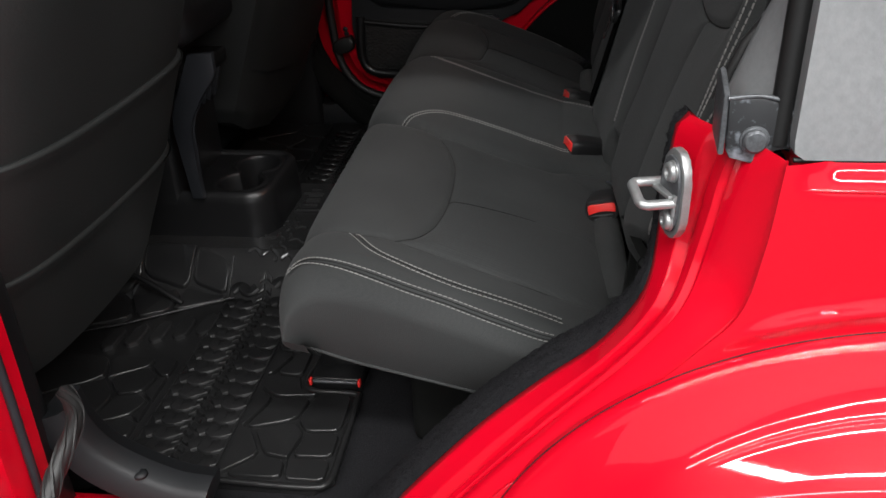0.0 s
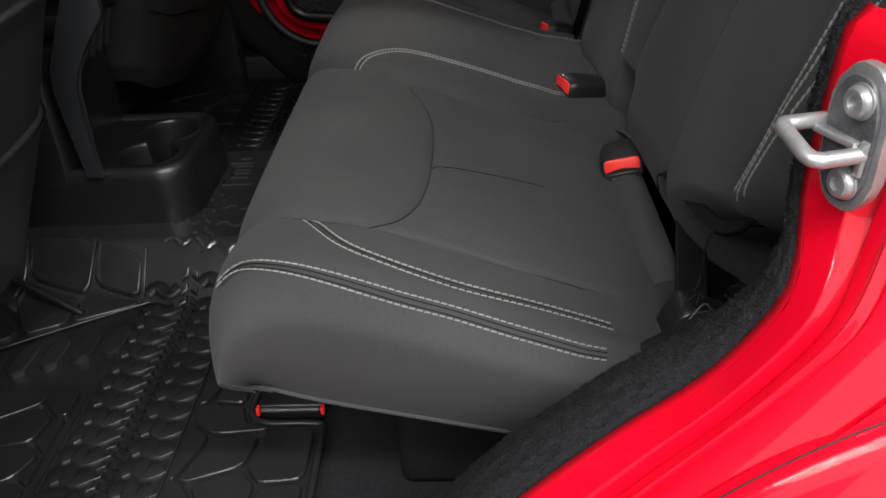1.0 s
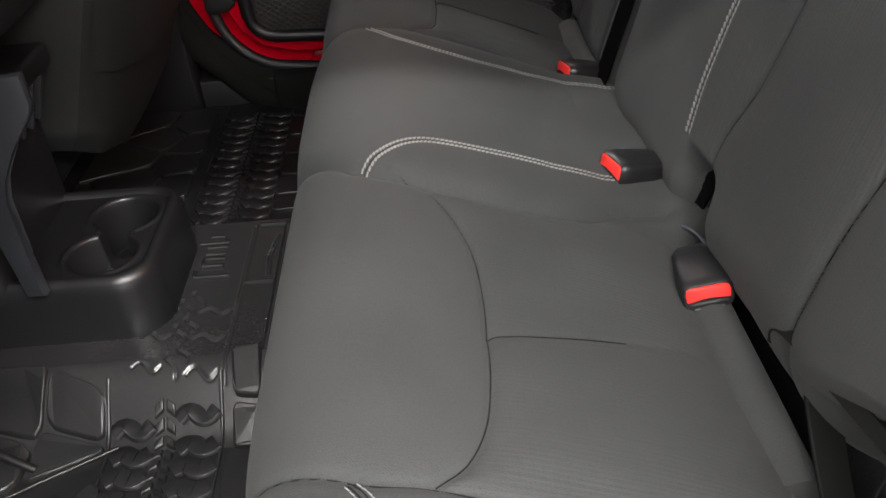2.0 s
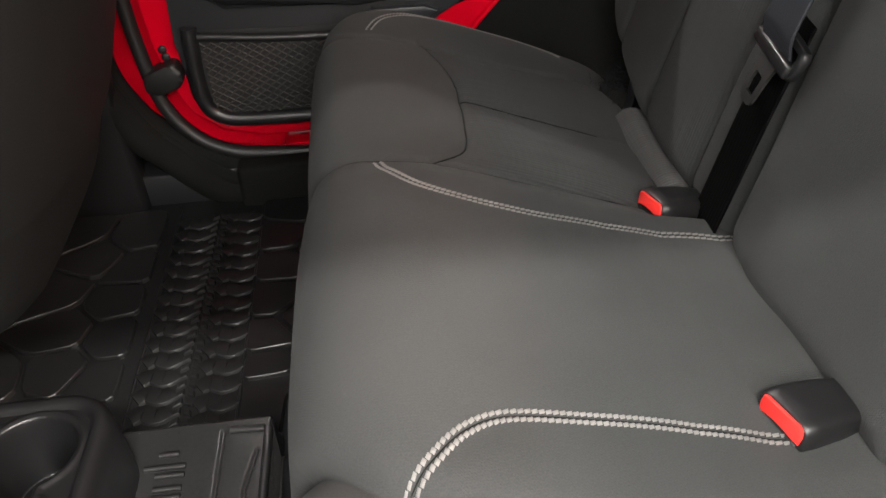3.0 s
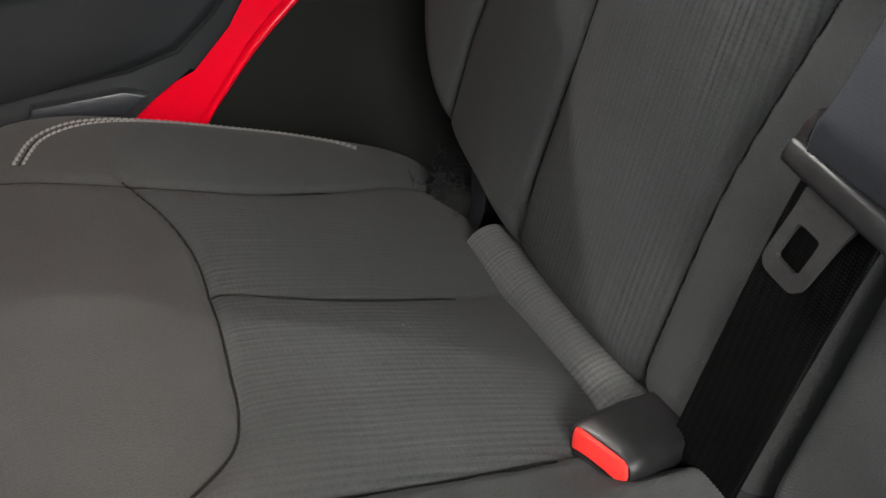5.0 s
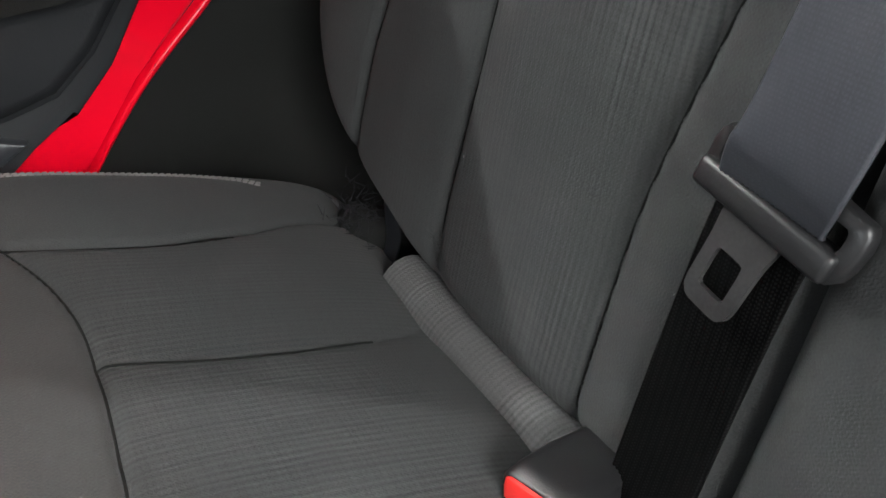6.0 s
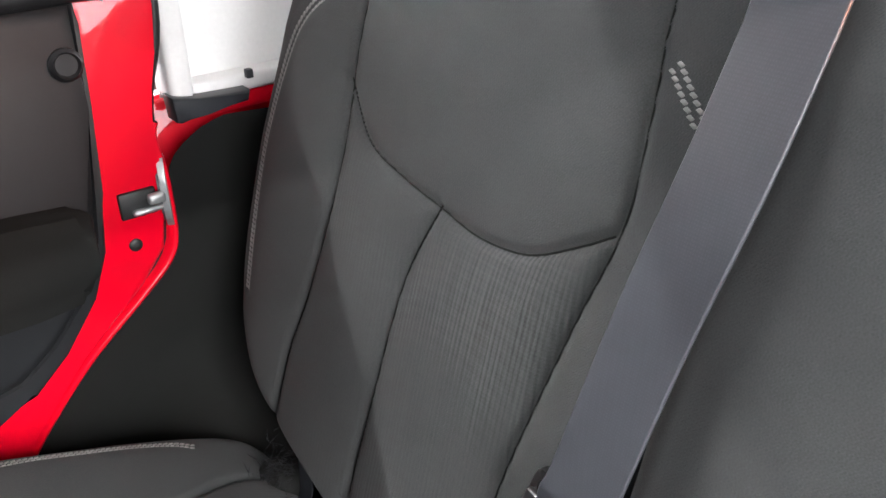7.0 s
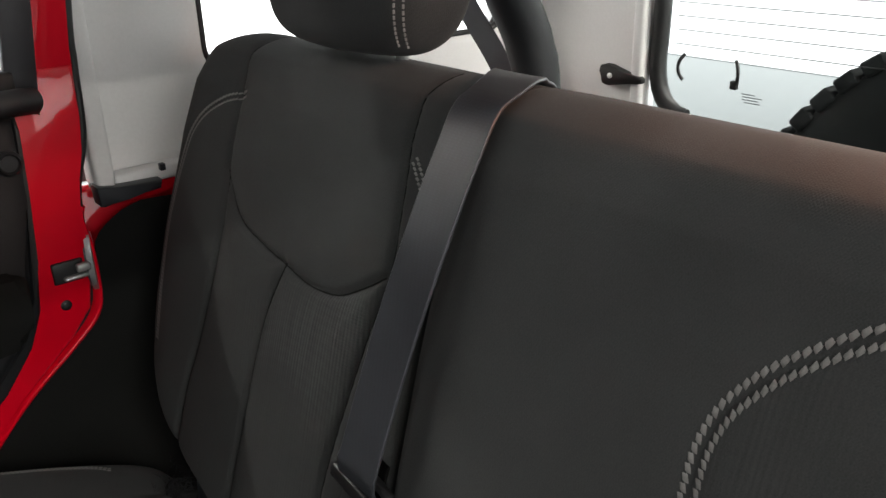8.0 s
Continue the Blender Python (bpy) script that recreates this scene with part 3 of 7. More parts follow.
    sweep("felt_skirt", p, 0.0085, CARPET, t, "fuzzy black felt skirt", 10)
    return t


bench_cushion()

# ---- rear seat backs ----
LEAN_BACK = radians(20.0)
V_UP = np.array([math.sin(LEAN_BACK), 0, math.cos(LEAN_BACK)])
V_OUT = np.array([-math.cos(LEAN_BACK), 0, math.sin(LEAN_BACK)])
V_FOOT = np.array([0.2053, 0.0, 0.2])
EDGE_V = [0.0, 0.028, 0.055, 0.13, 0.26, 0.384, 0.475, 0.515, 0.535]
BELLY_V = [0.0, 0.1, 0.2, 0.3, 0.4, 0.46, 0.5, 0.53, 0.56]
BELLY_W = [-0.006, 0.002, 0.012, 0.020, 0.025, 0.023, 0.012, -0.010, -0.03]
EDGE_Y = [1.66, 1.72, 1.805, 1.868, 1.874, 1.858, 1.850, 1.840, 1.81]
LOW_EDGE_V = [0.045, 0.085, 0.122, 0.18, 0.27, 0.384, 0.475, 0.515, 0.535]


def seat_back(name, label, y_in, mirror, seams, soft, insert, stitch_lines, dome, halfway):
    """One seat back: y runs from its inner edge to the rounded outer edge; mirror turns it to the car's other side."""
    t = thing(name, label, "car seat", "rear seat backs", at=(0.25, MID, 0.2))
    sewn = seams
    seams = [curve(s, 30) for s in seams]
    soft = [curve(s, 30) for s in soft]

    def lift(y, v):
        p = np.stack([y, v], -1)
        d = np.full(len(p), 9.0)
        for s in seams:
            d = np.minimum(d, near_line(p, s))
        w = 0.0072 * (1 - np.exp(-d / 0.026)) - 0.0034 * np.exp(-(d / 0.0036) ** 2)
        for s in soft:
            e = near_line(p, s)
            w -= 0.0022 * np.exp(-(e / 0.005) ** 2) + 0.0015 * np.exp(-(e / 0.018) ** 2)
        w += np.interp(v, BELLY_V, BELLY_W)
        for y0, half, much in dome:
            w += much * np.exp(-((y - y0) / half) ** 2)
        return w

    def foot(y):
        # the wide back is rounder at its foot beside the door
        return np.interp(y, [0.95, 1.12], [0.08, 0.045]) if mirror else 0.03

    vs = np.linspace(0.0, 0.530, 190)
    outer = np.interp(vs, *zip(*curve(list(zip(LOW_EDGE_V if mirror else EDGE_V, EDGE_Y)), 120).tolist()))
    if mirror:
        outer = 2.475 - outer
    cols = max(60, int(abs(outer.mean() - y_in) / 0.003))
    c = np.linspace(0, 1, cols)
    y = y_in + (outer[:, None] - y_in) * c[None]
    v = np.repeat(vs[:, None], cols, 1)
    w = lift(y.ravel(), v.ravel()).reshape(y.shape)
    # rolled edges: the outer side, the inner side, the top and the foot fall back
    r = 0.035

    def fall(d, r):
        k = np.clip(1 - d / r, 0, 1)
        return r * (1 - np.sqrt(np.clip(1 - k * k, 0, 1)))
    d_out = np.abs(outer[:, None] - y)

    def hollow(y, v):
        # the wide back is cut away at its foot where the lap strap comes through
        return 0.055 * np.exp(-((y - 1.088) / 0.034) ** 4) * smooth((0.088 - v) / 0.035) if mirror else 0.0
    drop = hollow(y, v) + fall(d_out, 0.045) + fall(np.abs(y - y_in), 0.020) + fall(0.530 - v, 0.045) + fall(v, foot(y))
    w = w - np.minimum(drop, 0.095)
    grid = V_FOOT + v[..., None] * V_UP + w[..., None] * V_OUT
    grid[..., 1] = y
    pts = np.stack([y.ravel(), v.ravel()], -1)
    rib = inside(pts, np.array(insert)).astype(float).reshape(y.shape)
    rib *= 0.45 if mirror else 1.0
    # ribs weakened over the outer half, as light shows them less there
    rib *= np.where((y > np.interp(v, [0, 0.07, 0.15, 0.25, 0.32], halfway)) != mirror, 0.3, 1.0)
    sheet("padding", grid, FABRIC, t, "", rib, flip=not mirror)
    # side walls run back from the rim to the rear panel
    deep = 0.105

    def wall(edge):
        e = np.asarray(edge)
        steps = np.linspace(0, 1, 6)
        w0 = (e - V_FOOT) @ V_OUT
        out = []
        for s in steps:
            q = e + ((-deep - w0) * s)[:, None] * V_OUT
            out.append(q)
        return np.array(out)
    for edge in (grid[:, 0], grid[:, -1], grid[0], grid[-1]):
        sheet("side_wall", wall(edge), FABRIC, t, "")
    panel = grid[::8, ::8].copy()
    wq = (panel - V_FOOT) @ V_OUT
    panel = panel + ((-deep - wq)[..., None]) * V_OUT
    sheet("rear_panel", panel, CARPET, t, "black carpeted rear panel")

    def place(yv):
        w = lift(yv[:, 0], yv[:, 1])
        o = np.interp(yv[:, 1], vs, outer)
        w = w - np.minimum(fall(np.abs(o - yv[:, 0]), 0.045) + fall(np.abs(yv[:, 0] - y_in), 0.02) + fall(0.53 - yv[:, 1], 0.045) + fall(yv[:, 1], foot(yv[:, 0])) + hollow(yv[:, 0], yv[:, 1]), 0.095) + 0.0006
        p = V_FOOT + yv[:, 1:] * V_UP + w[:, None] * V_OUT
        p[:, 1] = yv[:, 0]
        return p, np.repeat(V_OUT[None], len(yv), 0)
    for line in stitch_lines:
        outer_row = mirror and line[0][0] < 0.8
        if outer_row:
            stitches("stitching", np.array(line) - np.array([0.022, -0.010]), place, t, pitch=0.0060, wide=0.0009, slant=0.5, rows=(0,))
        stitches("stitching", np.array(line), place, t, pitch=0.0060 if outer_row or mirror else 0.0046, gap=0.0050 if outer_row else 0.0046 if mirror else 0.0032, wide=0.0009 if outer_row else 0.0022 if mirror else 0.0015, slant=0.5)
    for line in sewn:
        seam_line(line, place, t)
    return t


FAR_OUTER = [(1.762, 0.525), (1.756, 0.505), (1.736, 0.463), (1.726, 0.384), (1.722, 0.303), (1.738, 0.19), (1.756, 0.12), (1.764, 0.03)]
FAR_INNER = [(1.471, 0.525), (1.457, 0.481), (1.445, 0.428), (1.439, 0.36), (1.454, 0.288), (1.468, 0.22), (1.482, 0.14), (1.485, 0.058), (1.485, 0.01)]
FAR_HEAD = [(1.729, 0.378), (1.690, 0.336), (1.640, 0.322), (1.593, 0.315), (1.550, 0.309), (1.505, 0.314), (1.470, 0.332), (1.443, 0.350)]
FAR_MID = [(1.592, 0.317), (1.616, 0.25), (1.628, 0.152), (1.636, 0.072), (1.636, 0.01)]
FAR_STITCH = [(1.722, 0.459), (1.759, 0.446), (1.797, 0.413), (1.820, 0.351), (1.833, 0.268), (1.831, 0.149)]
SHORT_STITCH = [(1.437, 0.450), (1.422, 0.436), (1.408, 0.423)]
far_insert = curve(FAR_HEAD, 20).tolist() + [p for p in curve(FAR_INNER, 40).tolist() if p[1] < 0.35] + [p for p in curve(FAR_OUTER, 40)[::-1].tolist() if p[1] < 0.36]
seat_back("rear_seat_back", "dark charcoal cloth rear seat back, the narrow split", 1.388, False,
          [FAR_OUTER, FAR_INNER, FAR_HEAD, FAR_MID], [FAR_STITCH], far_insert, [FAR_STITCH, SHORT_STITCH], [(1.80, 0.05, 0.006)], [1.636, 1.632, 1.624, 1.604, 1.58])

NEAR_OUTER = [(0.72, 0.525), (0.715, 0.46), (0.700, 0.384), (0.682, 0.28), (0.685, 0.237), (0.699, 0.176), (0.722, 0.119), (0.74, 0.03)]
NEAR_INNER = [(1.035, 0.40), (1.040, 0.30), (1.050, 0.186), (1.063, 0.147), (1.077, 0.099), (1.06, 0.02)]
NEAR_HEAD = [(0.700, 0.372), (0.73, 0.334), (0.82, 0.317), (0.90, 0.325), (0.96, 0.345), (1.035, 0.40)]
NEAR_MID = [(0.822, 0.317), (0.85, 0.25), (0.87, 0.15), (0.87, 0.07), (0.865, 0.01)]
MID_STITCH = [(1.04, 0.450), (1.071, 0.440), (1.104, 0.413), (1.123, 0.391), (1.135, 0.370), (1.141, 0.345), (1.141, 0.317), (1.140, 0.247), (1.144, 0.190), (1.146, 0.141), (1.143, 0.110), (1.138, 0.084)]
near_insert = curve(MID_STITCH, 40).tolist() + [(1.06, 0.03), (0.74, 0.03), (0.70, 0.384), (0.72, 0.45)]
seat_back("rear_seat_back", "dark charcoal cloth rear seat back, the wide split", 1.386, True,
          [NEAR_OUTER, NEAR_INNER, NEAR_HEAD, NEAR_MID], [MID_STITCH], near_insert,
          [MID_STITCH, [(0.701, 0.124), (0.677, 0.194), (0.660, 0.241), (0.649, 0.30), (0.652, 0.39), (0.69, 0.45)]],
          [(0.66, 0.04, 0.010), (1.315, 0.05, 0.010)], [0.865, 0.87, 0.87, 0.85, 0.822])


# ---- car shell: floor, roof, front end ----
tagged(block("car_floor", (-1.3, 0.48, -0.06), (1.1, 1.97, -0.012), CARPET, bevel=0.0), "black carpeted car floor", "floor", kind="structure")
tagged(block("car_roof", (-1.6, 0.42, 1.16), (1.12, 2.03, 1.2), HARDTOP_IN, bevel=0.0), "pale hardtop roof lining", "roof", kind="structure")
tagged(block("wall_front", (-1.7, 0.45, -0.05), (-1.6, 2.0, 1.16), PLASTIC, bevel=0.0), "plain black wall closing the dark front cabin", "wall", kind="structure")
# unseen solid wall in the near front door's place, blocks light
tagged(block("wall_front_near", (-1.6, 0.47, -0.05), (-0.45, 0.49, 1.16), TRIM, bevel=0.0), "plain dark wall, unseen, keeping light out of the near front side", "wall", kind="structure")
bm = bmesh.new()
for lo, hi in (((-1.6, 1.97, -0.05), (-0.45, 1.99, 0.66)), ((-1.6, 1.97, 1.08), (-0.45, 1.99, 1.16)), ((-1.6, 1.97, 0.66), (-1.28, 1.99, 1.08)), ((-0.475, 1.97, 0.66), (-0.45, 1.99, 1.08))):
    box(bm, lo, hi)
tagged(part("wall_front_far", bm, TRIM, None, "", False), "plain dark wall, unseen, keeping light out of the near front side with its window opening", "wall", kind="structure")
seat_riser = block("seat_riser", (-0.03, 0.74, -0.012), (0.14, 1.74, 0.140), DARK_MATTE, None, "", 0.012)
tagged(seat_riser, "black carpeted step that carries the rear bench", "seat riser", kind="structure")
tagged(block("cargo_floor", (0.30, 0.60, -0.012), (1.05, 1.86, 0.17), CARPET, None, "", 0.01), "black carpeted cargo floor", "floor", kind="structure")


# ---- near body side: rear door opening, quarter panel, fender flare ----
A_EDGE = [(-0.3126, 0.0843), (-0.1489, 0.0766), (-0.0372, 0.0901), (0.01, 0.1498), (0.0562, 0.2066), (0.0928, 0.2471), (0.1351, 0.2875), (0.1746, 0.3212), (0.1987, 0.352), (0.2141, 0.3828), (0.2209, 0.4127), (0.2237, 0.4502), (0.2276, 0.4994), (0.2363, 0.5109)]
ROLL_EDGE = [(-0.33, 0.045), (-0.10, 0.045), (0.02, 0.110), (0.060, 0.162), (0.096, 0.211), (0.128, 0.2445), (0.2014, 0.3161), (0.246, 0.365), (0.2700, 0.3977), (0.2794, 0.4482), (0.283, 0.494), (0.284, 0.511)]
B_EDGE = [(-0.33, 0.045), (-0.10, 0.045), (0.02, 0.110), (0.060, 0.160), (0.101, 0.212), (0.177, 0.321), (0.236, 0.393), (0.258, 0.445), (0.266, 0.475), (0.278, 0.503), (0.283, 0.511)]
ARCH_X, ARCH_Z = 0.41, 0.10
# scales the near body side by 1.09 about the camera's first position
SIDE_FROM_EYE = Matrix.Translation((-0.0125, 0.0068, -0.0645)) @ Matrix.Scale(1.09, 4)


def scale_side(*obs):
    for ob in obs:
        ob.data.transform(SIDE_FROM_EYE)


def flange_y(z):
    """How far in the opening's inner edge lies at each height."""
    return 0.4835 + 0.029 * smooth((z - 0.372) / 0.058)


def jamb(a_edge, b_edge, roll_edge, yb, parent):
    a, b = curve(a_edge, 90), curve(b_edge, 90)
    roll = curve(roll_edge, 400)
    # the rolled edge taken at the same heights, so that the jamb widens evenly
    out = np.stack([np.interp(b[:, 1], roll[:, 1], roll[:, 0]) - b[:, 0], 0 * b[:, 1]], -1) * smooth((b[:, 1] - 0.05) / 0.06)[:, None]
    n = np.gradient((a + b) / 2, axis=0)
    n = np.stack([n[:, 1], -n[:, 0]], -1)
    n /= np.linalg.norm(n, axis=1)[:, None]
    us = np.r_[np.linspace(0, 0.26, 10), np.linspace(0.27, 0.62, 64), np.linspace(0.64, 0.84, 12), np.linspace(0.85, 1.0, 26)]
    # an inner flat, a rounded bead, a sharp groove, a shallow channel and the rolled outer edge
    bump = 0.0075 * smooth((us - 0.29) / 0.045) - 0.0020 * smooth((us - 0.36) / 0.06) + 0.0030 * np.exp(-((us - 0.355) / 0.020) ** 2)
    bump = bump - 0.0050 * np.exp(-((us - 0.555) / 0.014) ** 2) + 0.0016 * np.exp(-((us - 0.52) / 0.012) ** 2) - 0.0040 * smooth((us - 0.57) / 0.05)
    bump = bump - 0.0035 * np.sin(np.clip((us - 0.62) / 0.28, 0, 1) * math.pi) + 0.0042 * np.exp(-((us - 0.945) / 0.026) ** 2) - 0.0015 * smooth((us - 0.96) / 0.04)
    p = a[:, None] * (1 - us[None, :, None]) + b[:, None] * us[None, :, None] + n[:, None] * bump[None, :, None] + out[:, None] * smooth((us - 0.45) / 0.50)[None, :, None]
    inner = flange_y(a[:, 1])[:, None]
    y = inner + (yb - inner) * us[None]
    grid = np.stack([p[..., 0], y, p[..., 1]], -1)
    return sheet("door_jamb", grid, PAINT, parent, "red painted door jamb")


def body_side():
    t = thing("body_side", "glossy red painted body side with door opening and fender flare", "car body", at=(0.3, 0.43, 0.2))
    jamb(A_EDGE, B_EDGE, ROLL_EDGE, 0.43, t)
    b = curve(ROLL_EDGE[1:], 200)
    zs = np.linspace(b[0, 1], 0.5068, 150)
    left = np.interp(zs, b[:, 1], b[:, 0])
    u = np.linspace(0, 1, 220) ** 1.25
    x = left[:, None] + (1.12 - left[:, None]) * u[None]
    z = np.repeat(zs[:, None], 220, 1)
    r = np.hypot(np.where(x < ARCH_X, np.minimum(x - ARCH_X + 0.051 * np.sqrt(1 - np.clip((z - ARCH_Z) / 0.304, 0, 1)), 0), (x - ARCH_X) * 0.75), z - ARCH_Z)
    y = 0.43 + 0.010 * smooth((z - 0.483) / 0.03) + 0.004 * smooth((0.30 - z) / 0.3)
    y = y - 0.0050 * np.exp(-((r - 0.306) / 0.0075) ** 2)
    y = 0.43 + (y - 0.43) * smooth((x - left[:, None]) / 0.035)
    grid = np.stack([x, y, z], -1)
    sheet("quarter_panel", grid, PAINT, t, "glossy red quarter panel")
    # the flare: a shell of its own over the wheel arch, with a thin gap along its upper edge
    th = np.radians(np.linspace(8, 172, 160))
    spread = np.where(np.cos(th) < 0, -0.051 * np.sqrt(1 - np.sin(th)), 0.0)
    rows = []
    for rr, yy in ((0.288, 0.436), (0.2875, 0.428), (0.286, 0.4235), (0.283, 0.4205), (0.277, 0.418), (0.262, 0.411), (0.248, 0.402), (0.240, 0.396), (0.234, 0.389), (0.222, 0.371), (0.205, 0.352), (0.185, 0.336), (0.160, 0.322), (0.145, 0.316), (0.138, 0.316), (0.133, 0.320), (0.131, 0.335), (0.131, 0.43)):
        rows.append(np.stack([ARCH_X + spread + rr * np.cos(th) / np.where(np.cos(th) > 0, 0.75, 1.0), np.full(160, yy), ARCH_Z + rr * np.sin(th)], -1))
    sheet("fender_flare", np.array(rows), PAINT, t, "glossy red fender flare")
    # thin black tube drawn for the gap's shadow
    gap = np.stack([ARCH_X + spread + 0.2885 * np.cos(th) / np.where(np.cos(th) > 0, 0.75, 1.0), np.full(160, 0.4295), ARCH_Z + 0.2885 * np.sin(th)], -1)
    sweep("flare_gasket", gap, 0.0005, SEAL, t, "thin black line drawn for the gap's shadow along the flare", 6, up=(0, 1, 0))
    lower = grid[0][None].repeat(2, 0).copy()
    lower[1, :, 2] = -0.25
    sheet("lower_panel", lower, PAINT, t)
    # rail under the hardtop
    block("top_rail", (0.295, 0.439, 0.488), (1.08, 0.50, 0.5045), PAINT, t, "red top rail", 0.006)
    # thin highlight crease along the belt
    sweep("belt_crease", [(0.286, 0.4325, 0.489), (0.40, 0.432, 0.4885), (1.0, 0.432, 0.487)], 0.0022, PAINT, t, "", 8)
    # inner skin behind the jamb
    a = curve(A_EDGE, 60)
    rows = [np.stack([a[:, 0] + dx, flange_y(a[:, 1]) + yy, a[:, 1] + dz], -1) for yy, dx, dz in ((0.0001, 0, 0), (0.007, -0.001, 0.001), (0.008, 0.02, -0.015))]
    sheet("jamb_flange", np.array(rows), PAINT, t)
    scale_side(*t.children)
    # sill under the door opening
    s = np.array([[-1.2, 0.560, 0.050], [-1.2, 0.535, 0.064], [-1.2, 0.490, 0.062], [-1.2, 0.478, 0.040], [-1.2, 0.4755, -0.25]])
    e = s.copy()
    e[:, 0] = -0.08
    sheet("door_sill", np.linspace(s, e, 12), PAINT, t, "red painted sill")
    return t


body_side()


def carpet_lip(a_edge, sign, base_y, name, label):
    """The fuzzy carpet edge inside the door opening, running down to the wheel house."""
    a = curve(a_edge[2:], 130)
    n = np.gradient(a, axis=0)
    n = np.stack([n[:, 1], -n[:, 0]], -1)
    n /= np.linalg.norm(n, axis=1)[:, None]
    t = np.linspace(0, 1, 60)
    d = np.interp(t, [0, 0.06, 0.16, 0.30, 0.45, 0.6, 0.8, 1], [0.012, -0.003, -0.009, -0.010, -0.004, 0.012, 0.030, 0.050])
    wide = np.interp(a[:, 1], [0.05, 0.20, 0.30, 0.40, 0.50], [0.14, 0.13, 0.105, 0.040, 0.022])
    thin = np.interp(a[:, 1], [0.0, 0.32, 0.42], [1.0, 0.9, 0.35])
    g = a[:, None] + n[:, None] * (d[None, :] * thin[:, None])[..., None]
    y = (flange_y(a[:, 1]) + base_y)[:, None] + sign * wide[:, None] * np.interp(t, [0, 0.2, 1], [0.0, 0.16, 1.0])[None]
    grid = np.stack([g[..., 0], y, g[..., 1]], -1)
    fz = np.array([noise.noise(Vector(p) * 420) + 0.7 * noise.noise(Vector(p) * 900) for p in grid.reshape(-1, 3)]).reshape(grid.shape[:2])
    grid[..., 0] -= fz * 0.0016
    grid[..., 2] += fz * 0.0016
    ob = sheet(name, grid, CARPET)
    # short pile standing on the carpet
    rnd = np.random.default_rng(5)
    gi, gj = rnd.uniform(0, grid.shape[0] - 1.01, 20000), rnd.uniform(0, grid.shape[1] * 0.8, 20000)
    i, j = gi.astype(int), gj.astype(int)
    p = grid[i, j] + (grid[i + 1, j] - grid[i, j]) * (gi - i)[:, None] + (grid[i, j + 1] - grid[i, j]) * (gj - j)[:, None]
    nn = np.cross(grid[i + 1, j] - grid[i, j], grid[i, j + 1] - grid[i, j])
    nn /= np.linalg.norm(nn, axis=1)[:, None] + 1e-9
    nn *= np.where(nn[:, 2] < 0, -1, 1)[:, None]
    d = (nn + rnd.normal(0, 0.5, p.shape)) * rnd.uniform(0.0006, 0.0015, (len(p), 1))
    side = np.cross(d, rnd.normal(0, 1, p.shape))
    side = side / (np.linalg.norm(side, axis=1)[:, None] + 1e-9) * 0.0004
    tri = np.stack([p - side, p + side, p + d], 1).reshape(-1, 3)
    pile = tagged(flat_mesh("carpet_pile", tri, [(3 * k, 3 * k + 1, 3 * k + 2) for k in range(len(p))], CARPET, ob, "short fuzzy pile", False), kind="stuff")
    scale_side(ob, pile)
    return tagged(ob, label, "carpet", kind="structure")


carpet_lip(A_EDGE, 1, 0.005, "wheel_house_carpet", "fuzzy black carpet round the wheel house beside the rear bench")
tagged(block("wheel_house", (0.195, 0.545, -0.01), (0.95, 0.70, 0.235), CARPET, None, "", 0.03, 4), "black carpeted wheel house", "wheel house", kind="structure")
tagged(block("side_lining", (0.278, 0.572, 0.2), (1.05, 0.60, 0.485), CARPET, None, "", 0.01, 3), "black carpeted side lining above the wheel house", "lining", kind="structure")


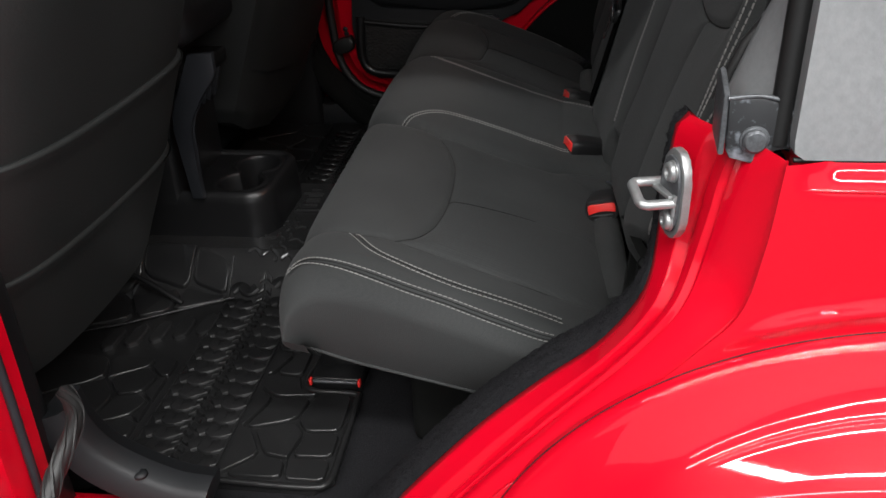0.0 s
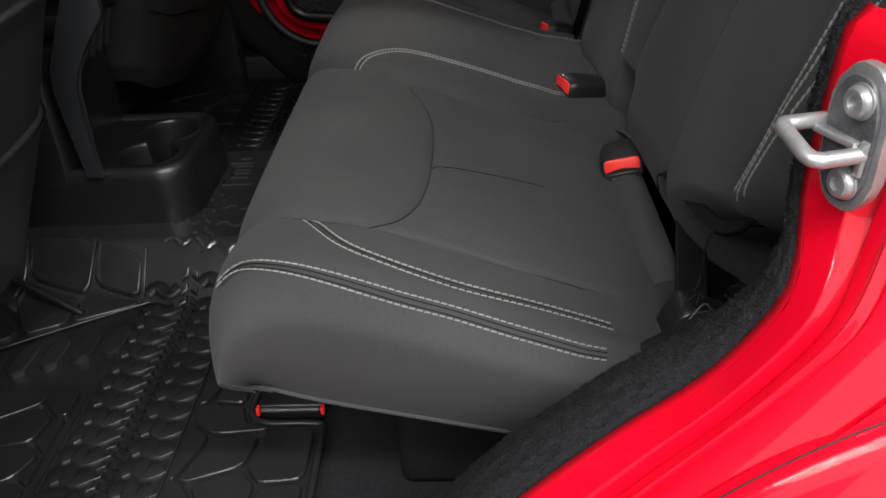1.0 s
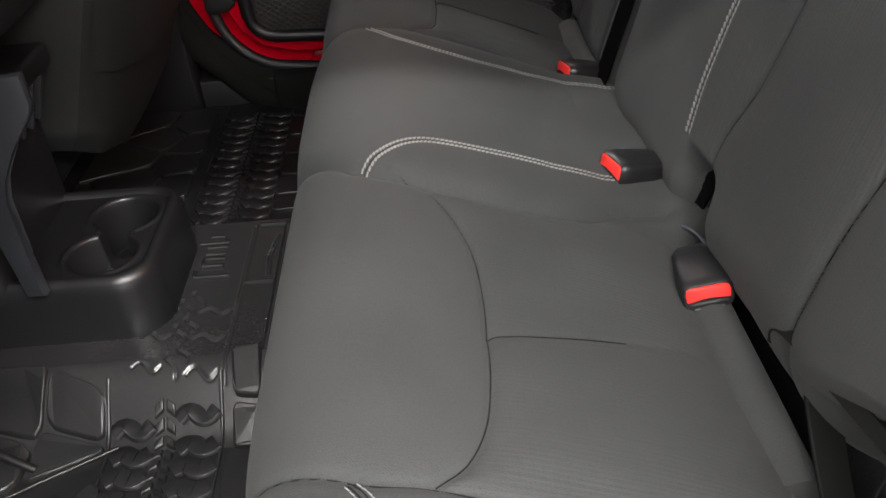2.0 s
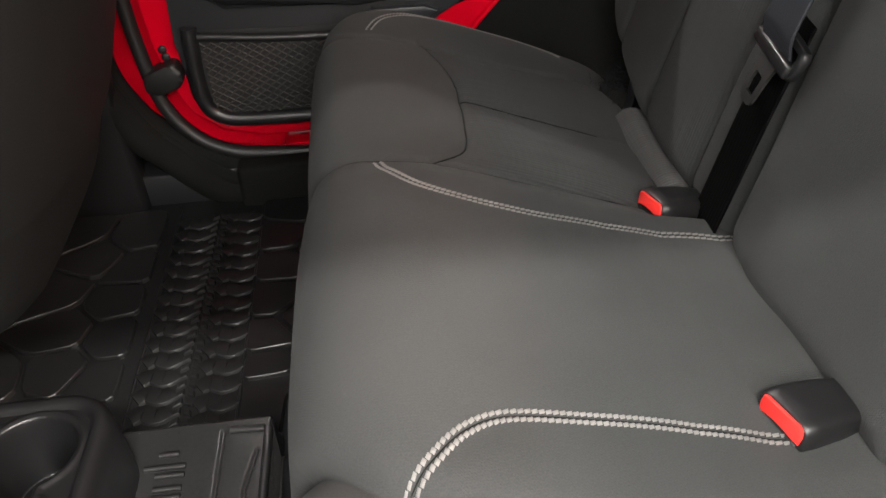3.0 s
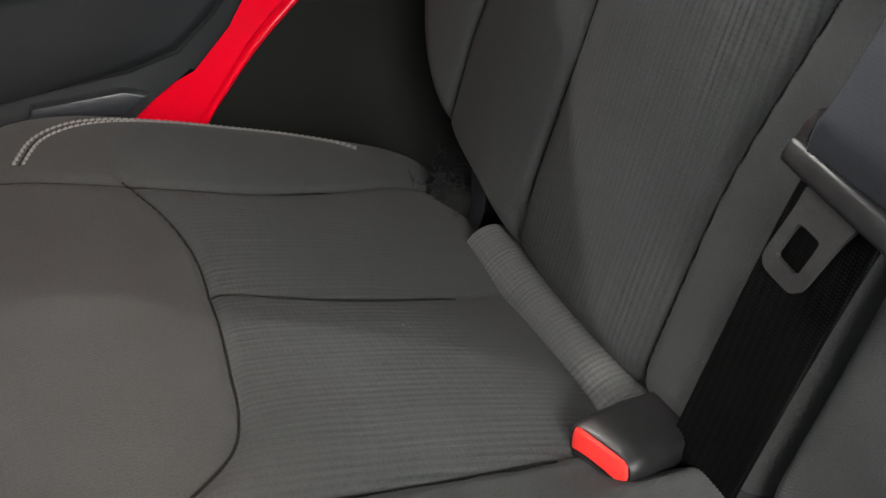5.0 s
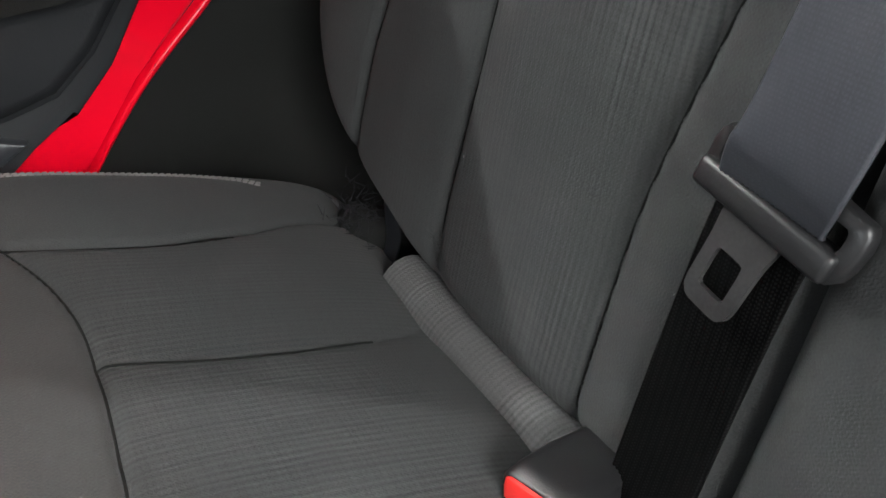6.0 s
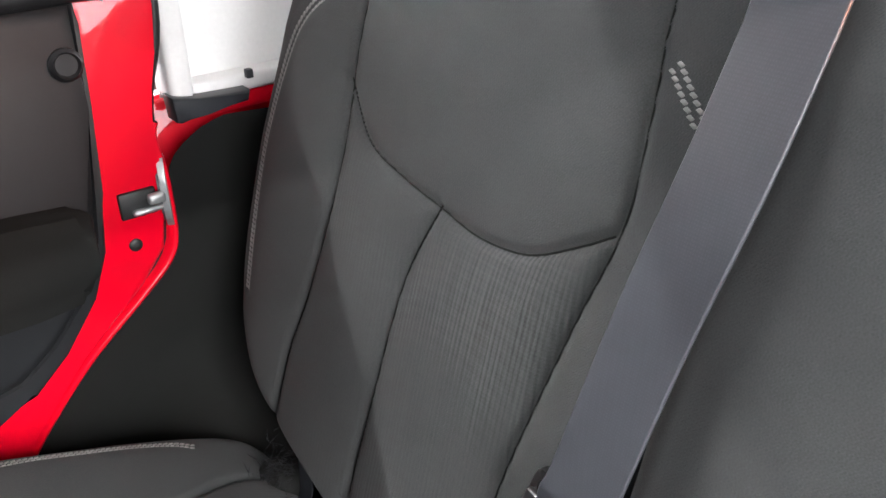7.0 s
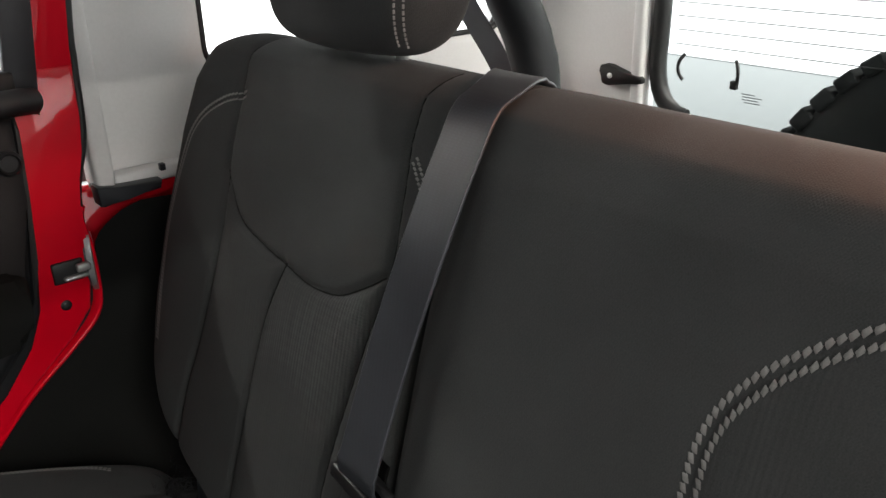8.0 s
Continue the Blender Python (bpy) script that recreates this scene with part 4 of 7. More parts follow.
def striker(name, m, label):
    """A door striker: an eight-cornered plate with two screws and a bent wire loop that lies flat. Plate in the local x-z plane, loop towards -y."""
    t = thing(name, label, "door striker", "door strikers", at=tuple(m.translation))

    def add(part_name, bm, mat, part_label=""):
        bmesh.ops.transform(bm, matrix=m, verts=bm.verts[:])
        return sharp(part(part_name, bm, mat, t, part_label), 30)
    rim = [(-0.010, -0.037), (0.007, -0.037), (0.0185, -0.022), (0.0195, 0.020), (0.010, 0.036), (-0.006, 0.037), (-0.0185, 0.022), (-0.0195, -0.020)]
    add("plate", prism(bmesh.new(), rounded(rim, 0.14, 2), 1, -0.0035, 0.003, 0.0010), STEEL)
    add("washer_plate", prism(bmesh.new(), rounded([(x * 0.80, z * 0.86) for x, z in rim], 0.18, 2), 1, -0.0062, -0.0035, 0.0008), BRACKET, "dull grey washer plate")
    for x, h in ((0.004, 0.0205), (0.004, -0.0205)):
        add("screw", lathe(bmesh.new(), [(0.0088, 0.0), (0.0088, -0.0012), (0.0078, -0.0016), (0.0074, -0.0042), (0.0062, -0.0052), (0.0036, -0.0054), (0.0030, -0.0030), (0.001, -0.0030)], (x, -0.006, h), 1, 20), STEEL)
    bends = [(-0.0195, -0.002, 0.0025), (-0.0200, -0.0215, 0.0035), (-0.0205, -0.0255, 0.0035), (-0.0185, -0.0285, 0.0030), (0.0035, -0.0315, -0.0015), (0.0075, -0.0305, -0.0025), (0.0095, -0.0270, -0.0030), (0.0100, -0.0220, -0.0030), (0.0110, -0.002, -0.0035)]
    path = np.vstack([np.linspace(a, b, 6, endpoint=False) for a, b in zip(bends, bends[1:])] + [np.array(bends[-1:])])
    path = np.array([m @ Vector(p) for p in path])
    sweep("loop", path, 0.0040, STEEL, t, "bright bent wire loop", 14, up=tuple(m.to_3x3() @ Vector((0.001, 0, 1))))
    gusset = prism(bmesh.new(), [(-0.0185, -0.004), (-0.0180, -0.012), (0.0085, -0.010), (0.0100, -0.004)], 2, -0.0015, 0.0022, 0.0008)
    add("gusset", gusset, STEEL, "flat steel gusset between the arms")
    add("crimp", prism(bmesh.new(), [(0.009, -0.014), (0.0135, -0.014), (0.0150, 0.004), (0.0105, 0.004)], 1, -0.0085, -0.0035, 0.0015), STEEL, "crimped steel lip")
    return t


# plate faces forwards and outwards on the jamb; the loop reaches into the opening
striker("door_striker", Matrix.Translation((0.2345, 0.5335, 0.4400)) @ Matrix.Rotation(radians(-72), 4, "Z"), "zinc-plated door striker on the red jamb")


HARDTOP = thing("hardtop", "textured grey hardtop with pale lining, clear windows and black seals", "hardtop", at=(0.6, MID, 0.51))


def hardtop_near():
    t = HARDTOP
    # shell and lining leave an opening for the fixed side window
    for name, mat, ya, yb, label in (("outer_shell", HARDTOP_OUT, 0.437, 0.452, "textured grey shell"), ("lining", HARDTOP_IN, 0.452, 0.460, "pale lining")):
        bm = bmesh.new()
        prism(bm, [(0.2885, 0.520), (0.2895, 0.512), (0.296, 0.5075), (1.06, 0.5065), (1.06, 0.615), (0.2895, 0.615)], 1, ya, yb)
        prism(bm, [(0.306, 1.05), (1.06, 1.05), (1.06, 1.15), (0.309, 1.15)], 1, ya, yb)
        prism(bm, [(0.2895, 0.615), (0.416, 0.615), (0.416, 1.05), (0.306, 1.05)], 1, ya, yb)
        prism(bm, [(0.955, 0.615), (1.06, 0.615), (1.06, 1.05), (0.955, 1.05)], 1, ya, yb)
        bmesh.ops.remove_doubles(bm, verts=bm.verts[:], dist=0.0005)
        sharp(part(name, bm, mat, t, label), 40)
    pane = block("window_pane", (0.412, 0.444, 0.611), (0.959, 0.448, 1.054), GLASS, t, "clear fixed glass", 0.0)
    pane.visible_shadow = False
    # front return of the shell with its seals
    rows = []
    for z, e, o in ((0.512, 0.252, 0.277), (0.530, 0.257, 0.277), (0.550, 0.264, 0.278), (0.575, 0.273, 0.2795), (0.600, 0.283, 0.281), (0.80, 0.300, 0.290), (1.15, 0.330, 0.304)):
        rows.append([(o, 0.462, z), (e + 0.55 * (o - e), 0.472, z), (e + 0.15 * (o - e), 0.488, z), (e, 0.502, z), (e + 0.003, 0.522, z), (e + 0.020, 0.53, z)])
    sheet("front_return", np.array(rows), HARDTOP_OUT, t, "smooth grey front return")
    sweep("outer_seal", [(0.283, 0.456, 0.512), (0.284, 0.456, 0.60), (0.288, 0.456, 0.75), (0.302, 0.456, 1.15)], 0.0075, SEAL, t, "black rubber seal", 10, up=(1, 0, 0))
    sweep("bottom_seal", [(0.290, 0.440, 0.5065), (0.5, 0.440, 0.506), (1.06, 0.440, 0.505)], 0.0018, SEAL, t, "", 8)
    sweep("inner_seal", curve([(0.254, 0.518, 0.520), (0.263, 0.518, 0.545), (0.273, 0.518, 0.570), (0.286, 0.519, 0.600), (0.301, 0.522, 0.80), (0.33, 0.524, 1.15)], 30), 0.0045, SEAL, t, "black inner door seal", 10, up=(1, 0, 0))
    scale_side(*t.children)
    return t


hardtop_near()


def top_bracket():
    t = thing("hardtop_bracket", "weathered grey metal bracket bolted at the hardtop's foot", "bracket", at=(0.272, 0.50, 0.485))
    bm = bmesh.new()
    prism(bm, [(0.2485, 0.543), (0.250, 0.509), (0.253, 0.503), (0.267, 0.499), (0.271, 0.5005), (0.281, 0.512), (0.290, 0.507), (0.292, 0.512), (0.290, 0.531), (0.283, 0.540), (0.268, 0.544)], 1, 0.450, 0.456, 0.0022)
    sharp(part("front_plate", bm, WEATHERED, t), 35)
    bm = bmesh.new()
    prism(bm, [(0.452, 0.505), (0.480, 0.512), (0.484, 0.552), (0.476, 0.556), (0.452, 0.545)], 0, 0.2455, 0.2495, 0.0012)
    sharp(part("side_plate", bm, BRACKET, t), 35)
    sweep("folded_edge", curve([(0.248, 0.4515, 0.543), (0.268, 0.4515, 0.5445), (0.283, 0.4515, 0.5405), (0.290, 0.4515, 0.531)], 20), 0.0016, BRACKET, t, "", 8, up=(0, 1, 0))
    bm = bmesh.new()
    lathe(bm, [(0.0095, 0.0), (0.0092, -0.0012), (0.0080, -0.0016), (0.0076, -0.0042), (0.0062, -0.0056), (0.001, -0.0060)], (0.267, 0.450, 0.516), 1, 24)
    sharp(part("bolt", bm, BRACKET, t, "dull round bolt head"), 30)
    scale_side(*t.children)
    return t


top_bracket()


# ---- near pillar, sill cover and door hardware ----
def pillar():
    t = thing("door_pillar", "red painted door pillar with grey seal", "pillar", kind="structure", at=(-0.37, 0.48, 0.0))
    bm = bmesh.new()
    prism(bm, [(-0.44, 0.03), (-0.362, 0.03), (-0.363, 0.12), (-0.359, 0.25), (-0.356, 0.50), (-0.352, 1.15), (-0.44, 1.15)], 1, 0.456, 0.512, 0.004)
    sharp(part("pillar_post", bm, PAINT, t), 40)
    sweep("pillar_seal", curve([(-0.3605, 0.484, 0.06), (-0.3575, 0.4845, 0.16), (-0.3555, 0.486, 0.28), (-0.353, 0.486, 0.60), (-0.350, 0.486, 1.1)], 24), 0.0046, GREY_PLASTIC, t, "grey rubber seal strip", 10, up=(1, 0, 0))
    block("pillar_cover", (-0.46, 0.512, 0.0), (-0.372, 0.555, 1.1), PLASTIC, t, "black plastic pillar cover", 0.012, 3)
    return t


pillar()


def sill_cover():
    t = thing("sill_cover", "black plastic sill cover at the front of the door opening", "sill cover", at=(-0.33, 0.56, 0.05))
    path = curve([(-0.362, 0.562, 0.178), (-0.354, 0.562, 0.148), (-0.338, 0.563, 0.118), (-0.310, 0.566, 0.092), (-0.265, 0.570, 0.066), (-0.225, 0.572, 0.058)], 50)
    sec = [(-0.028, -0.02), (-0.028, 0.002), (-0.023, 0.007), (-0.008, 0.009), (-0.006, 0.012), (0.016, 0.012), (0.024, 0.006), (0.029, -0.02)]
    sweep("cover", path, 0, TRIM, t, "", section=sec, up=(0.6, 0, 1))
    bm = bmesh.new()
    lathe(bm, [(0.008, 0.0), (0.0075, 0.003), (0.004, 0.005), (0.001, 0.005)], (-0.292, 0.552, 0.090), 2, 16)
    part("cap", bm, TRIM, t)
    return t


sill_cover()


def wiring_boot():
    t = thing("wiring_boot", "black cloth wiring sleeve between pillar and open door", "wiring sleeve", at=(-0.352, 0.46, 0.10))
    path = curve([(-0.328, 0.525, 0.222), (-0.305, 0.500, 0.214), (-0.302, 0.470, 0.202), (-0.306, 0.450, 0.186), (-0.306, 0.430, 0.172), (-0.302, 0.405, 0.150)], 60)
    rad = 0.0080
    sweep("sleeve", path, rad, SEAL, t, "", 14)
    d = np.gradient(path, axis=0)
    d /= np.linalg.norm(d, axis=1)[:, None]
    side = np.cross(d, (0.0, 0.0, 1.0))
    side /= np.linalg.norm(side, axis=1)[:, None]
    over = np.cross(side, d)
    for turn in np.arange(5) * 2 * math.pi / 5:
        a = (np.linspace(0, 2.2 * math.pi, 60) + turn)[:, None]
        sweep("wrap", path + (side * np.cos(a) + over * np.sin(a)) * rad * 0.92, 0.0021, SEAL, t, "woven wrap", 6)
    return t


wiring_boot()


def door_check():
    t = thing("door_check", "grey steel door check arm with black housing", "door check", at=(-0.38, 0.44, 0.12))
    block("arm", (-0.402, 0.36, 0.122), (-0.384, 0.475, 0.140), BRACKET, t, "grey steel arm", 0.003)
    block("housing", (-0.43, 0.36, 0.085), (-0.375, 0.44, 0.165), PLASTIC, t, "black housing", 0.010, 3)
    return t


door_check()


# ---- rubber floor liner ----
def clip(poly, p, n):
    out = []
    for a, b in zip(poly, poly[1:] + poly[:1]):
        da, db = (a[0] - p[0]) * n[0] + (a[1] - p[1]) * n[1], (b[0] - p[0]) * n[0] + (b[1] - p[1]) * n[1]
        if da <= 0:
            out.append(a)
        if da * db < 0:
            u = da / (da - db)
            out.append((a[0] + (b[0] - a[0]) * u, a[1] + (b[1] - a[1]) * u))
    return out


def cells(outline, seeds, gap):
    """Cracked-earth panels: for each seed the part of the outline nearest to it, drawn in by half the gap."""
    found = []
    for k, s in enumerate(seeds):
        poly = [tuple(p) for p in outline]
        for j, o in enumerate(seeds):
            if j != k and poly:
                d = math.hypot(o[0] - s[0], o[1] - s[1])
                n = ((o[0] - s[0]) / d, (o[1] - s[1]) / d)
                poly = clip(poly, ((s[0] + o[0]) / 2 - n[0] * gap * 0.7, (s[1] + o[1]) / 2 - n[1] * gap * 0.7), n)
        if len(poly) > 2:
            found.append(poly)
    return found


def hump(y):
    """Height of the liner over the transmission tunnel."""
    return 0.062 * smooth((y - 1.035) / 0.085) * (1 - smooth((y - 1.385) / 0.03))


def raised(name, poly, z0, h, parent, slope=0.0016):
    """A flat-topped pad with sloping sides."""
    cx, cy = sum(p[0] for p in poly) / len(poly), sum(p[1] for p in poly) / len(poly)
    n = len(poly)

    def toward(p, d):
        r = math.hypot(cx - p[0], cy - p[1]) + 1e-9
        return (p[0] + (cx - p[0]) / r * d, p[1] + (cy - p[1]) / r * d)
    verts = [(*p, z0) for p in poly] + [(*toward(p, slope * 0.5), z0 + h * 0.8) for p in poly] + [(*toward(p, slope * 1.6), z0 + h) for p in poly]
    verts = [(x, y, z + float(hump(y))) for x, y, z in verts]
    faces = [(k, (k + 1) % n, n + (k + 1) % n, n + k) for k in range(n)] + [(n + k, n + (k + 1) % n, 2 * n + (k + 1) % n, 2 * n + k) for k in range(n)]
    faces.append(tuple(range(2 * n, 3 * n)))
    return flat_mesh(name, verts, faces, RUBBER, parent, "", smooth=False)


def tread_lug(x0, x1, y, amp, parent):
    """A wavy raised bar with sloping flanks across the tread, hooked at its ends."""
    xs = np.linspace(x0, x1, 13)
    yy = y + amp * np.sin(np.linspace(-0.25 * math.pi, 2.25 * math.pi, 13))
    path = np.stack([xs, yy, hump(yy)], -1)
    section = [(-0.0112, -0.001), (-0.0104, 0.0042), (-0.0098, 0.0046), (0.0098, 0.0046), (0.0104, 0.0042), (0.0112, -0.001)]
    return sweep("tread_lug", path, 0, RUBBER, parent, section=section)


def floor_liner():
    t = thing("floor_liner", "moulded black rubber floor liner with tyre-tread pattern", "floor mat", at=(-0.36, MID, 0.0))
    ring = [(-0.62, 0.62), (-0.45, 0.60), (-0.33, 0.642), (-0.135, 0.636), (-0.113, 0.655), (-0.115, 0.812), (-0.125, 0.820), (-0.180, 0.822), (-0.196, 0.832), (-0.198, 0.880), (-0.185, 0.90), (-0.10, 0.91), (-0.10, 1.04), (-0.62, 1.04)]
    bm = bmesh.new()
    prism(bm, ring, 2, -0.012, 0.0, 0.003)
    sharp(part("liner_half", bm, RUBBER, t), 40)
    bm = bmesh.new()
    prism(bm, [(-0.62, 1.40), (-0.222, 1.40), (-0.222, 1.47), (-0.215, 1.49), (-0.12, 1.50), (-0.12, 1.885), (-0.16, 1.91), (-0.45, 1.91), (-0.62, 1.91)], 2, -0.012, 0.0, 0.003)
    sharp(part("liner_half", bm, RUBBER, t), 40)
    # tunnel section: wavy grooves moulded into the rubber
    g = np.stack(np.meshgrid(np.r_[np.linspace(-0.62, -0.375, 20), np.linspace(-0.374, -0.215, 210)], np.r_[np.linspace(1.03, 1.25, 260), np.linspace(1.252, 1.378, 80), np.linspace(1.380, 1.42, 24)], indexing="ij"), -1)
    flat = g.reshape(-1, 2)
    cutting = np.full(len(flat), 9.0)
    u = np.linspace(-1, 1, 15)
    for y in np.arange(1.100, 1.225, 0.047):
        for line in (np.stack([-0.287 + 0.017 * u, y - 0.006 * np.sin(u * math.pi)], -1), np.stack([-0.348 + 0.016 * u, y + 0.010 - 0.006 * np.sin(u * math.pi)], -1),
                     np.stack([-0.322 + 0.007 * u + 0.003 * np.sin(u * math.pi), y + 0.012 - 0.014 * u], -1), np.stack([-0.311 + 0.007 * u + 0.003 * np.sin(u * math.pi), y + 0.026 - 0.014 * u], -1)):
            cutting = np.minimum(cutting, near_line(flat, line))
    for line in ([(-0.262, 1.09), (-0.262, 1.372)], [(-0.262, 1.245), (-0.225, 1.245)], [(-0.232, 1.26), (-0.236, 1.30), (-0.228, 1.345)]):
        cutting = np.minimum(cutting, near_line(flat, np.array(line)) + 0.0006)
    z = hump(g[..., 1]) - 0.0005 - 0.0024 * np.exp(-(cutting / 0.0022) ** 2).reshape(g.shape[:2])
    z = np.where(g[..., 0] > -0.218, z - 0.06, z)
    sheet("tunnel_section", np.concatenate([g, z[..., None]], -1), SATIN_RUBBER, t)
    # raised rim along the outer edges
    rim = curve([(-0.33, 0.643), (-0.24, 0.640), (-0.140, 0.638), (-0.118, 0.650), (-0.116, 0.70), (-0.117, 0.80), (-0.122, 0.817), (-0.178, 0.820), (-0.196, 0.832), (-0.198, 0.862), (-0.190, 0.885)], 80)
    sweep("rim", np.c_[rim, np.full(80, 0.001)], 0.0042, RUBBER, t, "raised rubber rim", 8)
    # tread bands: wavy bars on both sides of two rows of small chevrons
    pitch = 0.0285
    for y0, y1, xl in ((0.662, 1.100, -0.383), (1.435, 1.885, -0.386)):
        for k in range(int((y1 - y0) / pitch)):
            y = y0 + k * pitch
            tread_lug(xl + 0.001, xl + 0.042, y, 0.0042, t)
            tread_lug(xl + 0.070, xl + 0.112, y + 0.008, 0.0042, t)
            for half in (0.0, pitch / 2):
                yy = y + half
                for dx, f in ((0.0455, 1), (0.0575, -1)):
                    c = xl + dx + 0.0045
                    raised("chevron", [(c - 0.0048, yy - 0.0055 - f * 0.0028), (c + 0.0048, yy - 0.0055 + f * 0.0028), (c + 0.0048, yy + 0.0035 + f * 0.0028), (c - 0.0048, yy + 0.0035 - f * 0.0028)], 0.0, 0.0046, t, 0.0014)
        for x in (xl - 0.005, xl + 0.117):
            yy = np.linspace(y0 - 0.01, y1, 40)
            sweep("tread_border", np.stack([np.full(40, x), yy, hump(yy) + 0.001], -1), 0.0022, RUBBER, t, "thin raised border", 8)
    # cracked-earth panels beside the tread
    fields = [
        ([(-0.258, 0.648), (-0.124, 0.645), (-0.124, 0.808), (-0.196, 0.812), (-0.206, 0.84), (-0.205, 0.905), (-0.10, 0.915), (-0.10, 1.03), (-0.258, 1.03)],
         [(-0.255, 0.882), (-0.220, 0.868), (-0.254, 0.785), (-0.225, 0.825), (-0.220, 0.772), (-0.246, 0.690), (-0.200, 0.716), (-0.149, 0.757), (-0.144, 0.706), (-0.212, 0.654), (-0.142, 0.662), (-0.246, 0.93), (-0.19, 0.94), (-0.13, 0.96), (-0.18, 1.0), (-0.24, 0.99)], 0.0032),
        ([(-0.60, 0.66), (-0.400, 0.66), (-0.400, 0.875), (-0.60, 0.875)],
         [(-0.412, 0.682), (-0.410, 0.718), (-0.430, 0.764), (-0.392, 0.748), (-0.440, 0.815), (-0.394, 0.805), (-0.398, 0.860), (-0.50, 0.70), (-0.49, 0.775), (-0.53, 0.845), (-0.47, 0.865)], 0.0032),
        ([(-0.60, 0.945), (-0.392, 1.040), (-0.392, 1.090), (-0.46, 1.115), (-0.60, 1.12)],
         [(-0.565, 1.00), (-0.500, 1.097), (-0.514, 1.030), (-0.409, 1.088), (-0.425, 1.022), (-0.590, 1.09)], 0.0030),
        ([(-0.254, 1.035), (-0.222, 1.035), (-0.222, 1.125), (-0.254, 1.125)],
         [(-0.24, 1.05), (-0.235, 1.10)], 0.004),
        ([(-0.268, 1.50), (-0.132, 1.51), (-0.132, 1.88), (-0.268, 1.88)],
         [(-0.24, 1.52), (-0.18, 1.53), (-0.245, 1.57), (-0.20, 1.60), (-0.15, 1.59), (-0.24, 1.64), (-0.17, 1.66), (-0.235, 1.71), (-0.18, 1.74), (-0.24, 1.78), (-0.16, 1.80), (-0.22, 1.84)], 0.004),
        ([(-0.60, 1.44), (-0.408, 1.44), (-0.408, 1.88), (-0.60, 1.88)],
         [(-0.44, 1.46), (-0.52, 1.47), (-0.43, 1.52), (-0.49, 1.55), (-0.56, 1.54), (-0.43, 1.60), (-0.50, 1.62), (-0.44, 1.67), (-0.53, 1.70), (-0.43, 1.74), (-0.49, 1.77), (-0.44, 1.82), (-0.53, 1.84)], 0.004)]
    for ring, seeds, gap in fields:
        for poly in cells(ring, seeds, gap):
            raised("mat_panel", rounded(poly, 0.14, 2), 0.0, 0.0062, t, 0.0011)
    # broad cleats down the step under the front seat
    for k in range(5):
        x = -0.540 + k * 0.0335
        y = 0.903 + 0.012 * k
        raised("cleat", rounded([(x, y - 0.004), (x + 0.012, y - 0.014), (x + 0.025, y - 0.002), (x + 0.026, y + 0.040), (x + 0.013, y + 0.052), (x, y + 0.036)], 0.15, 1), 0.0, 0.0065, t, 0.003)
    sweep("step_edge", [(-0.60, 0.925, 0.008), (-0.527, 0.953, 0.009), (-0.45, 0.997, 0.010), (-0.374, 1.040, 0.010)], 0.0018, RUBBER, t, "raised edge of the step", 8)
    # plain raised emblem bars
    for x0, y0, x1, y1 in ((-0.325, 1.262, -0.282, 1.262), (-0.325, 1.262, -0.325, 1.275), (-0.318, 1.285, -0.292, 1.285), (-0.318, 1.300, -0.292, 1.300), (-0.318, 1.285, -0.318, 1.300), (-0.318, 1.310, -0.292, 1.310), (-0.318, 1.325, -0.292, 1.325), (-0.330, 1.335, -0.292, 1.335), (-0.318, 1.35, -0.300, 1.35)):
        sweep("emblem_bar", [(x0, y0, 0.0628), (x1 + 1e-5, y1 + 1e-5, 0.0628)], 0.0028, RUBBER, t, "", 8)
    p = np.stack([np.full(20, -0.219), np.linspace(1.12, 1.37, 20), np.full(20, 0.060)], -1)
    sweep("rim", p, 0.0045, RUBBER, t, "", 8)
    sweep("rim", [(-0.255, 1.372, 0.0625), (-0.222, 1.370, 0.0625)], 0.004, RUBBER, t, "", 8)
    return t


floor_liner()


def seat_latch():
    t = thing("seat_latch", "black floor latch with red-tipped lever under the bench", "latch", at=(-0.15, 0.86, 0.0))
    block("base", (-0.190, 0.835, -0.010), (-0.118, 0.885, 0.012), PLASTIC, t, "", 0.003)
    block("upright", (-0.182, 0.868, 0.0), (-0.130, 0.90, 0.15), PLASTIC, t, "black bracket up to the bench", 0.004)
    block("bar", (-0.185, 0.827, 0.008), (-0.122, 0.832, 0.013), BRACKET, t, "bare steel bar", 0.002)
    for x in (-0.188, -0.119):
        block("red_tip", (x - 0.0022, 0.826, 0.004), (x + 0.0022, 0.835, 0.015), RED_BUTTON, t, "red plastic tip", 0.002)
    return t


seat_latch()


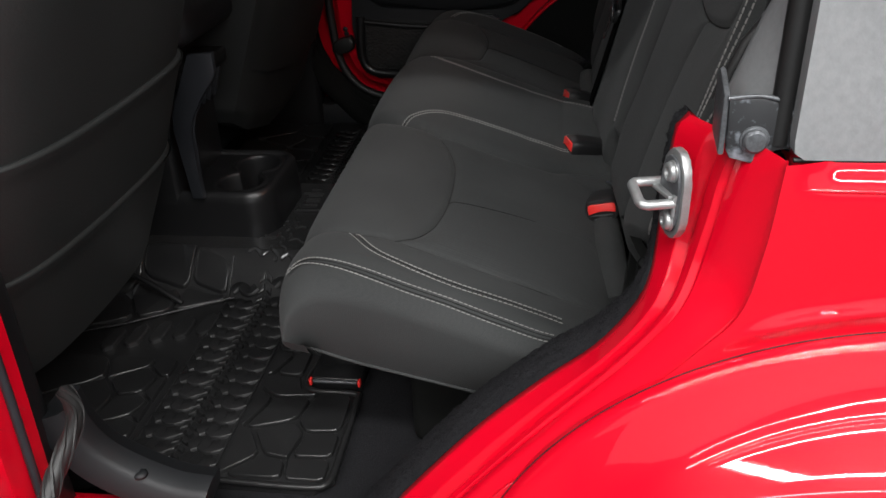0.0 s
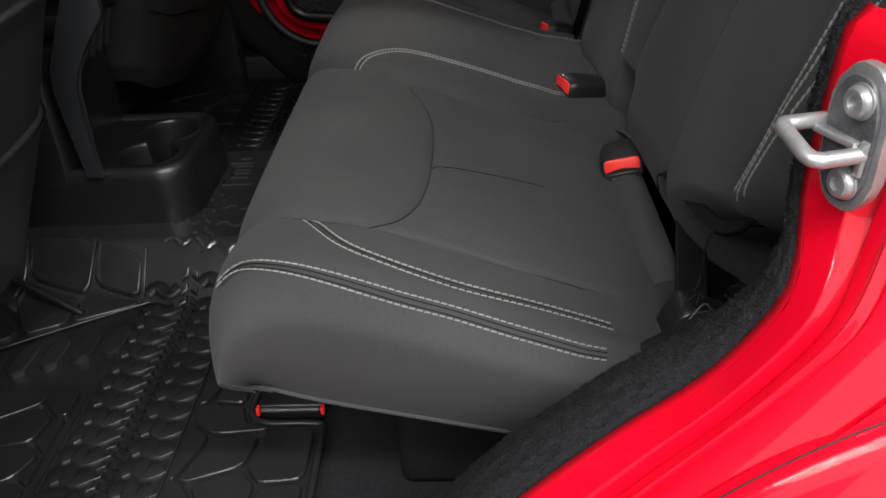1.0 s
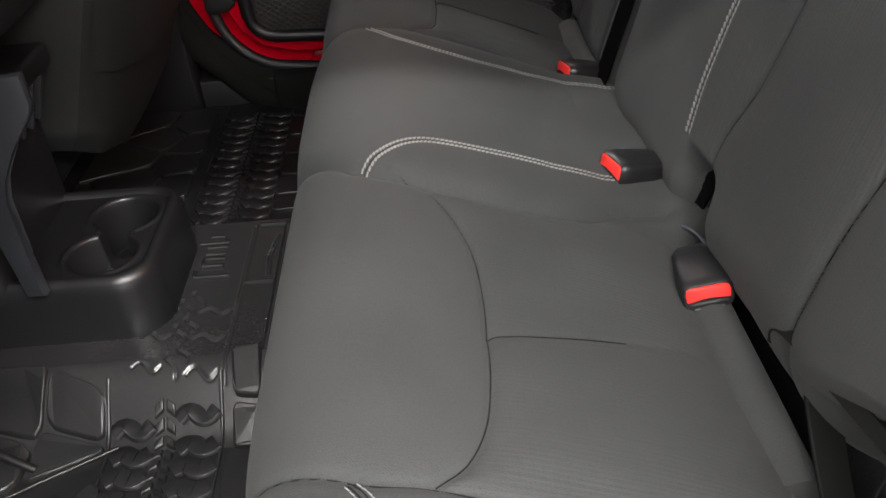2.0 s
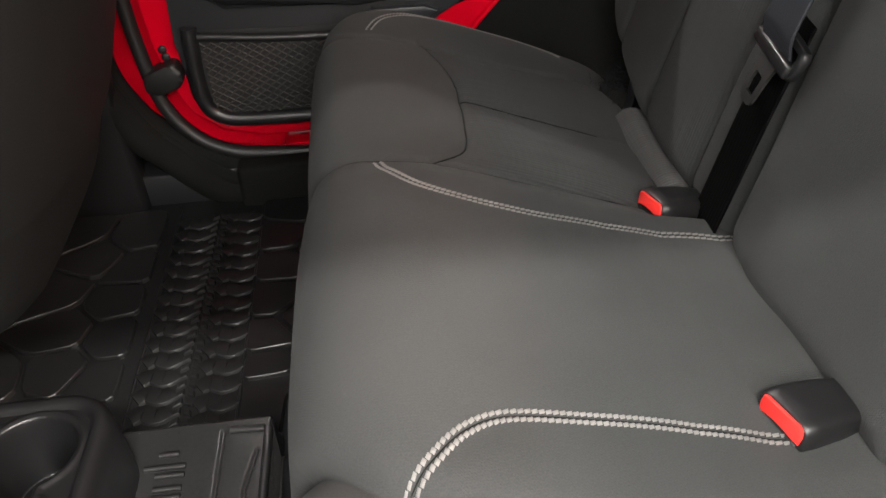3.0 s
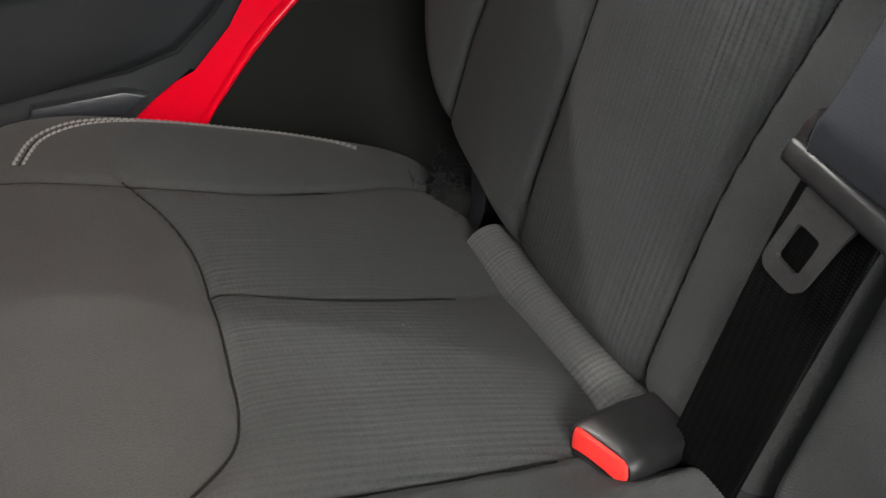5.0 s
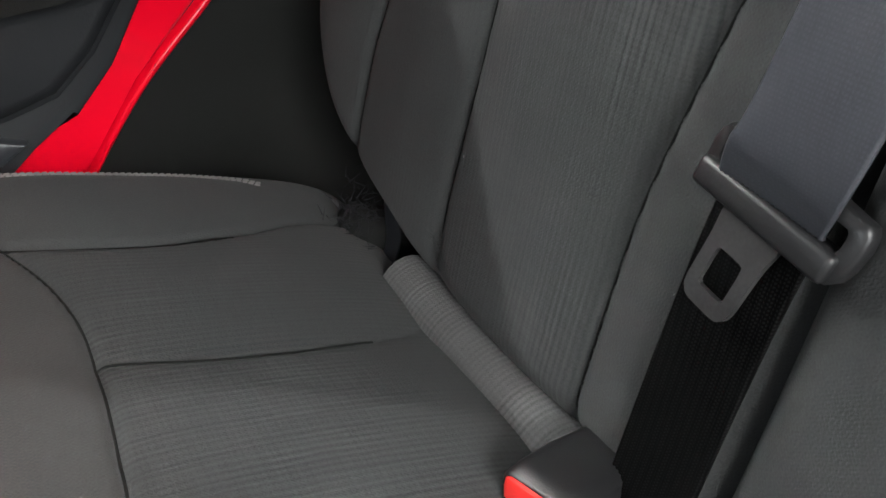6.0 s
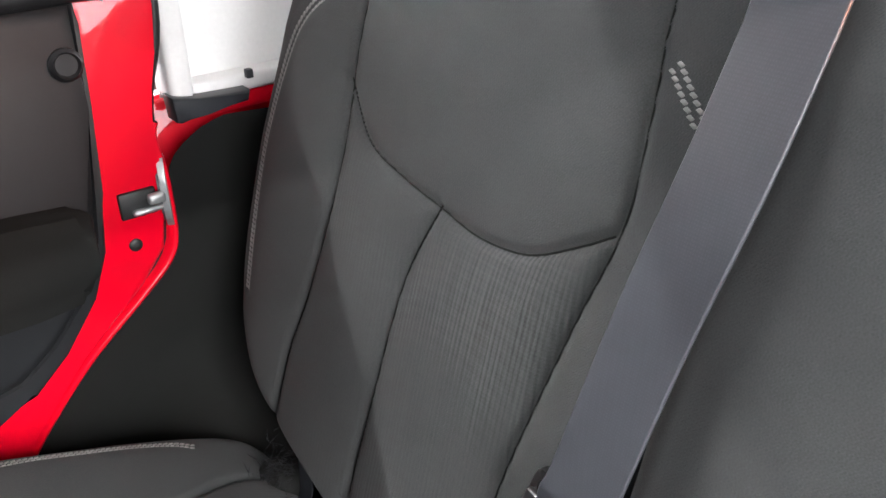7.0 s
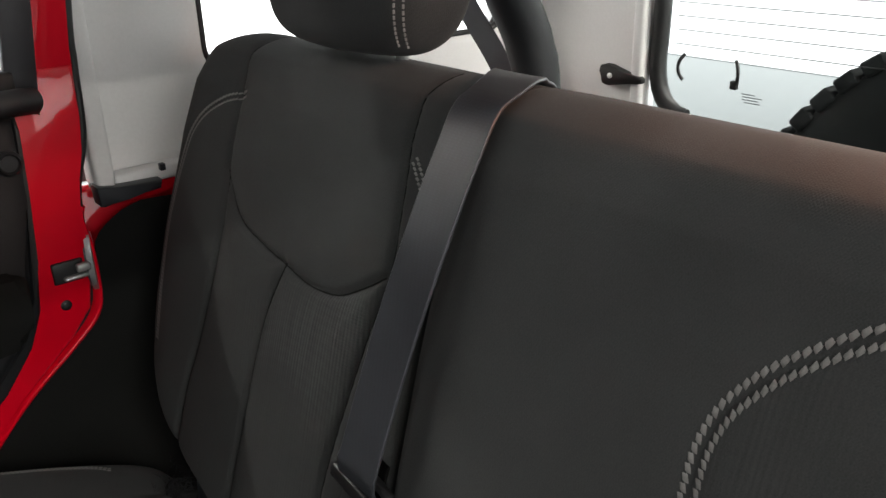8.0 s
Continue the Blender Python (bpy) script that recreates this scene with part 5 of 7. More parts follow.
# ---- front seats ----
def front_seat(y0, y1, label, forward, deep, taper, pockets, hem):
    mid = (y0 + y1) / 2
    t = thing("front_seat", label, "car seat", "front seats", at=(-0.6, mid, 0.0))
    half = (y1 - y0) / 2
    vs = np.linspace(0, 1, 60)
    us = np.linspace(-1, 1, 70)
    grid = np.zeros((60, 70, 3))
    for i, v in enumerate(vs):
        wid = half * (1 - taper * smooth((0.30 - v) / 0.30) - 0.10 * np.clip(0.06 - v, 0, 1) / 0.06) * (1 - 0.10 * smooth((v - 0.55) / 0.45))
        for j, u in enumerate(us):
            k = abs(u)
            low = float(np.interp(u, [-1, -0.8, -0.3, 0.5, 1], hem))
            h = low + (0.768 - low) * v
            back = deep * (k ** 6) + 0.012 * np.clip(0.06 - v, 0, 1) / 0.06
            x = forward + 0.36 * (h - 0.118) + 0.020 * math.cos(u * 1.3) - back
            grid[i, j] = (x, mid + wid * u * (1 - 0.02 * k ** 8), h)
    sheet("back_panel", grid, VINYL, t, "dark cloth back panel", np.zeros((60, 70)))
    front = grid[::4, ::4].copy()
    front[..., 0] -= 0.13
    sheet("back_front", front, VINYL, t)
    for e in (0, -1):
        col = grid[:, e]
        w = np.stack([col, col + np.array([-0.13, 0, 0])])
        sheet("side_bolster", w, VINYL, t)
    w = np.stack([grid[0], grid[0] + np.array([-0.13, 0, 0.02])])
    sheet("lower_edge", w, VINYL, t)
    # two map pockets, one over the other, each a skin with a soft rolled hem
    for low, high, lift in pockets:
        pk = np.zeros((40, 40, 3))
        for i, v in enumerate(np.linspace(low, high, 40)):
            w = 1 - taper * smooth((0.30 - v) / 0.30) - 0.10 * np.clip(0.06 - v, 0, 1) / 0.06
            for j, u in enumerate(np.linspace(-0.96, 0.96, 40)):
                low_edge = float(np.interp(u, [-1, -0.8, -0.3, 0.5, 1], hem))
                h = low_edge + (0.768 - low_edge) * v
                edge = 1 - abs(u) ** 8
                roll = 0.0045 * math.exp(-((v - high) / 0.022) ** 2)
                pk[i, j] = (forward + 0.36 * (h - 0.118) + 0.020 * math.cos(u * 1.3) - deep * abs(u) ** 6 + (lift + roll) * edge + 0.001, mid + half * w * u, h)
        skin = sheet("map_pocket", pk, VINYL, t, "dark cloth map pocket", np.zeros((40, 40)))
        sweep("pocket_hem", pk[-1] + np.array([-0.008, 0, -0.001]), 0.0045, VINYL, skin, "rolled pocket hem", 10)
    block("seat_base", (-1.0, y0 + 0.02, 0.06), (-0.56, y1 - 0.02, 0.26), VINYL, t, "dark cloth seat base", 0.03, 4)
    block("seat_frame", (-0.98, y0 + 0.05, -0.012), (-0.60, y1 - 0.05, 0.065), PLASTIC, t, "black seat frame", 0.008)
    return t


front_seat(0.545, 1.068, "dark cloth front seat seen from behind, with map pockets", -0.485, 0.060, 0.14, ((0.03, 0.265, 0.009), (0.20, 0.470, 0.005)), (0.118, 0.118, 0.118, 0.118, 0.118))
front_seat(1.368, 1.862, "dark cloth front seat seen from behind, beside the far door", -0.468, 0.030, 0.02, ((0.20, 0.80, 0.007),), (0.180, 0.152, 0.124, 0.128, 0.170))
rail = sweep("seat_rail", [(-0.58, 1.065, 0.05), (-0.50, 1.03, 0.032), (-0.455, 1.02, 0.008)], 0.0045, PLASTIC)
tagged(rail, "thin grey steel seat rail end under the front seat", "seat rail")


# ---- centre console with cup holders ----
def console():
    t = thing("centre_console", "black plastic centre console with two rear cup holders", "console", at=(-0.45, 1.265, 0.0))
    x0, x1, y0, y1, r = -0.62, -0.332, 1.155, 1.372, 0.050

    def ring(inset, z, n=14):
        out = [(x0, y0 + inset, z)]
        for a in np.linspace(-90, 0, n):
            out.append((x1 - r + (r - inset) * math.cos(radians(a)), y0 + r + (r - inset) * math.sin(radians(a)), z))
        for a in np.linspace(0, 90, n):
            out.append((x1 - r + (r - inset) * math.cos(radians(a)), y1 - r + (r - inset) * math.sin(radians(a)), z))
        out.append((x0, y1 - inset, z))
        return out
    walls = [ring(i, z) for i, z in ((-0.006, 0.0), (0.0, 0.03), (0.002, 0.09), (0.003, 0.120), (0.005, 0.134), (0.010, 0.141), (0.016, 0.1425), (0.020, 0.139), (0.022, 0.1355))]
    sheet("box", np.array(walls), PLASTIC, t, "black plastic box")
    # deck with two wells
    nx, ny = 170, 180
    gx, gy = np.meshgrid(np.linspace(-0.50, x1 - 0.0215, nx), np.linspace(y0 + 0.0215, y1 - 0.0215, ny), indexing="ij")
    z = np.full_like(gx, 0.1355)
    d = np.minimum(np.hypot(gx + 0.400, gy - 1.305), np.hypot(gx + 0.406, gy - 1.222)) - 0.0385
    d = np.minimum(d, np.maximum(np.abs(gx + 0.403) - 0.017, np.abs(gy - 1.264) - 0.03))
    z = z - 0.066 * smooth((0.0010 - d) / 0.007) + 0.0022 * np.exp(-((d - 0.0050) / 0.0032) ** 2)
    z = np.where((np.abs(gy - 1.264) < 0.011) & (d < -0.004), np.maximum(z, 0.092), z)
    # keep the deck inside the rounded corners
    for sy, cy in ((-1, y0 + r), (1, y1 - r)):
        out = (gx > x1 - r) & ((gy - cy) * sy > 0)
        dx, dy = gx - (x1 - r), gy - cy
        d = np.hypot(dx, dy)
        k = np.where(out & (d > r - 0.0215), (r - 0.0215) / np.maximum(d, 1e-6), 1)
        gx = np.where(out, x1 - r + dx * k, gx)
        gy = np.where(out, cy + dy * k, gy)
    sheet("cup_holder_deck", np.stack([gx, gy, z], -1), PLASTIC, t, "black deck with two round cup wells")
    # slate side strips that run up to the armrest
    for ya, yb in ((1.146, 1.160),):
        bm = bmesh.new()
        prism(bm, [(-0.464, 0.137), (-0.443, 0.137), (-0.446, 0.18), (-0.447, 0.255), (-0.440, 0.280), (-0.418, 0.312), (-0.392, 0.343), (-0.387, 0.355), (-0.387, 0.386), (-0.428, 0.382), (-0.455, 0.320), (-0.472, 0.283), (-0.473, 0.26), (-0.470, 0.22)], 1, ya, yb, 0.003)
        sharp(part("side_strip", bm, GREY_PLASTIC, t, "slate grey plastic side strip"), 35)
    block("rear_face", (-0.60, 1.168, 0.13), (-0.505, 1.360, 0.40), PLASTIC, t, "black rear face", 0.006)
    block("side_skirt", (-0.9, 1.158, 0.0), (-0.49, 1.370, 0.30), PLASTIC, t, "", 0.01)
    for k in range(6):
        y = 1.20 + k * 0.026
        block("vent_slat", (-0.51, y, 0.262), (-0.462, y + 0.006, 0.318), GREY_PLASTIC, t, "slate vent slat", 0.002, m=Matrix.Translation((-0.48, y, 0.29)) @ Matrix.Rotation(radians(18), 4, "Y") @ Matrix.Translation((0.48, -y, -0.29)))
    block("vent_housing", (-0.52, 1.178, 0.318), (-0.445, 1.352, 0.345), PLASTIC, t, "", 0.006)
    block("socket_cover", (-0.508, 1.255, 0.205), (-0.500, 1.285, 0.235), GREY_PLASTIC, t, "small round socket cover", 0.003)
    block("armrest_lid", (-0.80, 1.150, 0.388), (-0.425, 1.378, 0.455), TRIM, t, "black padded armrest lid", 0.022, 4)
    return t


console()


# ---- far door ----
def far_door():
    t = thing("rear_door", "closed red rear door with black inner trim and storage net", "car door", at=(-0.1, 1.93, 0.1))
    outline = [(-0.415, 0.66), (-0.398, 0.48), (-0.386, 0.37), (-0.380, 0.25), (-0.372, 0.185), (-0.350, 0.135), (-0.315, 0.103), (-0.26, 0.092), (-0.10, 0.084), (-0.045, 0.105), (0.0, 0.160),
               (0.037, 0.206), (0.101, 0.277), (0.172, 0.334), (0.200, 0.368), (0.209, 0.42), (0.211, 0.50), (0.216, 0.53), (0.224, 0.56), (0.229, 0.60), (0.233, 0.66)]
    bm = bmesh.new()
    prism(bm, outline, 1, 1.920, 1.965, 0.005)
    sharp(part("door_shell", bm, PAINT, t, "glossy red door shell"), 40)
    # window frame uprights and header
    bm = bmesh.new()
    prism(bm, [(0.184, 0.60), (0.229, 0.60), (0.239, 0.73), (0.290, 1.12), (0.246, 1.12)], 1, 1.922, 1.965, 0.005)
    sharp(part("rear_frame", bm, PAINT, t, "red window frame upright"), 40)
    block("front_frame", (-0.43, 1.925, 0.62), (-0.385, 1.965, 1.12), PAINT, t, "red window frame upright", 0.005)
    block("header", (-0.43, 1.925, 1.09), (0.27, 1.965, 1.13), PAINT, t, "red window frame header", 0.005)
    bm = bmesh.new()
    prism(bm, [(0.156, 0.630), (0.188, 0.610), (0.246, 1.10), (0.214, 1.10)], 1, 1.915, 1.930, 0.004)
    sharp(part("glass_channel", bm, GREY_PLASTIC, t, "grey glass channel"), 40)
    bm = bmesh.new()
    prism(bm, [(-0.39, 0.655), (0.14, 0.655), (0.166, 0.675), (0.218, 1.10), (-0.39, 1.10)], 1, 1.936, 1.940)
    pane = part("window_pane", bm, GLASS, t, "clear door glass", False)
    pane.visible_shadow = False
    block("waist_seal", (-0.39, 1.908, 0.640), (0.168, 1.93, 0.662), SEAL, t, "black waist seal", 0.004)
    # inner trim
    trim = [(-0.345, 0.62), (-0.340, 0.45), (-0.338, 0.345), (-0.345, 0.25), (-0.340, 0.165), (-0.322, 0.130), (-0.29, 0.116), (-0.10, 0.106), (-0.055, 0.125), (-0.035, 0.20), (-0.018, 0.240), (0.008, 0.258),
            (0.050, 0.268), (0.086, 0.300), (0.122, 0.347), (0.140, 0.390), (0.148, 0.45), (0.155, 0.53), (0.159, 0.60), (0.159, 0.62)]
    bm = bmesh.new()
    prism(bm, trim, 1, 1.899, 1.922, 0.006)
    sharp(part("trim_panel", bm, TRIM, t, "black grained trim panel"), 40)
    # padded upper pad, soft lower edge
    pad = [(-0.325, 0.618), (-0.322, 0.36), (-0.310, 0.318), (-0.27, 0.292), (-0.10, 0.282), (0.0, 0.284), (0.040, 0.292), (0.075, 0.318), (0.112, 0.360), (0.133, 0.41), (0.149, 0.53), (0.154, 0.618)]
    bm = bmesh.new()
    prism(bm, pad, 1, 1.887, 1.902, 0.012)
    sharp(part("upper_pad", bm, TRIM, t, "soft black upper pad"), 60)
    bm = bmesh.new()
    prism(bm, rounded([(-0.30, 0.373), (0.060, 0.368), (0.112, 0.374), (0.122, 0.40), (0.128, 0.452), (0.05, 0.458), (-0.30, 0.455)], 0.12, 2), 1, 1.856, 1.886, 0.012)
    sharp(part("armrest", bm, DARK_MATTE, t, "black moulded armrest"), 60)
    sweep("top_roll", curve([(-0.38, 1.895, 0.630), (0.0, 1.893, 0.630), (0.150, 1.896, 0.632), (0.172, 1.900, 0.631), (0.180, 1.908, 0.629)], 30), 0.0145, TRIM, t, "rounded black waist roll", 16)
    # screw tab
    bm = bmesh.new()
    lathe(bm, [(0.014, 0.0), (0.014, -0.006), (0.011, -0.009), (0.009, -0.006), (0.001, -0.006)], (0.139, 1.890, 0.572), 1, 20)
    sharp(part("screw_tab", bm, PLASTIC, t, "round black screw tab"), 40)
    # holes and latch
    bm = bmesh.new()
    lathe(bm, [(0.0065, 0.0), (0.0065, -0.0012), (0.001, -0.0008)], (0.172, 1.9195, 0.381), 1, 16)
    part("plug_hole", bm, SEAL, t, "small black hole")
    block("latch_recess", (0.164, 1.9165, 0.409), (0.200, 1.922, 0.436), SEAL, t, "dark latch slot", 0.002)
    block("latch_jaw", (0.174, 1.911, 0.412), (0.204, 1.919, 0.418), STEEL, t, "bright latch jaw", 0.003)
    block("latch_claw", (0.190, 1.909, 0.420), (0.207, 1.918, 0.431), STEEL, t, "", 0.003)
    # storage net in its frame
    fr = curve([(-0.322, 1.896, 0.268), (-0.326, 1.896, 0.20), (-0.322, 1.896, 0.158), (-0.304, 1.896, 0.138), (-0.27, 1.896, 0.131), (-0.15, 1.896, 0.126), (-0.07, 1.896, 0.124)], 60)
    sweep("net_frame", fr, 0.011, PLASTIC, t, "rounded black pocket frame", 12, up=(0, 1, 0))
    sweep("net_hem", curve([(-0.312, 1.893, 0.256), (-0.20, 1.890, 0.246), (-0.05, 1.890, 0.240)], 30), 0.006, PLASTIC, t, "elastic net hem", 10, up=(0, 1, 0))
    verts, faces = [], []

    def strand(p, q):
        p, q = np.array(p), np.array(q)
        d = (q - p) / np.linalg.norm(q - p)
        s = np.cross(d, [0, 1, 0]) * 0.0015
        o = np.array([0, -0.0012, 0])
        k = len(verts)
        verts.extend([p - s, p + o, p + s, q - s, q + o, q + s])
        faces.extend([(k, k + 1, k + 4, k + 3), (k + 1, k + 2, k + 5, k + 4)])
    lo, hi, a, b = 0.140, 0.246, -0.312, -0.055
    for k in range(-12, 28):
        for s in (1, -1):
            # strands cross at a flat angle, clipped to the pocket
            x = a + k * 0.0150
            p0, p1 = (x, lo), (x + s * 0.150, hi)
            pts = []
            for u in np.linspace(0, 1, 40):
                q = (p0[0] + (p1[0] - p0[0]) * u, p0[1] + (p1[1] - p0[1]) * u)
                if a <= q[0] <= b:
                    pts.append(q)
            if len(pts) > 2:
                strand((pts[0][0], 1.893, pts[0][1]), (pts[-1][0], 1.893, pts[-1][1]))
    flat_mesh("storage_net", verts, faces, NET, t, "black elastic storage net", False)
    bm = bmesh.new()
    prism(bm, [(-0.315, 0.135), (-0.05, 0.122), (-0.05, 0.25), (-0.315, 0.262)], 1, 1.8975, 1.8985)
    part("pocket_back", bm, SEAL, t, "dark pocket back", False)
    # pull tab at the trim's rear corner
    bm = bmesh.new()
    prism(bm, [(-0.085, 0.262), (-0.015, 0.250), (0.008, 0.262), (-0.010, 0.270), (-0.080, 0.272)], 1, 1.888, 1.902, 0.003)
    sharp(part("pull_tab", bm, GREY_PLASTIC, t, "grey pull tab"), 40)
    # check strap boot and hinge holes at the front edge
    bm = bmesh.new()
    prism(bm, rounded([(-0.40, 0.175), (-0.352, 0.182), (-0.344, 0.200), (-0.352, 0.222), (-0.372, 0.215), (-0.40, 0.205)], 0.2, 2), 1, 1.895, 1.925, 0.006)
    sharp(part("check_boot", bm, SEAL, t, "black check strap boot"), 50)
    for x, z in ((-0.368, 0.233), (-0.366, 0.222)):
        bm = bmesh.new()
        lathe(bm, [(0.006, 0.0), (0.006, -0.0015), (0.001, -0.001)], (x, 1.9195, z), 1, 14)
        part("plug_hole", bm, SEAL, t)
    return t


far_door()


def seal_loop(name, pts, r, label):
    ob = sweep(name, curve(pts, 70), r, SEAL, None, "", 12, up=(0, 1, 0))
    return tagged(ob, label, "door seal", kind="structure")


seal_loop("door_seal", [(-0.425, 1.915, 0.75), (-0.405, 1.915, 0.40), (-0.398, 1.915, 0.24), (-0.385, 1.914, 0.155), (-0.355, 1.912, 0.105), (-0.31, 1.912, 0.075), (-0.25, 1.912, 0.064), (-0.10, 1.912, 0.056), (-0.05, 1.912, 0.065)], 0.010, "black rubber seal round the closed rear door")
seal_loop("door_seal", [(-0.03, 1.926, 0.085), (0.004, 1.936, 0.150), (0.037, 1.936, 0.203), (0.101, 1.936, 0.274), (0.172, 1.936, 0.332), (0.201, 1.936, 0.368), (0.209, 1.936, 0.42), (0.212, 1.932, 0.50), (0.218, 1.932, 0.53), (0.231, 1.928, 0.58), (0.236, 1.928, 0.66), (0.243, 1.926, 0.74), (0.296, 1.926, 1.12)], 0.005, "black rubber seal round the closed rear door")


def far_side():
    # pillar and sill trims ahead of and below the door
    t = thing("far_sill", "ribbed black plastic sill trim below the rear door", "sill trim", kind="structure", at=(-0.3, 1.9, 0.0))
    for k, (z, y, r) in enumerate(((0.046, 1.921, 0.020), (0.026, 1.918, 0.024), (0.002, 1.913, 0.028))):
        p = curve([(-0.47 - 0.01 * k, y + 0.004, 0.62), (-0.46 - 0.008 * k, y, 0.26), (-0.432 - 0.004 * k, y, 0.135 + z * 0.3), (-0.385, y, 0.068 + z * 0.6), (-0.33, y, z + 0.012), (-0.285, y, z)], 60)
        sweep("sill_rib", p, r, DARK_MATTE, t, "", 14, up=(0, 1, 0))
    block("sill_carpet", (-0.30, 1.872, -0.012), (0.10, 1.930, 0.063), DARK_MATTE, t, "black carpet", 0.008)
    block("sill_core", (-0.52, 1.900, -0.012), (-0.27, 1.968, 0.050), TRIM, t, "", 0.004)
    block("pillar_cover", (-0.72, 1.885, -0.012), (-0.44, 1.93, 1.1), PLASTIC, t, "black pillar cover", 0.012)
    block("red_sill", (-0.23, 1.914, 0.066), (0.06, 1.97, 0.0715), PAINT, t, "red painted sill", 0.006)
    # jamb behind the door
    j = thing("far_body_side", "glossy red body side behind the closed door", "car body", at=(0.25, 1.95, 0.3))
    p = curve([(0.003, 0.137), (0.038, 0.194), (0.103, 0.266), (0.174, 0.324), (0.204, 0.352), (0.214, 0.380), (0.215, 0.44), (0.210, 0.478), (0.214, 0.495)], 70)
    n = np.gradient(p, axis=0)
    n = np.stack([n[:, 1], -n[:, 0]], -1)
    n /= np.linalg.norm(n, axis=1)[:, None]
    rows = [np.stack([p[:, 0] + n[:, 0] * e, np.full(70, y), p[:, 1] + n[:, 1] * e], -1) for e, y in ((-0.012, 1.955), (-0.009, 1.94), (-0.005, 1.930), (-0.003, 1.924), (0.0, 1.922), (0.003, 1.924), (0.004, 1.93), (0.005, 1.95))]
    sheet("jamb_flange", np.array(rows), PAINT, j, "red jamb flange")
    block("outer_panel", (0.20, 1.985, -0.25), (1.10, 2.01, 0.497), PAINT, j, "red outer panel", 0.006)
    block("outer_door_skin", (-1.6, 1.97, -0.25), (0.198, 1.992, 0.62), PAINT, j, "red outer skin", 0.006)
    block("top_rail", (0.275, 1.952, 0.478), (1.08, 1.99, 0.4965), PAINT, j, "red top rail", 0.004)
    # carpeted lining
    g = np.zeros((50, 60, 3))
    pe = curve([(-0.03, -0.01), (0.006, 0.138), (0.039, 0.198), (0.105, 0.269), (0.177, 0.327), (0.207, 0.355), (0.217, 0.382), (0.219, 0.43), (0.228, 0.455), (0.258, 0.476), (0.285, 0.484)], 50)
    for i in range(50):
        u = np.linspace(0, 1, 60)
        g[i, :, 0] = pe[i, 0] + (1.05 - pe[i, 0]) * u
        g[i, :, 2] = pe[i, 1]
        g[i, :, 1] = 1.932 - 0.012 * smooth(u * 12) - 0.15 * smooth((0.27 - pe[i, 1]) / 0.16) * smooth((g[i, :, 0] - 0.14) / 0.10)
    tagged(sheet("quarter_lining", g, DARK_MATTE), "black carpeted quarter lining above the far wheel house", "lining", kind="structure")
    br = thing("hardtop_bracket", "grey plastic bracket at the foot of the hardtop", "bracket", at=(0.26, 1.95, 0.49))
    bm = bmesh.new()
    prism(bm, [(0.236, 0.488), (0.241, 0.486), (0.252, 0.489), (0.270, 0.493), (0.312, 0.494), (0.315, 0.505), (0.262, 0.507), (0.234, 0.513)], 1, 1.925, 1.952, 0.003)
    sharp(part("plate", bm, GREY_PLASTIC, br), 40)


far_side()
striker("door_striker", Matrix.Translation((0.214, 1.930, 0.424)) @ Matrix.Rotation(radians(-112), 4, "Z"), "zinc-plated door striker behind the closed door")


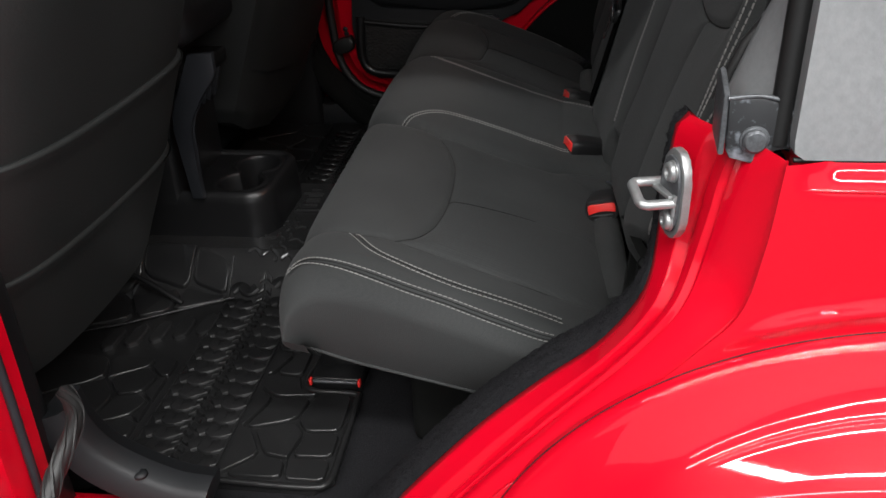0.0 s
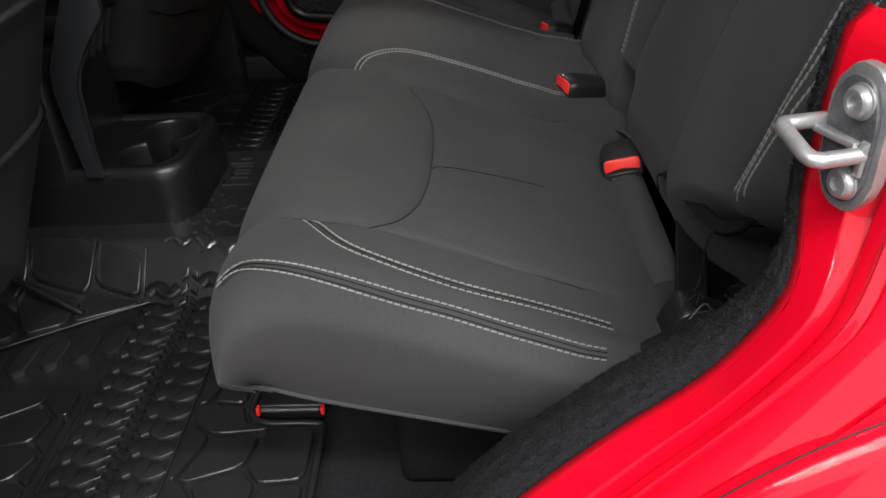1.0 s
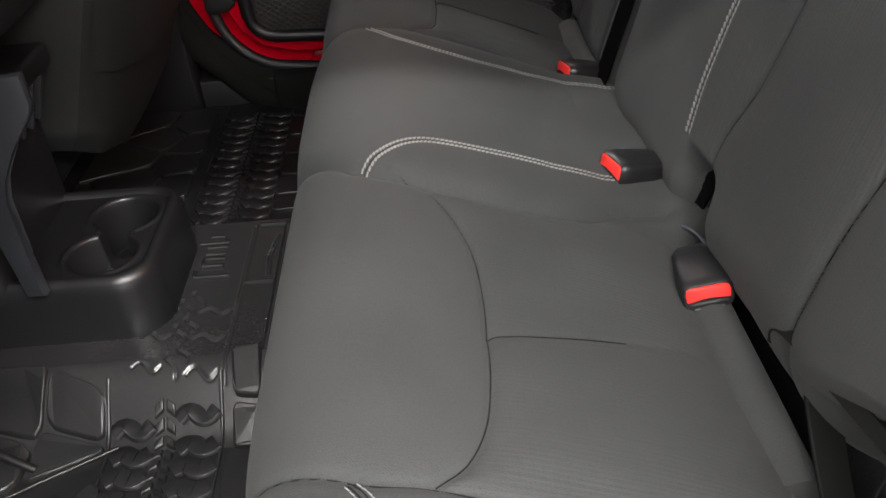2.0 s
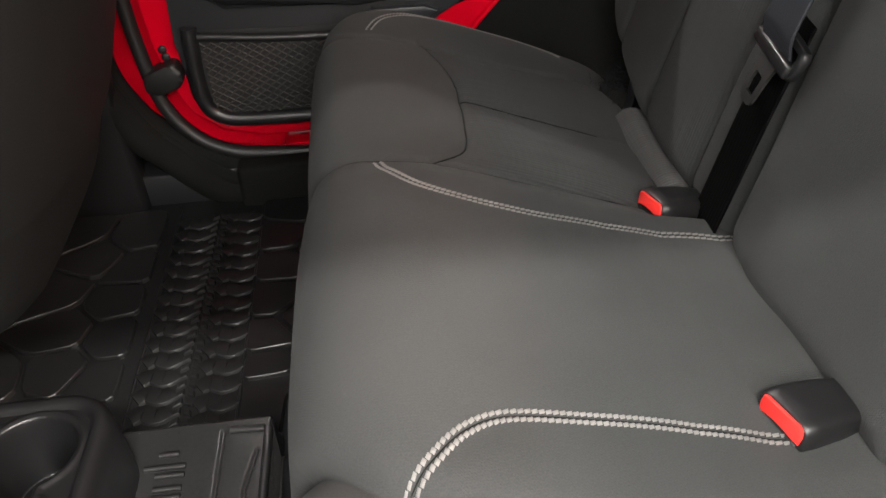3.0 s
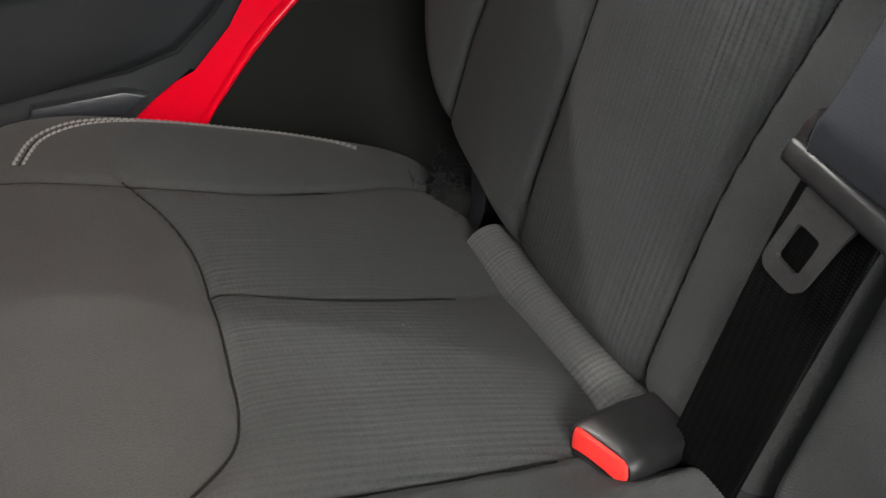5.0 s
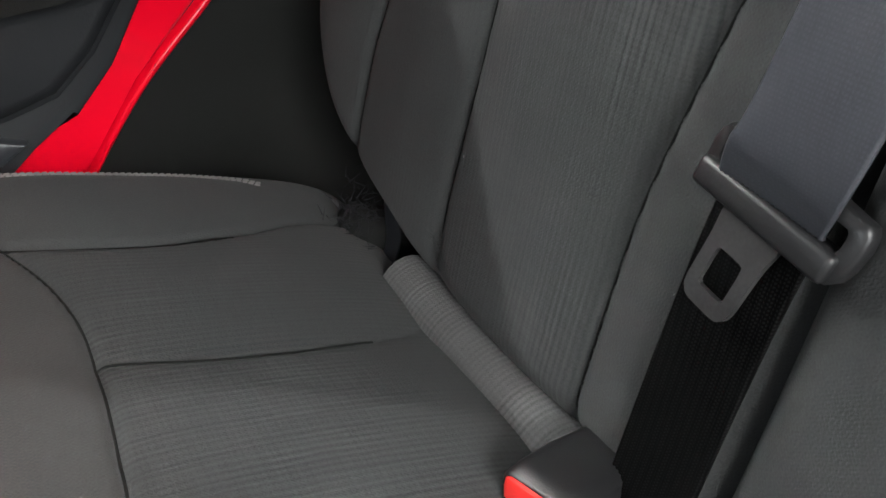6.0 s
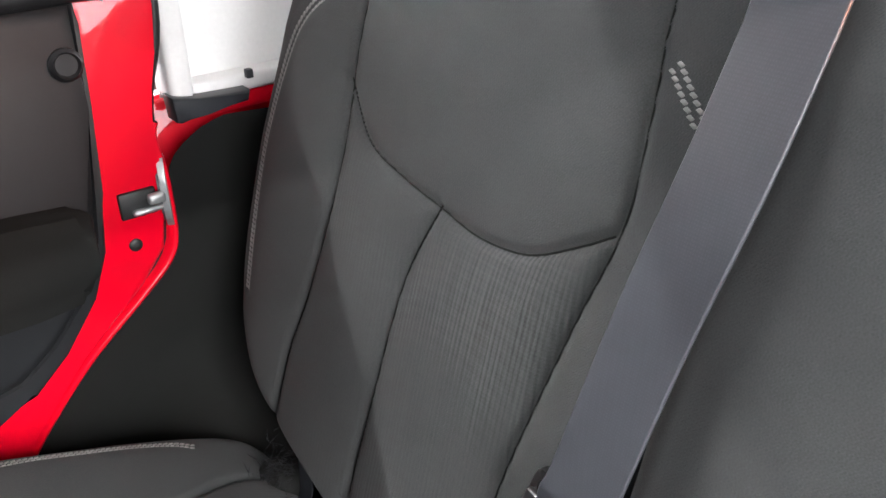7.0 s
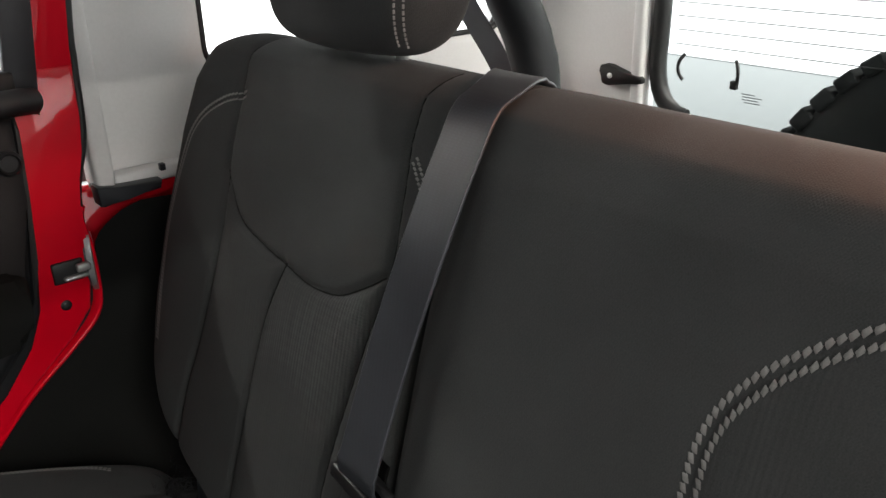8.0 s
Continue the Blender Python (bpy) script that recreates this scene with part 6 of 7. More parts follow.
# ---- hardtop, far side and rear ----
def hardtop_far():
    t = HARDTOP
    # panel round the window: built as a frame of four fields with a rounded opening
    ox0, ox1, oz0, oz1, r = 0.416, 0.955, 0.615, 1.05, 0.035
    hole = []
    for cx, cz, a0 in ((ox1 - r, oz1 - r, 0), (ox0 + r, oz1 - r, 90), (ox0 + r, oz0 + r, 180), (ox1 - r, oz0 + r, 270)):
        for a in np.linspace(a0, a0 + 90, 10):
            hole.append((cx + r * math.cos(radians(a)), cz + r * math.sin(radians(a))))
    hole = np.array(hole)
    c = hole.mean(0)
    d = hole - c
    lim = np.array([(1.06 - c[0]) if q[0] > 0 else (c[0] - 0.240) for q in d]), np.array([(1.15 - c[1]) if q[1] > 0 else (c[1] - 0.500) for q in d])
    k = np.minimum(lim[0] / np.maximum(np.abs(d[:, 0]), 1e-6), lim[1] / np.maximum(np.abs(d[:, 1]), 1e-6))
    outer = c + d * k[:, None]
    corners = [(1.06, 1.15), (0.240, 1.15), (0.240, 0.500), (1.06, 0.500)]
    for q in corners:
        outer[np.argmin(np.hypot(*(outer - q).T))] = q
    rows = []
    for s, y in ((0.0, 1.975), (0.25, 1.974), (0.6, 1.972), (0.86, 1.972), (0.95, 1.974), (0.985, 1.980), (1.0, 1.992)):
        q = outer + (hole - outer) * s
        rows.append(np.stack([q[:, 0], np.full(len(q), y), q[:, 1]], -1))
    sheet("lining", np.array(rows), HARDTOP_IN, t, "pale lining with window opening", closed=True)
    out = np.array([np.stack([q[:, 0], np.full(len(q), 2.004), q[:, 1]], -1) for q in (outer, outer + (hole - outer) * 0.99)])
    sheet("outer_shell", out, HARDTOP_OUT, t, "grey outer shell", closed=True)
    loop = np.stack([hole[:, 0], np.full(len(hole), 1.984), hole[:, 1]], -1)
    sweep("window_seal", np.vstack([loop, loop[:2]]), 0.006, SEAL, t, "black window seal", 8, up=(0, 1, 0))
    z = np.linspace(0.452, 1.135, 40)
    x = np.interp(z, [0.45, 0.50, 0.53, 0.56, 0.60, 0.66, 0.73, 1.12], [0.209, 0.211, 0.216, 0.224, 0.230, 0.234, 0.240, 0.291])
    band = np.array([np.stack([x + e, np.full(40, y), z], -1) for e, y in ((-0.014, 1.962), (-0.013, 1.942), (0.004, 1.939), (0.0085, 1.942), (0.0105, 1.949), (0.011, 1.965))])
    sheet("edge_seal", band, SEAL, t, "black rubber edge seal")
    bm = bmesh.new()
    prism(bm, [tuple(p) for p in hole], 1, 1.988, 1.992)
    pane = part("window_pane", bm, GLASS, t, "clear fixed glass", False)
    pane.visible_shadow = False
    # stepped foot and front return ahead of the window
    block("foot_ledge", (0.262, 1.944, 0.498), (1.05, 1.975, 0.516), HARDTOP_IN, t, "pale foot ledge", 0.005)
    block("front_return", (0.238, 1.935, 0.505), (0.262, 1.98, 1.14), HARDTOP_IN, t, "pale front return", 0.006)
    block("clip", (0.319, 1.938, 0.512), (0.326, 1.946, 0.521), GREY_PLASTIC, t, "small grey clip", 0.001)
    return t


hardtop_far()


def hardtop_rear():
    t = HARDTOP
    for y0, y1 in ((1.752, 1.985), (0.455, 0.688)):
        block("corner_post", (1.045, y0, 0.17), (1.065, y1, 1.15), HARDTOP_IN, t, "pale corner post", 0.006)
        block("post_step", (1.035, y0 + 0.0 if y0 > 1 else y1 - 0.02, 0.45), (1.05, (y0 + 0.02) if y0 > 1 else y1, 1.13), HARDTOP_IN, t, "", 0.005)
    for s in (1, -1):
        y = MID + s * 0.502
        p = curve([(1.062, y - s * 0.045, 0.492), (1.062, y - s * 0.020, 0.500), (1.062, y + s * 0.002, 0.525), (1.062, y + s * 0.012, 0.57), (1.062, y + s * 0.010, 0.66), (1.062, y + s * 0.008, 1.13)], 40)
        sweep("glass_seal", p, 0.014, SEAL, t, "thick black glass seal", 12, up=(1, 0, 0))
    block("lower_gate", (1.062, 0.668, 0.0), (1.085, 1.782, 0.487), HARDTOP_OUT, t, "dark lower gate", 0.006)
    pane = block("rear_glass", (1.072, 0.70, 0.487), (1.076, 1.75, 1.14), DIMMING_GLASS, t, "liftgate glass, tinted to dim the view out", 0.0)
    pane.visible_shadow = False
    block("header", (1.04, 0.46, 1.10), (1.08, 1.98, 1.16), HARDTOP_IN, t, "pale header", 0.006)
    for k in range(12):
        z = 0.604 + k * 0.0205 if k else 0.603
        sweep("defroster_line", [(1.071, 0.72, z), (1.071, 1.22, z), (1.071, 1.715, z)], 0.0008, SEAL, t, "", 6)
    # two black grab loops and a small printed notice on the glass
    for y, flip in ((1.698, 1), (1.604, -1)):
        p = curve([(1.069, y - flip * 0.003, 0.589), (1.065, y + flip * 0.003, 0.579), (1.064, y + flip * 0.005, 0.568), (1.066, y + flip * 0.003, 0.557), (1.069, y - flip * 0.002, 0.549)], 20)
        sweep("grab_loop", p, 0.0028, SEAL, t, "small curved black loop", 8)
    block("loop_foot", (1.063, 1.600, 0.547), (1.072, 1.611, 0.560), SEAL, t, "", 0.002)
    for z, y0, y1 in ((0.5415, 1.572, 1.594), (0.5375, 1.560, 1.592), (0.5335, 1.566, 1.592), (0.5295, 1.562, 1.588)):
        block("notice_bar", (1.0705, y0, z), (1.0712, y1, z + 0.0012), GREY_PLASTIC, t, "grey printed bar", 0.0)
    bm = bmesh.new()
    prism(bm, rounded([(1.765, 0.538), (1.825, 0.527), (1.832, 0.560), (1.815, 0.565), (1.772, 0.553), (1.745, 0.550), (1.745, 0.540)], 0.15, 2), 0, 1.030, 1.042, 0.003)
    sharp(part("hinge_flag", bm, SEAL, t, "black hinge flag"), 40)
    bm = bmesh.new()
    lathe(bm, [(0.0045, 0.0), (0.0045, -0.002), (0.001, -0.002)], (1.030, 1.808, 0.546), 0, 14)
    part("rivet", bm, HARDTOP_IN, t, "pale rivet")
    return t


hardtop_rear()


def spare_wheel():
    t = thing("spare_wheel", "black spare wheel with knobbly tyre on the tailgate", "wheel", at=(1.25, 1.20, 0.28))
    cy, cz = 1.195, 0.262
    bm = bmesh.new()
    lathe(bm, [(0.20, -0.09), (0.30, -0.12), (0.37, -0.125), (0.405, -0.11), (0.412, -0.09), (0.414, 0.0), (0.412, 0.09), (0.405, 0.11), (0.37, 0.125), (0.20, 0.09)], (1.245, cy, cz), 0, 96)
    tyre = sharp(part("tyre", bm, TYRE, t, "black tyre"), 40)
    for k in range(60):
        a = 2 * math.pi * k / 60
        m = Matrix.Translation((1.245, cy, cz)) @ Matrix.Rotation(a, 4, "X")
        for x0, x1, h in ((-0.118, -0.055, 0.0), (-0.045, 0.0, 0.5), (0.01, 0.05, 0.0), (0.058, 0.118, 0.5)):
            mm = m @ Matrix.Rotation(2 * math.pi / 60 * h, 4, "X")
            block("tread_block", (x0, -0.0165, 0.400), (x1, 0.0165, 0.423), TYRE, tyre, "", 0.003, 1, m=mm)
    bm = bmesh.new()
    lathe(bm, [(0.02, -0.05), (0.19, -0.05), (0.205, -0.07), (0.208, 0.07), (0.19, 0.05), (0.02, 0.04)], (1.245, cy, cz), 0, 48)
    sharp(part("rim", bm, PLASTIC, t, "black rim"), 40)
    block("carrier", (1.085, cy - 0.08, cz - 0.08), (1.20, cy + 0.08, cz + 0.08), PLASTIC, t, "black carrier", 0.01)
    return t


spare_wheel()


def roll_bar():
    t = thing("roll_bar", "black padded roll bar with belt strap behind the rear seat", "roll bar", at=(0.8, 1.78, 0.17))
    p = curve([(0.50, 1.80, 1.14), (0.70, 1.80, 0.84), (0.80, 1.793, 0.675), (0.822, 1.785, 0.615), (0.83, 1.78, 0.54), (0.84, 1.78, 0.165)], 60)
    sweep("padded_bar", p, 0.035, TRIM, t, "black padded bar", 20, up=(0, 1, 0))
    p = np.array([(0.74, 1.905, 0.76), (0.78, 1.862, 0.66), (0.80, 1.826, 0.593), (0.82, 1.79, 0.50)])
    sweep("belt_strap", curve(p, 20), 0, WEB, t, "black belt strap", section=[(-0.022, -0.0008), (0.022, -0.0008), (0.022, 0.0008), (-0.022, 0.0008)], up=(1, 0, 0))
    return t


roll_bar()


# small warm lamp under the roof behind the bench
dome = bpy.data.lights.new("dome_lamp", "AREA")
dome.shape, dome.size, dome.size_y, dome.energy, dome.color = "RECTANGLE", 0.12, 0.06, 0.50, (1.0, 0.34, 0.13)
new("dome_lamp", dome).matrix_world = look((0.60, 0.95, 0.93), (0.42, 1.08, 0.67))
dome.spread = radians(120)


# ---- headrest, belts and buckles ----
def headrest():
    t = thing("headrest", "dark charcoal cloth headrest with double stitching", "headrest", at=(0.42, 1.597, 0.70))
    c, hy, hz, hx = np.array((0.405, 1.600, 0.781)), 0.120, 0.088, 0.050
    th = np.linspace(0, 2 * math.pi, 80)
    rows = []
    for s in np.linspace(-1, 1, 60):
        k = abs(s)
        sc = (1 - k ** 5) ** 0.30 if k < 1 else 0.0
        ring = []
        for a in th[:-1]:
            e = 2 / 3.2
            px = hx * np.sign(math.cos(a)) * abs(math.cos(a)) ** e
            pz = hz * np.sign(math.sin(a)) * abs(math.sin(a)) ** e
            ring.append((px * max(sc, 0.02) + 0.012 * k * k, s * hy, pz * (0.80 + 0.20 * sc) * max(sc, 0.02) - 0.004 * (1 - k) ))
        rows.append(ring)
    g = np.array(rows)
    rot = np.array(Matrix.Rotation(radians(12), 3, "Y"))
    g = g @ rot.T + c
    sheet("padding", g, FABRIC, t, "", np.zeros(g.shape[:2]), closed=True)
    for s in (-0.036, 0.036):
        bm = bmesh.new()
        lathe(bm, [(0.006, -0.12), (0.006, 0.02)], (0.415, 1.597 + s * 1.2, 0.755), 2, 14)
        part("post", bm, STEEL, t, "steel post")

    def place(yv):
        y, a = yv[:, 0], yv[:, 1]
        e = 2 / 3.2
        px = -0.0515 * np.sign(np.cos(a)) * np.abs(np.cos(a)) ** e
        pz = 0.0888 * np.sign(np.sin(a)) * np.abs(np.sin(a)) ** e - 0.003
        p = np.stack([px, y - 1.597, pz], -1) @ rot.T + c
        n = np.stack([-np.cos(a), 0 * a, np.sin(a)], -1) @ rot.T
        return p, n
    verts = []
    for yy in (1.456, 1.468):
        aa = np.linspace(-0.85, 1.2, 34)
        line, nn = place(np.stack([np.full(34, yy), aa], -1))
        for k in range(0, 33):
            verts.append((line[k], line[k + 1], nn[k]))
    vs, fs = [], []
    for a, b, n in verts:
        b = a + (b - a) * 0.62
        s = np.cross(n, b - a)
        s = s / (np.linalg.norm(s) + 1e-9) * 0.0011
        q = len(vs)
        vs += [a - s, a + s, b + s, b - s, a - s * .5 + n * .0012, a + s * .5 + n * .0012, b + s * .5 + n * .0012, b - s * .5 + n * .0012]
        fs += [(q + 4, q + 5, q + 6, q + 7), (q, q + 1, q + 5, q + 4), (q + 1, q + 2, q + 6, q + 5), (q + 2, q + 3, q + 7, q + 6), (q + 3, q, q + 4, q + 7)]
    flat_mesh("stitching", vs, fs, THREAD, t, "pale double stitching", False)
    return t


headrest()


def seat_belt():
    t = thing("seat_belt", "black woven seat belt with steel tongue over the seat back", "seat belt", at=(0.3, 1.43, 0.2))

    def at(y, v, w):
        p = V_FOOT + v * V_UP + w * V_OUT
        return (p[0], y, p[2])
    def on(v, more):
        return float(np.interp(v, BELLY_V, BELLY_W)) + 0.008 + more
    line = curve([at(1.465, 0.480, -0.112), at(1.452, 0.528, -0.105), at(1.428, 0.5345, -0.060), at(1.402, 0.530, -0.024), at(1.387, 0.518, 0.004), at(1.379, 0.500, 0.029), at(1.374, 0.47, on(0.47, 0.013)), at(1.373, 0.41, on(0.41, 0.019)), at(1.383, 0.32, on(0.32, 0.023)), at(1.393, 0.22, on(0.22, 0.026)), at(1.402, 0.192, on(0.192, 0.018)), at(1.405, 0.180, on(0.18, 0.008))], 110)
    strap("upper_webbing", line, 0.0235, 0.0009, WEB, t, "grey woven webbing with its sheen in the colour")
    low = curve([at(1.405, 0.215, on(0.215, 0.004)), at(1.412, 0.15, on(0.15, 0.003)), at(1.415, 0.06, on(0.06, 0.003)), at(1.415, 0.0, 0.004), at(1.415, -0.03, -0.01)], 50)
    strap("lower_webbing", low, 0.0235, 0.0009, WEB_SHADED_BLACK, t, "black woven webbing, darkened for its shade")
    # tongue: a plastic-covered bar with a steel blade, tilted with the belt
    cy, cv = 1.402, 0.189
    base = Vector(at(cy, cv, on(cv, 0.012)))
    ax_u, ax_v, ax_w = Vector((0, -1, 0)), Vector(V_UP), Vector(V_OUT)
    turn = Matrix((ax_u, ax_v, ax_w)).transposed().to_4x4()
    m = Matrix.Translation(base) @ turn @ Matrix.Rotation(radians(-8), 4, "Z")
    # frame with a slot for the webbing
    ring = rounded([(-0.035, -0.010), (-0.031, -0.015), (0.030, -0.015), (0.036, -0.009), (0.037, 0.008), (0.033, 0.014), (-0.031, 0.014), (-0.036, 0.008)], 0.25, 1)
    slot = rounded([(-0.029, -0.001), (-0.027, -0.002), (0.027, -0.002), (0.029, -0.001), (0.029, 0.006), (0.027, 0.008), (-0.027, 0.008), (-0.029, 0.006)], 0.25, 1)
    bm = bmesh.new()
    lay = []
    for z, ins in ((-0.004, 0.0), (0.0015, 0.0), (0.003, 0.0015)):
        lay.append(([bm.verts.new((x * (1 - ins * 25), y * (1 - ins * 25), z)) for x, y in ring], [bm.verts.new((x * (1 + ins * 12), y * (1 + ins * 12), z)) for x, y in slot]))
    n = 16
    for (o0, s0), (o1, s1) in zip(lay, lay[1:]):
        for k in range(n):
            bm.faces.new((o0[k], o0[(k + 1) % n], o1[(k + 1) % n], o1[k]))
            bm.faces.new((s0[(k + 1) % n], s0[k], s1[k], s1[(k + 1) % n]))
    for o, s in (lay[0], lay[-1]):
        for k in range(n):
            bm.faces.new((o[k], o[(k + 1) % n], s[(k + 1) % n], s[k]))
    bmesh.ops.transform(bm, matrix=m, verts=bm.verts[:])
    sharp(part("tongue_frame", bm, PLASTIC, t, "black tongue frame"), 50)
    bm = bmesh.new()
    box(bm, (-0.034, -0.0135, -0.004), (0.032, -0.0015, 0.0070), 0.0026, 3)
    bmesh.ops.transform(bm, matrix=m, verts=bm.verts[:])
    sharp(part("tongue_cover", bm, PLASTIC, t, "black plastic bar"), 60)
    n = 8
    # steel blade with a square window
    o = rounded([(-0.018, -0.013), (0.012, -0.013), (0.0095, -0.026), (0.0085, -0.055), (-0.0165, -0.055), (-0.0165, -0.026)], 0.16, 3)
    s = rounded([(-0.0105, -0.029), (0.0025, -0.029), (0.003, -0.035), (0.003, -0.047), (-0.011, -0.047), (-0.011, -0.035)], 0.12, 3)
    n = len(o)
    bm = bmesh.new()
    lay = [([bm.verts.new((x, y, z)) for x, y in o], [bm.verts.new((x, y, z)) for x, y in s]) for z in (-0.0012, 0.0014)]
    (o0, s0), (o1, s1) = lay
    for k in range(n):
        bm.faces.new((o0[k], o0[(k + 1) % n], o1[(k + 1) % n], o1[k]))
        bm.faces.new((s0[(k + 1) % n], s0[k], s1[k], s1[(k + 1) % n]))
        bm.faces.new((o0[k], o0[(k + 1) % n], s0[(k + 1) % n], s0[k]))
        bm.faces.new((o1[k], o1[(k + 1) % n], s1[(k + 1) % n], s1[k]))
    bmesh.ops.transform(bm, matrix=m, verts=bm.verts[:])
    sharp(part("tongue_blade", bm, TONGUE_STEEL, t, "bare steel blade with square window"), 30)
    return t


seat_belt()


def buckle(face, yaw, pitch, roll, label, stalk):
    """A belt buckle: its red button end at face, the body running back along yaw (degrees from +x) and pitch."""
    t = thing("belt_buckle", label, "belt buckle", "rear belt buckles", at=tuple(face))
    m = Matrix.Translation(face) @ Matrix.Rotation(radians(yaw), 4, "Z") @ Matrix.Rotation(radians(-pitch), 4, "Y") @ Matrix.Rotation(radians(roll), 4, "X")
    rings = []
    for x, w, h in ((0.0, 0.0205, 0.0120), (0.0015, 0.0218, 0.0135), (0.012, 0.0228, 0.0145), (0.035, 0.0222, 0.0140), (0.058, 0.0200, 0.0115), (0.074, 0.0170, 0.0090), (0.082, 0.0120, 0.0060)):
        ring = []
        for a in np.linspace(0, 2 * math.pi, 40, endpoint=False):
            e = 2 / 4.0
            ring.append((x, w * np.sign(math.cos(a)) * abs(math.cos(a)) ** e, h * np.sign(math.sin(a)) * abs(math.sin(a)) ** e))
        rings.append(ring)
    g = np.array(rings)
    g = np.array([[m @ Vector(p) for p in ring] for ring in g])
    sheet("body", g, PLASTIC, t, "black plastic housing", closed=True)
    n = g.shape[1]
    flat_mesh("end_cap", g[0], [tuple(range(n))], SEAL, t, "", False)
    # red push button: a curved block in the upper part of the end
    bm = bmesh.new()
    arc = [(0.0185 * u, -0.0035 + 0.0045 * (1 - u * u)) for u in np.linspace(-1, 1, 13)]
    rim = [(0.0192, 0.004), (0.0180, 0.0092), (0.0150, 0.0108), (-0.0150, 0.0108), (-0.0180, 0.0092), (-0.0192, 0.004)]
    prism(bm, arc + rim, 0, -0.0040, 0.004, 0.0012)
    for v in bm.verts:
        v.co.x += 0.0024 * (v.co.y / 0.018) ** 2
    bmesh.ops.transform(bm, matrix=m, verts=bm.verts[:])
    sharp(part("release_button", bm, RED_BUTTON, t, "glossy red release button"), 40)
    bm = bmesh.new()
    box(bm, (-0.0010, -0.0165, -0.0095), (0.002, 0.0165, -0.0045), 0.001, 1)
    bmesh.ops.transform(bm, matrix=m, verts=bm.verts[:])
    sharp(part("tongue_slot", bm, SEAL, t, "dark tongue slot"), 50)
    bm = bmesh.new()
    box(bm, (-0.0022, -0.0130, -0.0106), (0.000, 0.0130, -0.0098), 0.0003, 1)
    bmesh.ops.transform(bm, matrix=m, verts=bm.verts[:])
    sharp(part("slot_lip", bm, BRACKET, t, "thin metal lip"), 50)
    end = m @ Vector((0.076, 0, 0))
    sweep("stalk", curve([end, Vector(end) + (Vector(stalk) - end) * 0.5 + Vector((0, 0, 0.004)), Vector(stalk)], 16), 0, WEB, t, "black webbing stalk", section=[(-0.019, -0.0015), (0.019, -0.0015), (0.019, 0.0015), (-0.019, 0.0015)], up=(-0.5, 0, 1))
    return t


buckle(Vector((0.161, 1.4405, 0.2205)), 12, -11, -6, "black seat belt buckle with red button on the far cushion", (0.262, 1.475, 0.190))
buckle(Vector((0.162, 1.1615, 0.2330)), 17, -10, 0, "black seat belt buckle with red button on the middle cushion", (0.262, 1.19, 0.190))
buckle(Vector((0.2075, 0.9720, 0.2115)), 84, -8, -12, "black seat belt buckle with red button tilted towards the door", (0.240, 1.085, 0.185))


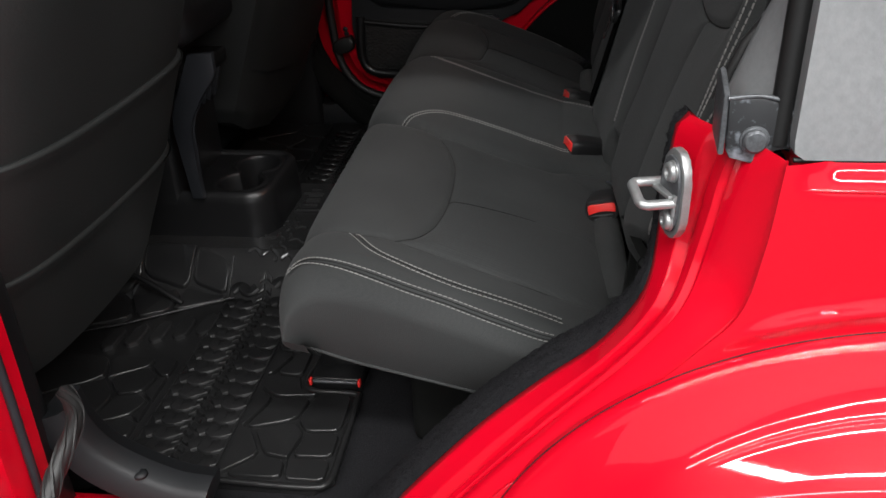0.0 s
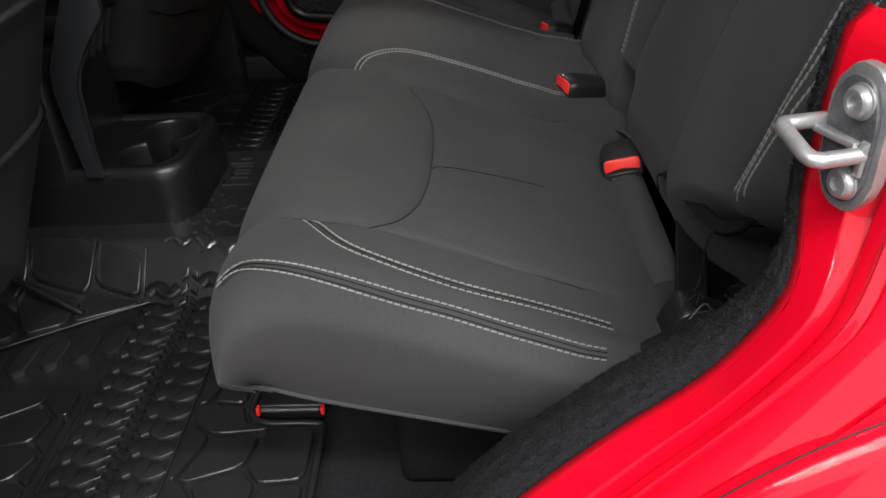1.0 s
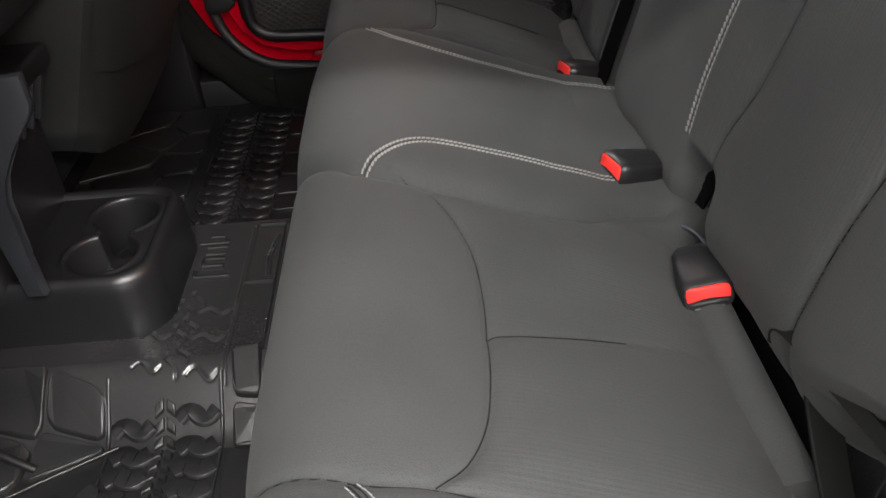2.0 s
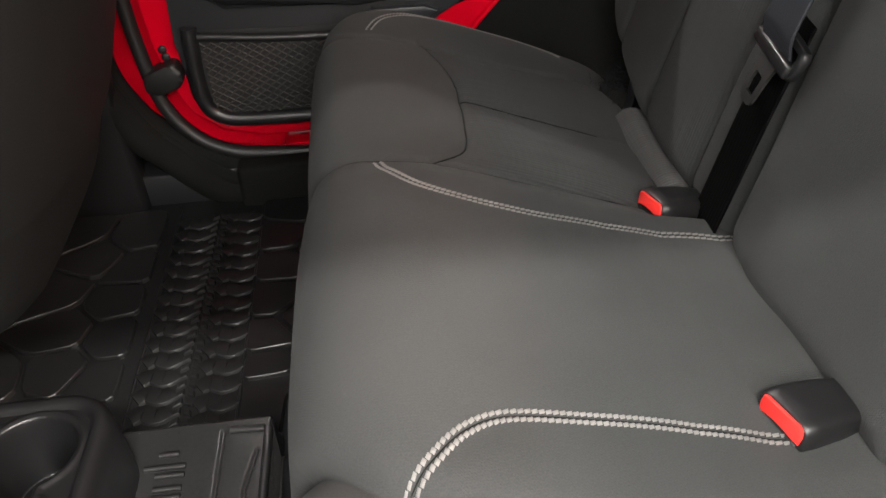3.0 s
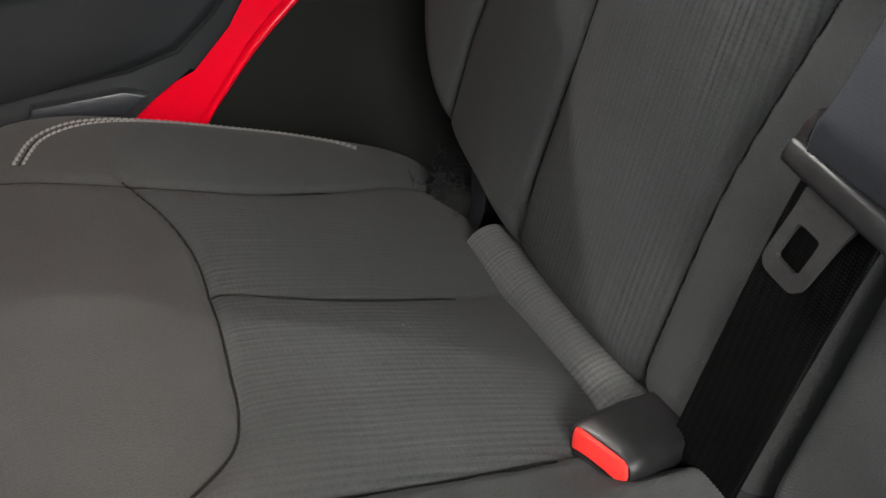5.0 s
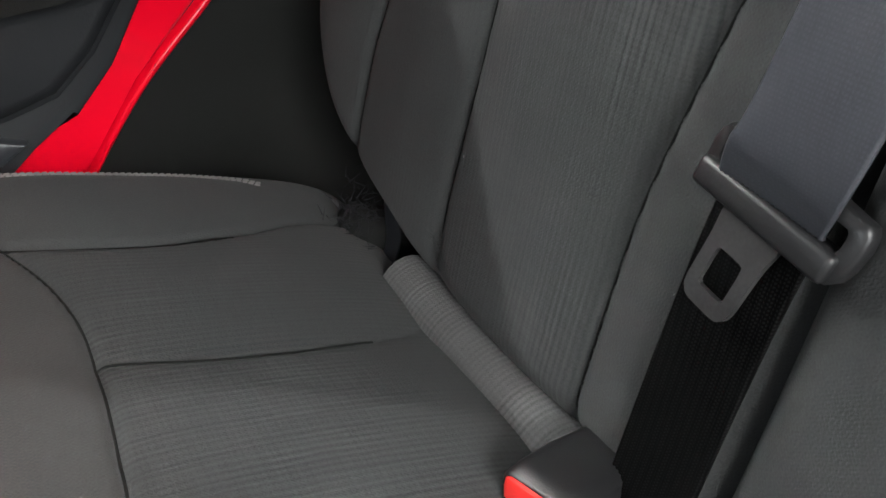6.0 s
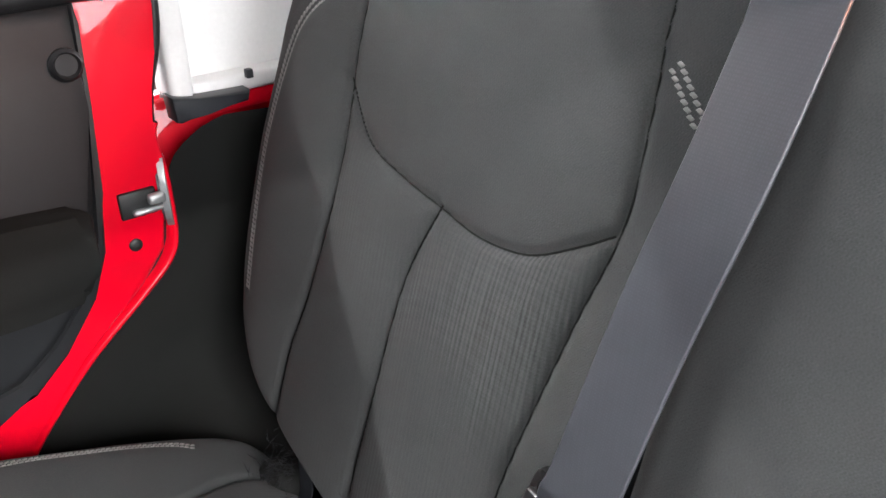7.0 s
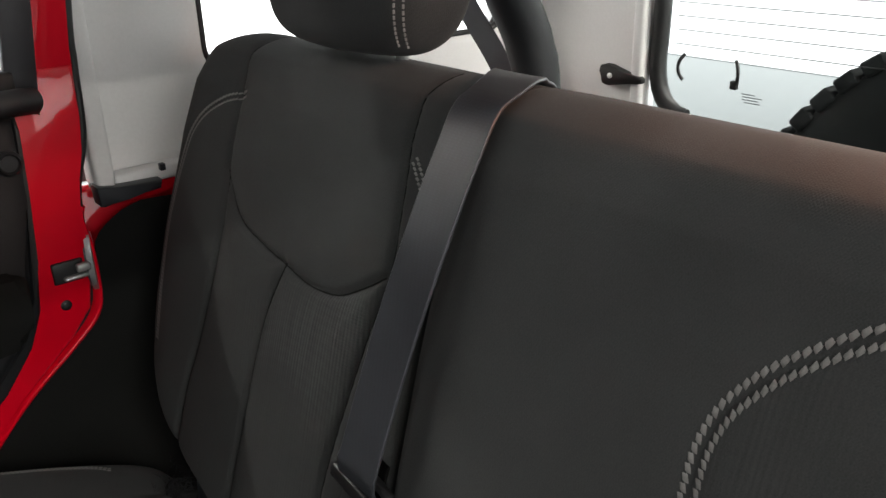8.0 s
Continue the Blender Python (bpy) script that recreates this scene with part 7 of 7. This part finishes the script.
# ---- hinge clutter between cushions and seat backs ----
def recliner(y, s):
    far = y > 1.5
    t = thing("recliner_mechanism", "black seat recliner cover with strap and loose fibres", "seat recliner", "seat recliners", at=(0.23, y, 0.16))
    block("hinge_cover", (0.190, y - 0.022, 0.105), (0.272, y + 0.022, 0.190 if far else 0.212), DARK_MATTE if far else PLASTIC, t, "black plastic cover", 0.012, 3, m=Matrix.Translation((0.23, y, 0.17)) @ Matrix.Rotation(radians(25), 4, "Y") @ Matrix.Translation((-0.23, -y, -0.17)))
    if far:
        sweep("strap", curve([(0.200, 1.700, 0.168), (0.219, 1.712, 0.186), (0.227, 1.724, 0.212), (0.240, 1.742, 0.250)], 24), 0, GREY_PLASTIC, t, "grey strap", section=[(-0.010, -0.001), (0.0, 0.001), (0.010, -0.001), (0.010, -0.0025), (-0.010, -0.0025)], up=(-1, 0, 0.4))
    else:
        sweep("strap", curve([(0.195, y + s * 0.03, 0.180), (0.215, y + s * 0.04, 0.200), (0.235, y + s * 0.045, 0.225)], 16), 0, WEB, t, "", section=[(-0.016, -0.001), (0.016, -0.001), (0.016, 0.001), (-0.016, 0.001)], up=(-1, 0, 0.4))
        # bare latch bits by the foot of the seat back
        block("latch_plate", (0.215, y - 0.033, 0.205), (0.245, y - 0.030, 0.232), SEAL, t, "black latch plate", 0.001)
        sweep("wire_hook", curve([(0.207, y + s * 0.035, 0.220), (0.213, y + s * 0.037, 0.234), (0.222, y + s * 0.031, 0.238), (0.230, y + s * 0.030, 0.228)], 16), 0.0009, BRACKET, t, "thin steel wire hook", 8)
    rnd = random.Random(int(y * 1000))
    bm = bmesh.new()
    for k in range(190 if far else 90):
        p = Vector((0.225 + rnd.uniform(-0.02, 0.03), y + s * 0.045 + rnd.uniform(-0.025, 0.025), 0.215 + rnd.uniform(-0.02, 0.035)))
        if far:
            p = Vector((0.206 + rnd.gauss(0, 0.010), 1.738 + rnd.gauss(0, 0.009), 0.200 + rnd.gauss(0, 0.012)))
        d = Vector((rnd.uniform(-1, 1), rnd.uniform(-1, 1), rnd.uniform(-0.2, 1))).normalized() * rnd.uniform(0.006, 0.016)
        q = d.cross(Vector((0.3, 0.9, 0.1))).normalized() * 0.0006
        bm.faces.new([bm.verts.new(v) for v in (p - q, p + q, p + d)])
    tagged(part("fibre_tuft", bm, CARPET, t, "", False), kind="stuff")
    return t


recliner(1.745, 1)
recliner(0.715, -1)
webbing = strap("lap_strap", curve([(0.268, 1.112, 0.285), (0.250, 1.120, 0.250), (0.239, 1.127, 0.212), (0.228, 1.132, 0.165)], 30), 0.019, 0.0012, WEB_SHADED_BLACK, None, "", across=(-0.35, 1, 0))
tagged(webbing, "black woven lap strap rising between cushion and seat back", "strap")
fold = strap("strap_fold", curve([(0.206, 1.128, 0.165), (0.222, 1.108, 0.188), (0.236, 1.080, 0.196), (0.246, 1.055, 0.185)], 30), 0.013, 0.0012, WEB, None, "", across=(0.6, 0.3, -0.7))
tagged(fold, "folded grey woven strap end behind the buckle", "strap")
# stiff felt edge at the foot of the wide seat back, and the pull strap behind the cushion
flap = strap("trim_flap", curve([(0.234, 0.898, 0.226), (0.231, 0.890, 0.246), (0.232, 0.862, 0.256), (0.236, 0.80, 0.264), (0.242, 0.738, 0.273), (0.250, 0.700, 0.298), (0.258, 0.670, 0.345)], 50), 0.0055, 0.0022, DARK_MATTE, None, "", across=(-0.6, -0.3, -0.7))
tug = strap("pull_strap", curve([(0.222, 0.690, 0.172), (0.232, 0.745, 0.182), (0.242, 0.800, 0.196), (0.252, 0.850, 0.218), (0.262, 0.885, 0.245)], 30), 0.017, 0.0012, DARK_MATTE, None, "", across=(0.75, -0.25, -0.6))
tagged(tug, "black cloth pull strap behind the rear cushion", "strap")
tagged(flap, "stiff dark felt flap at the foot of the seat back", "trim flap")
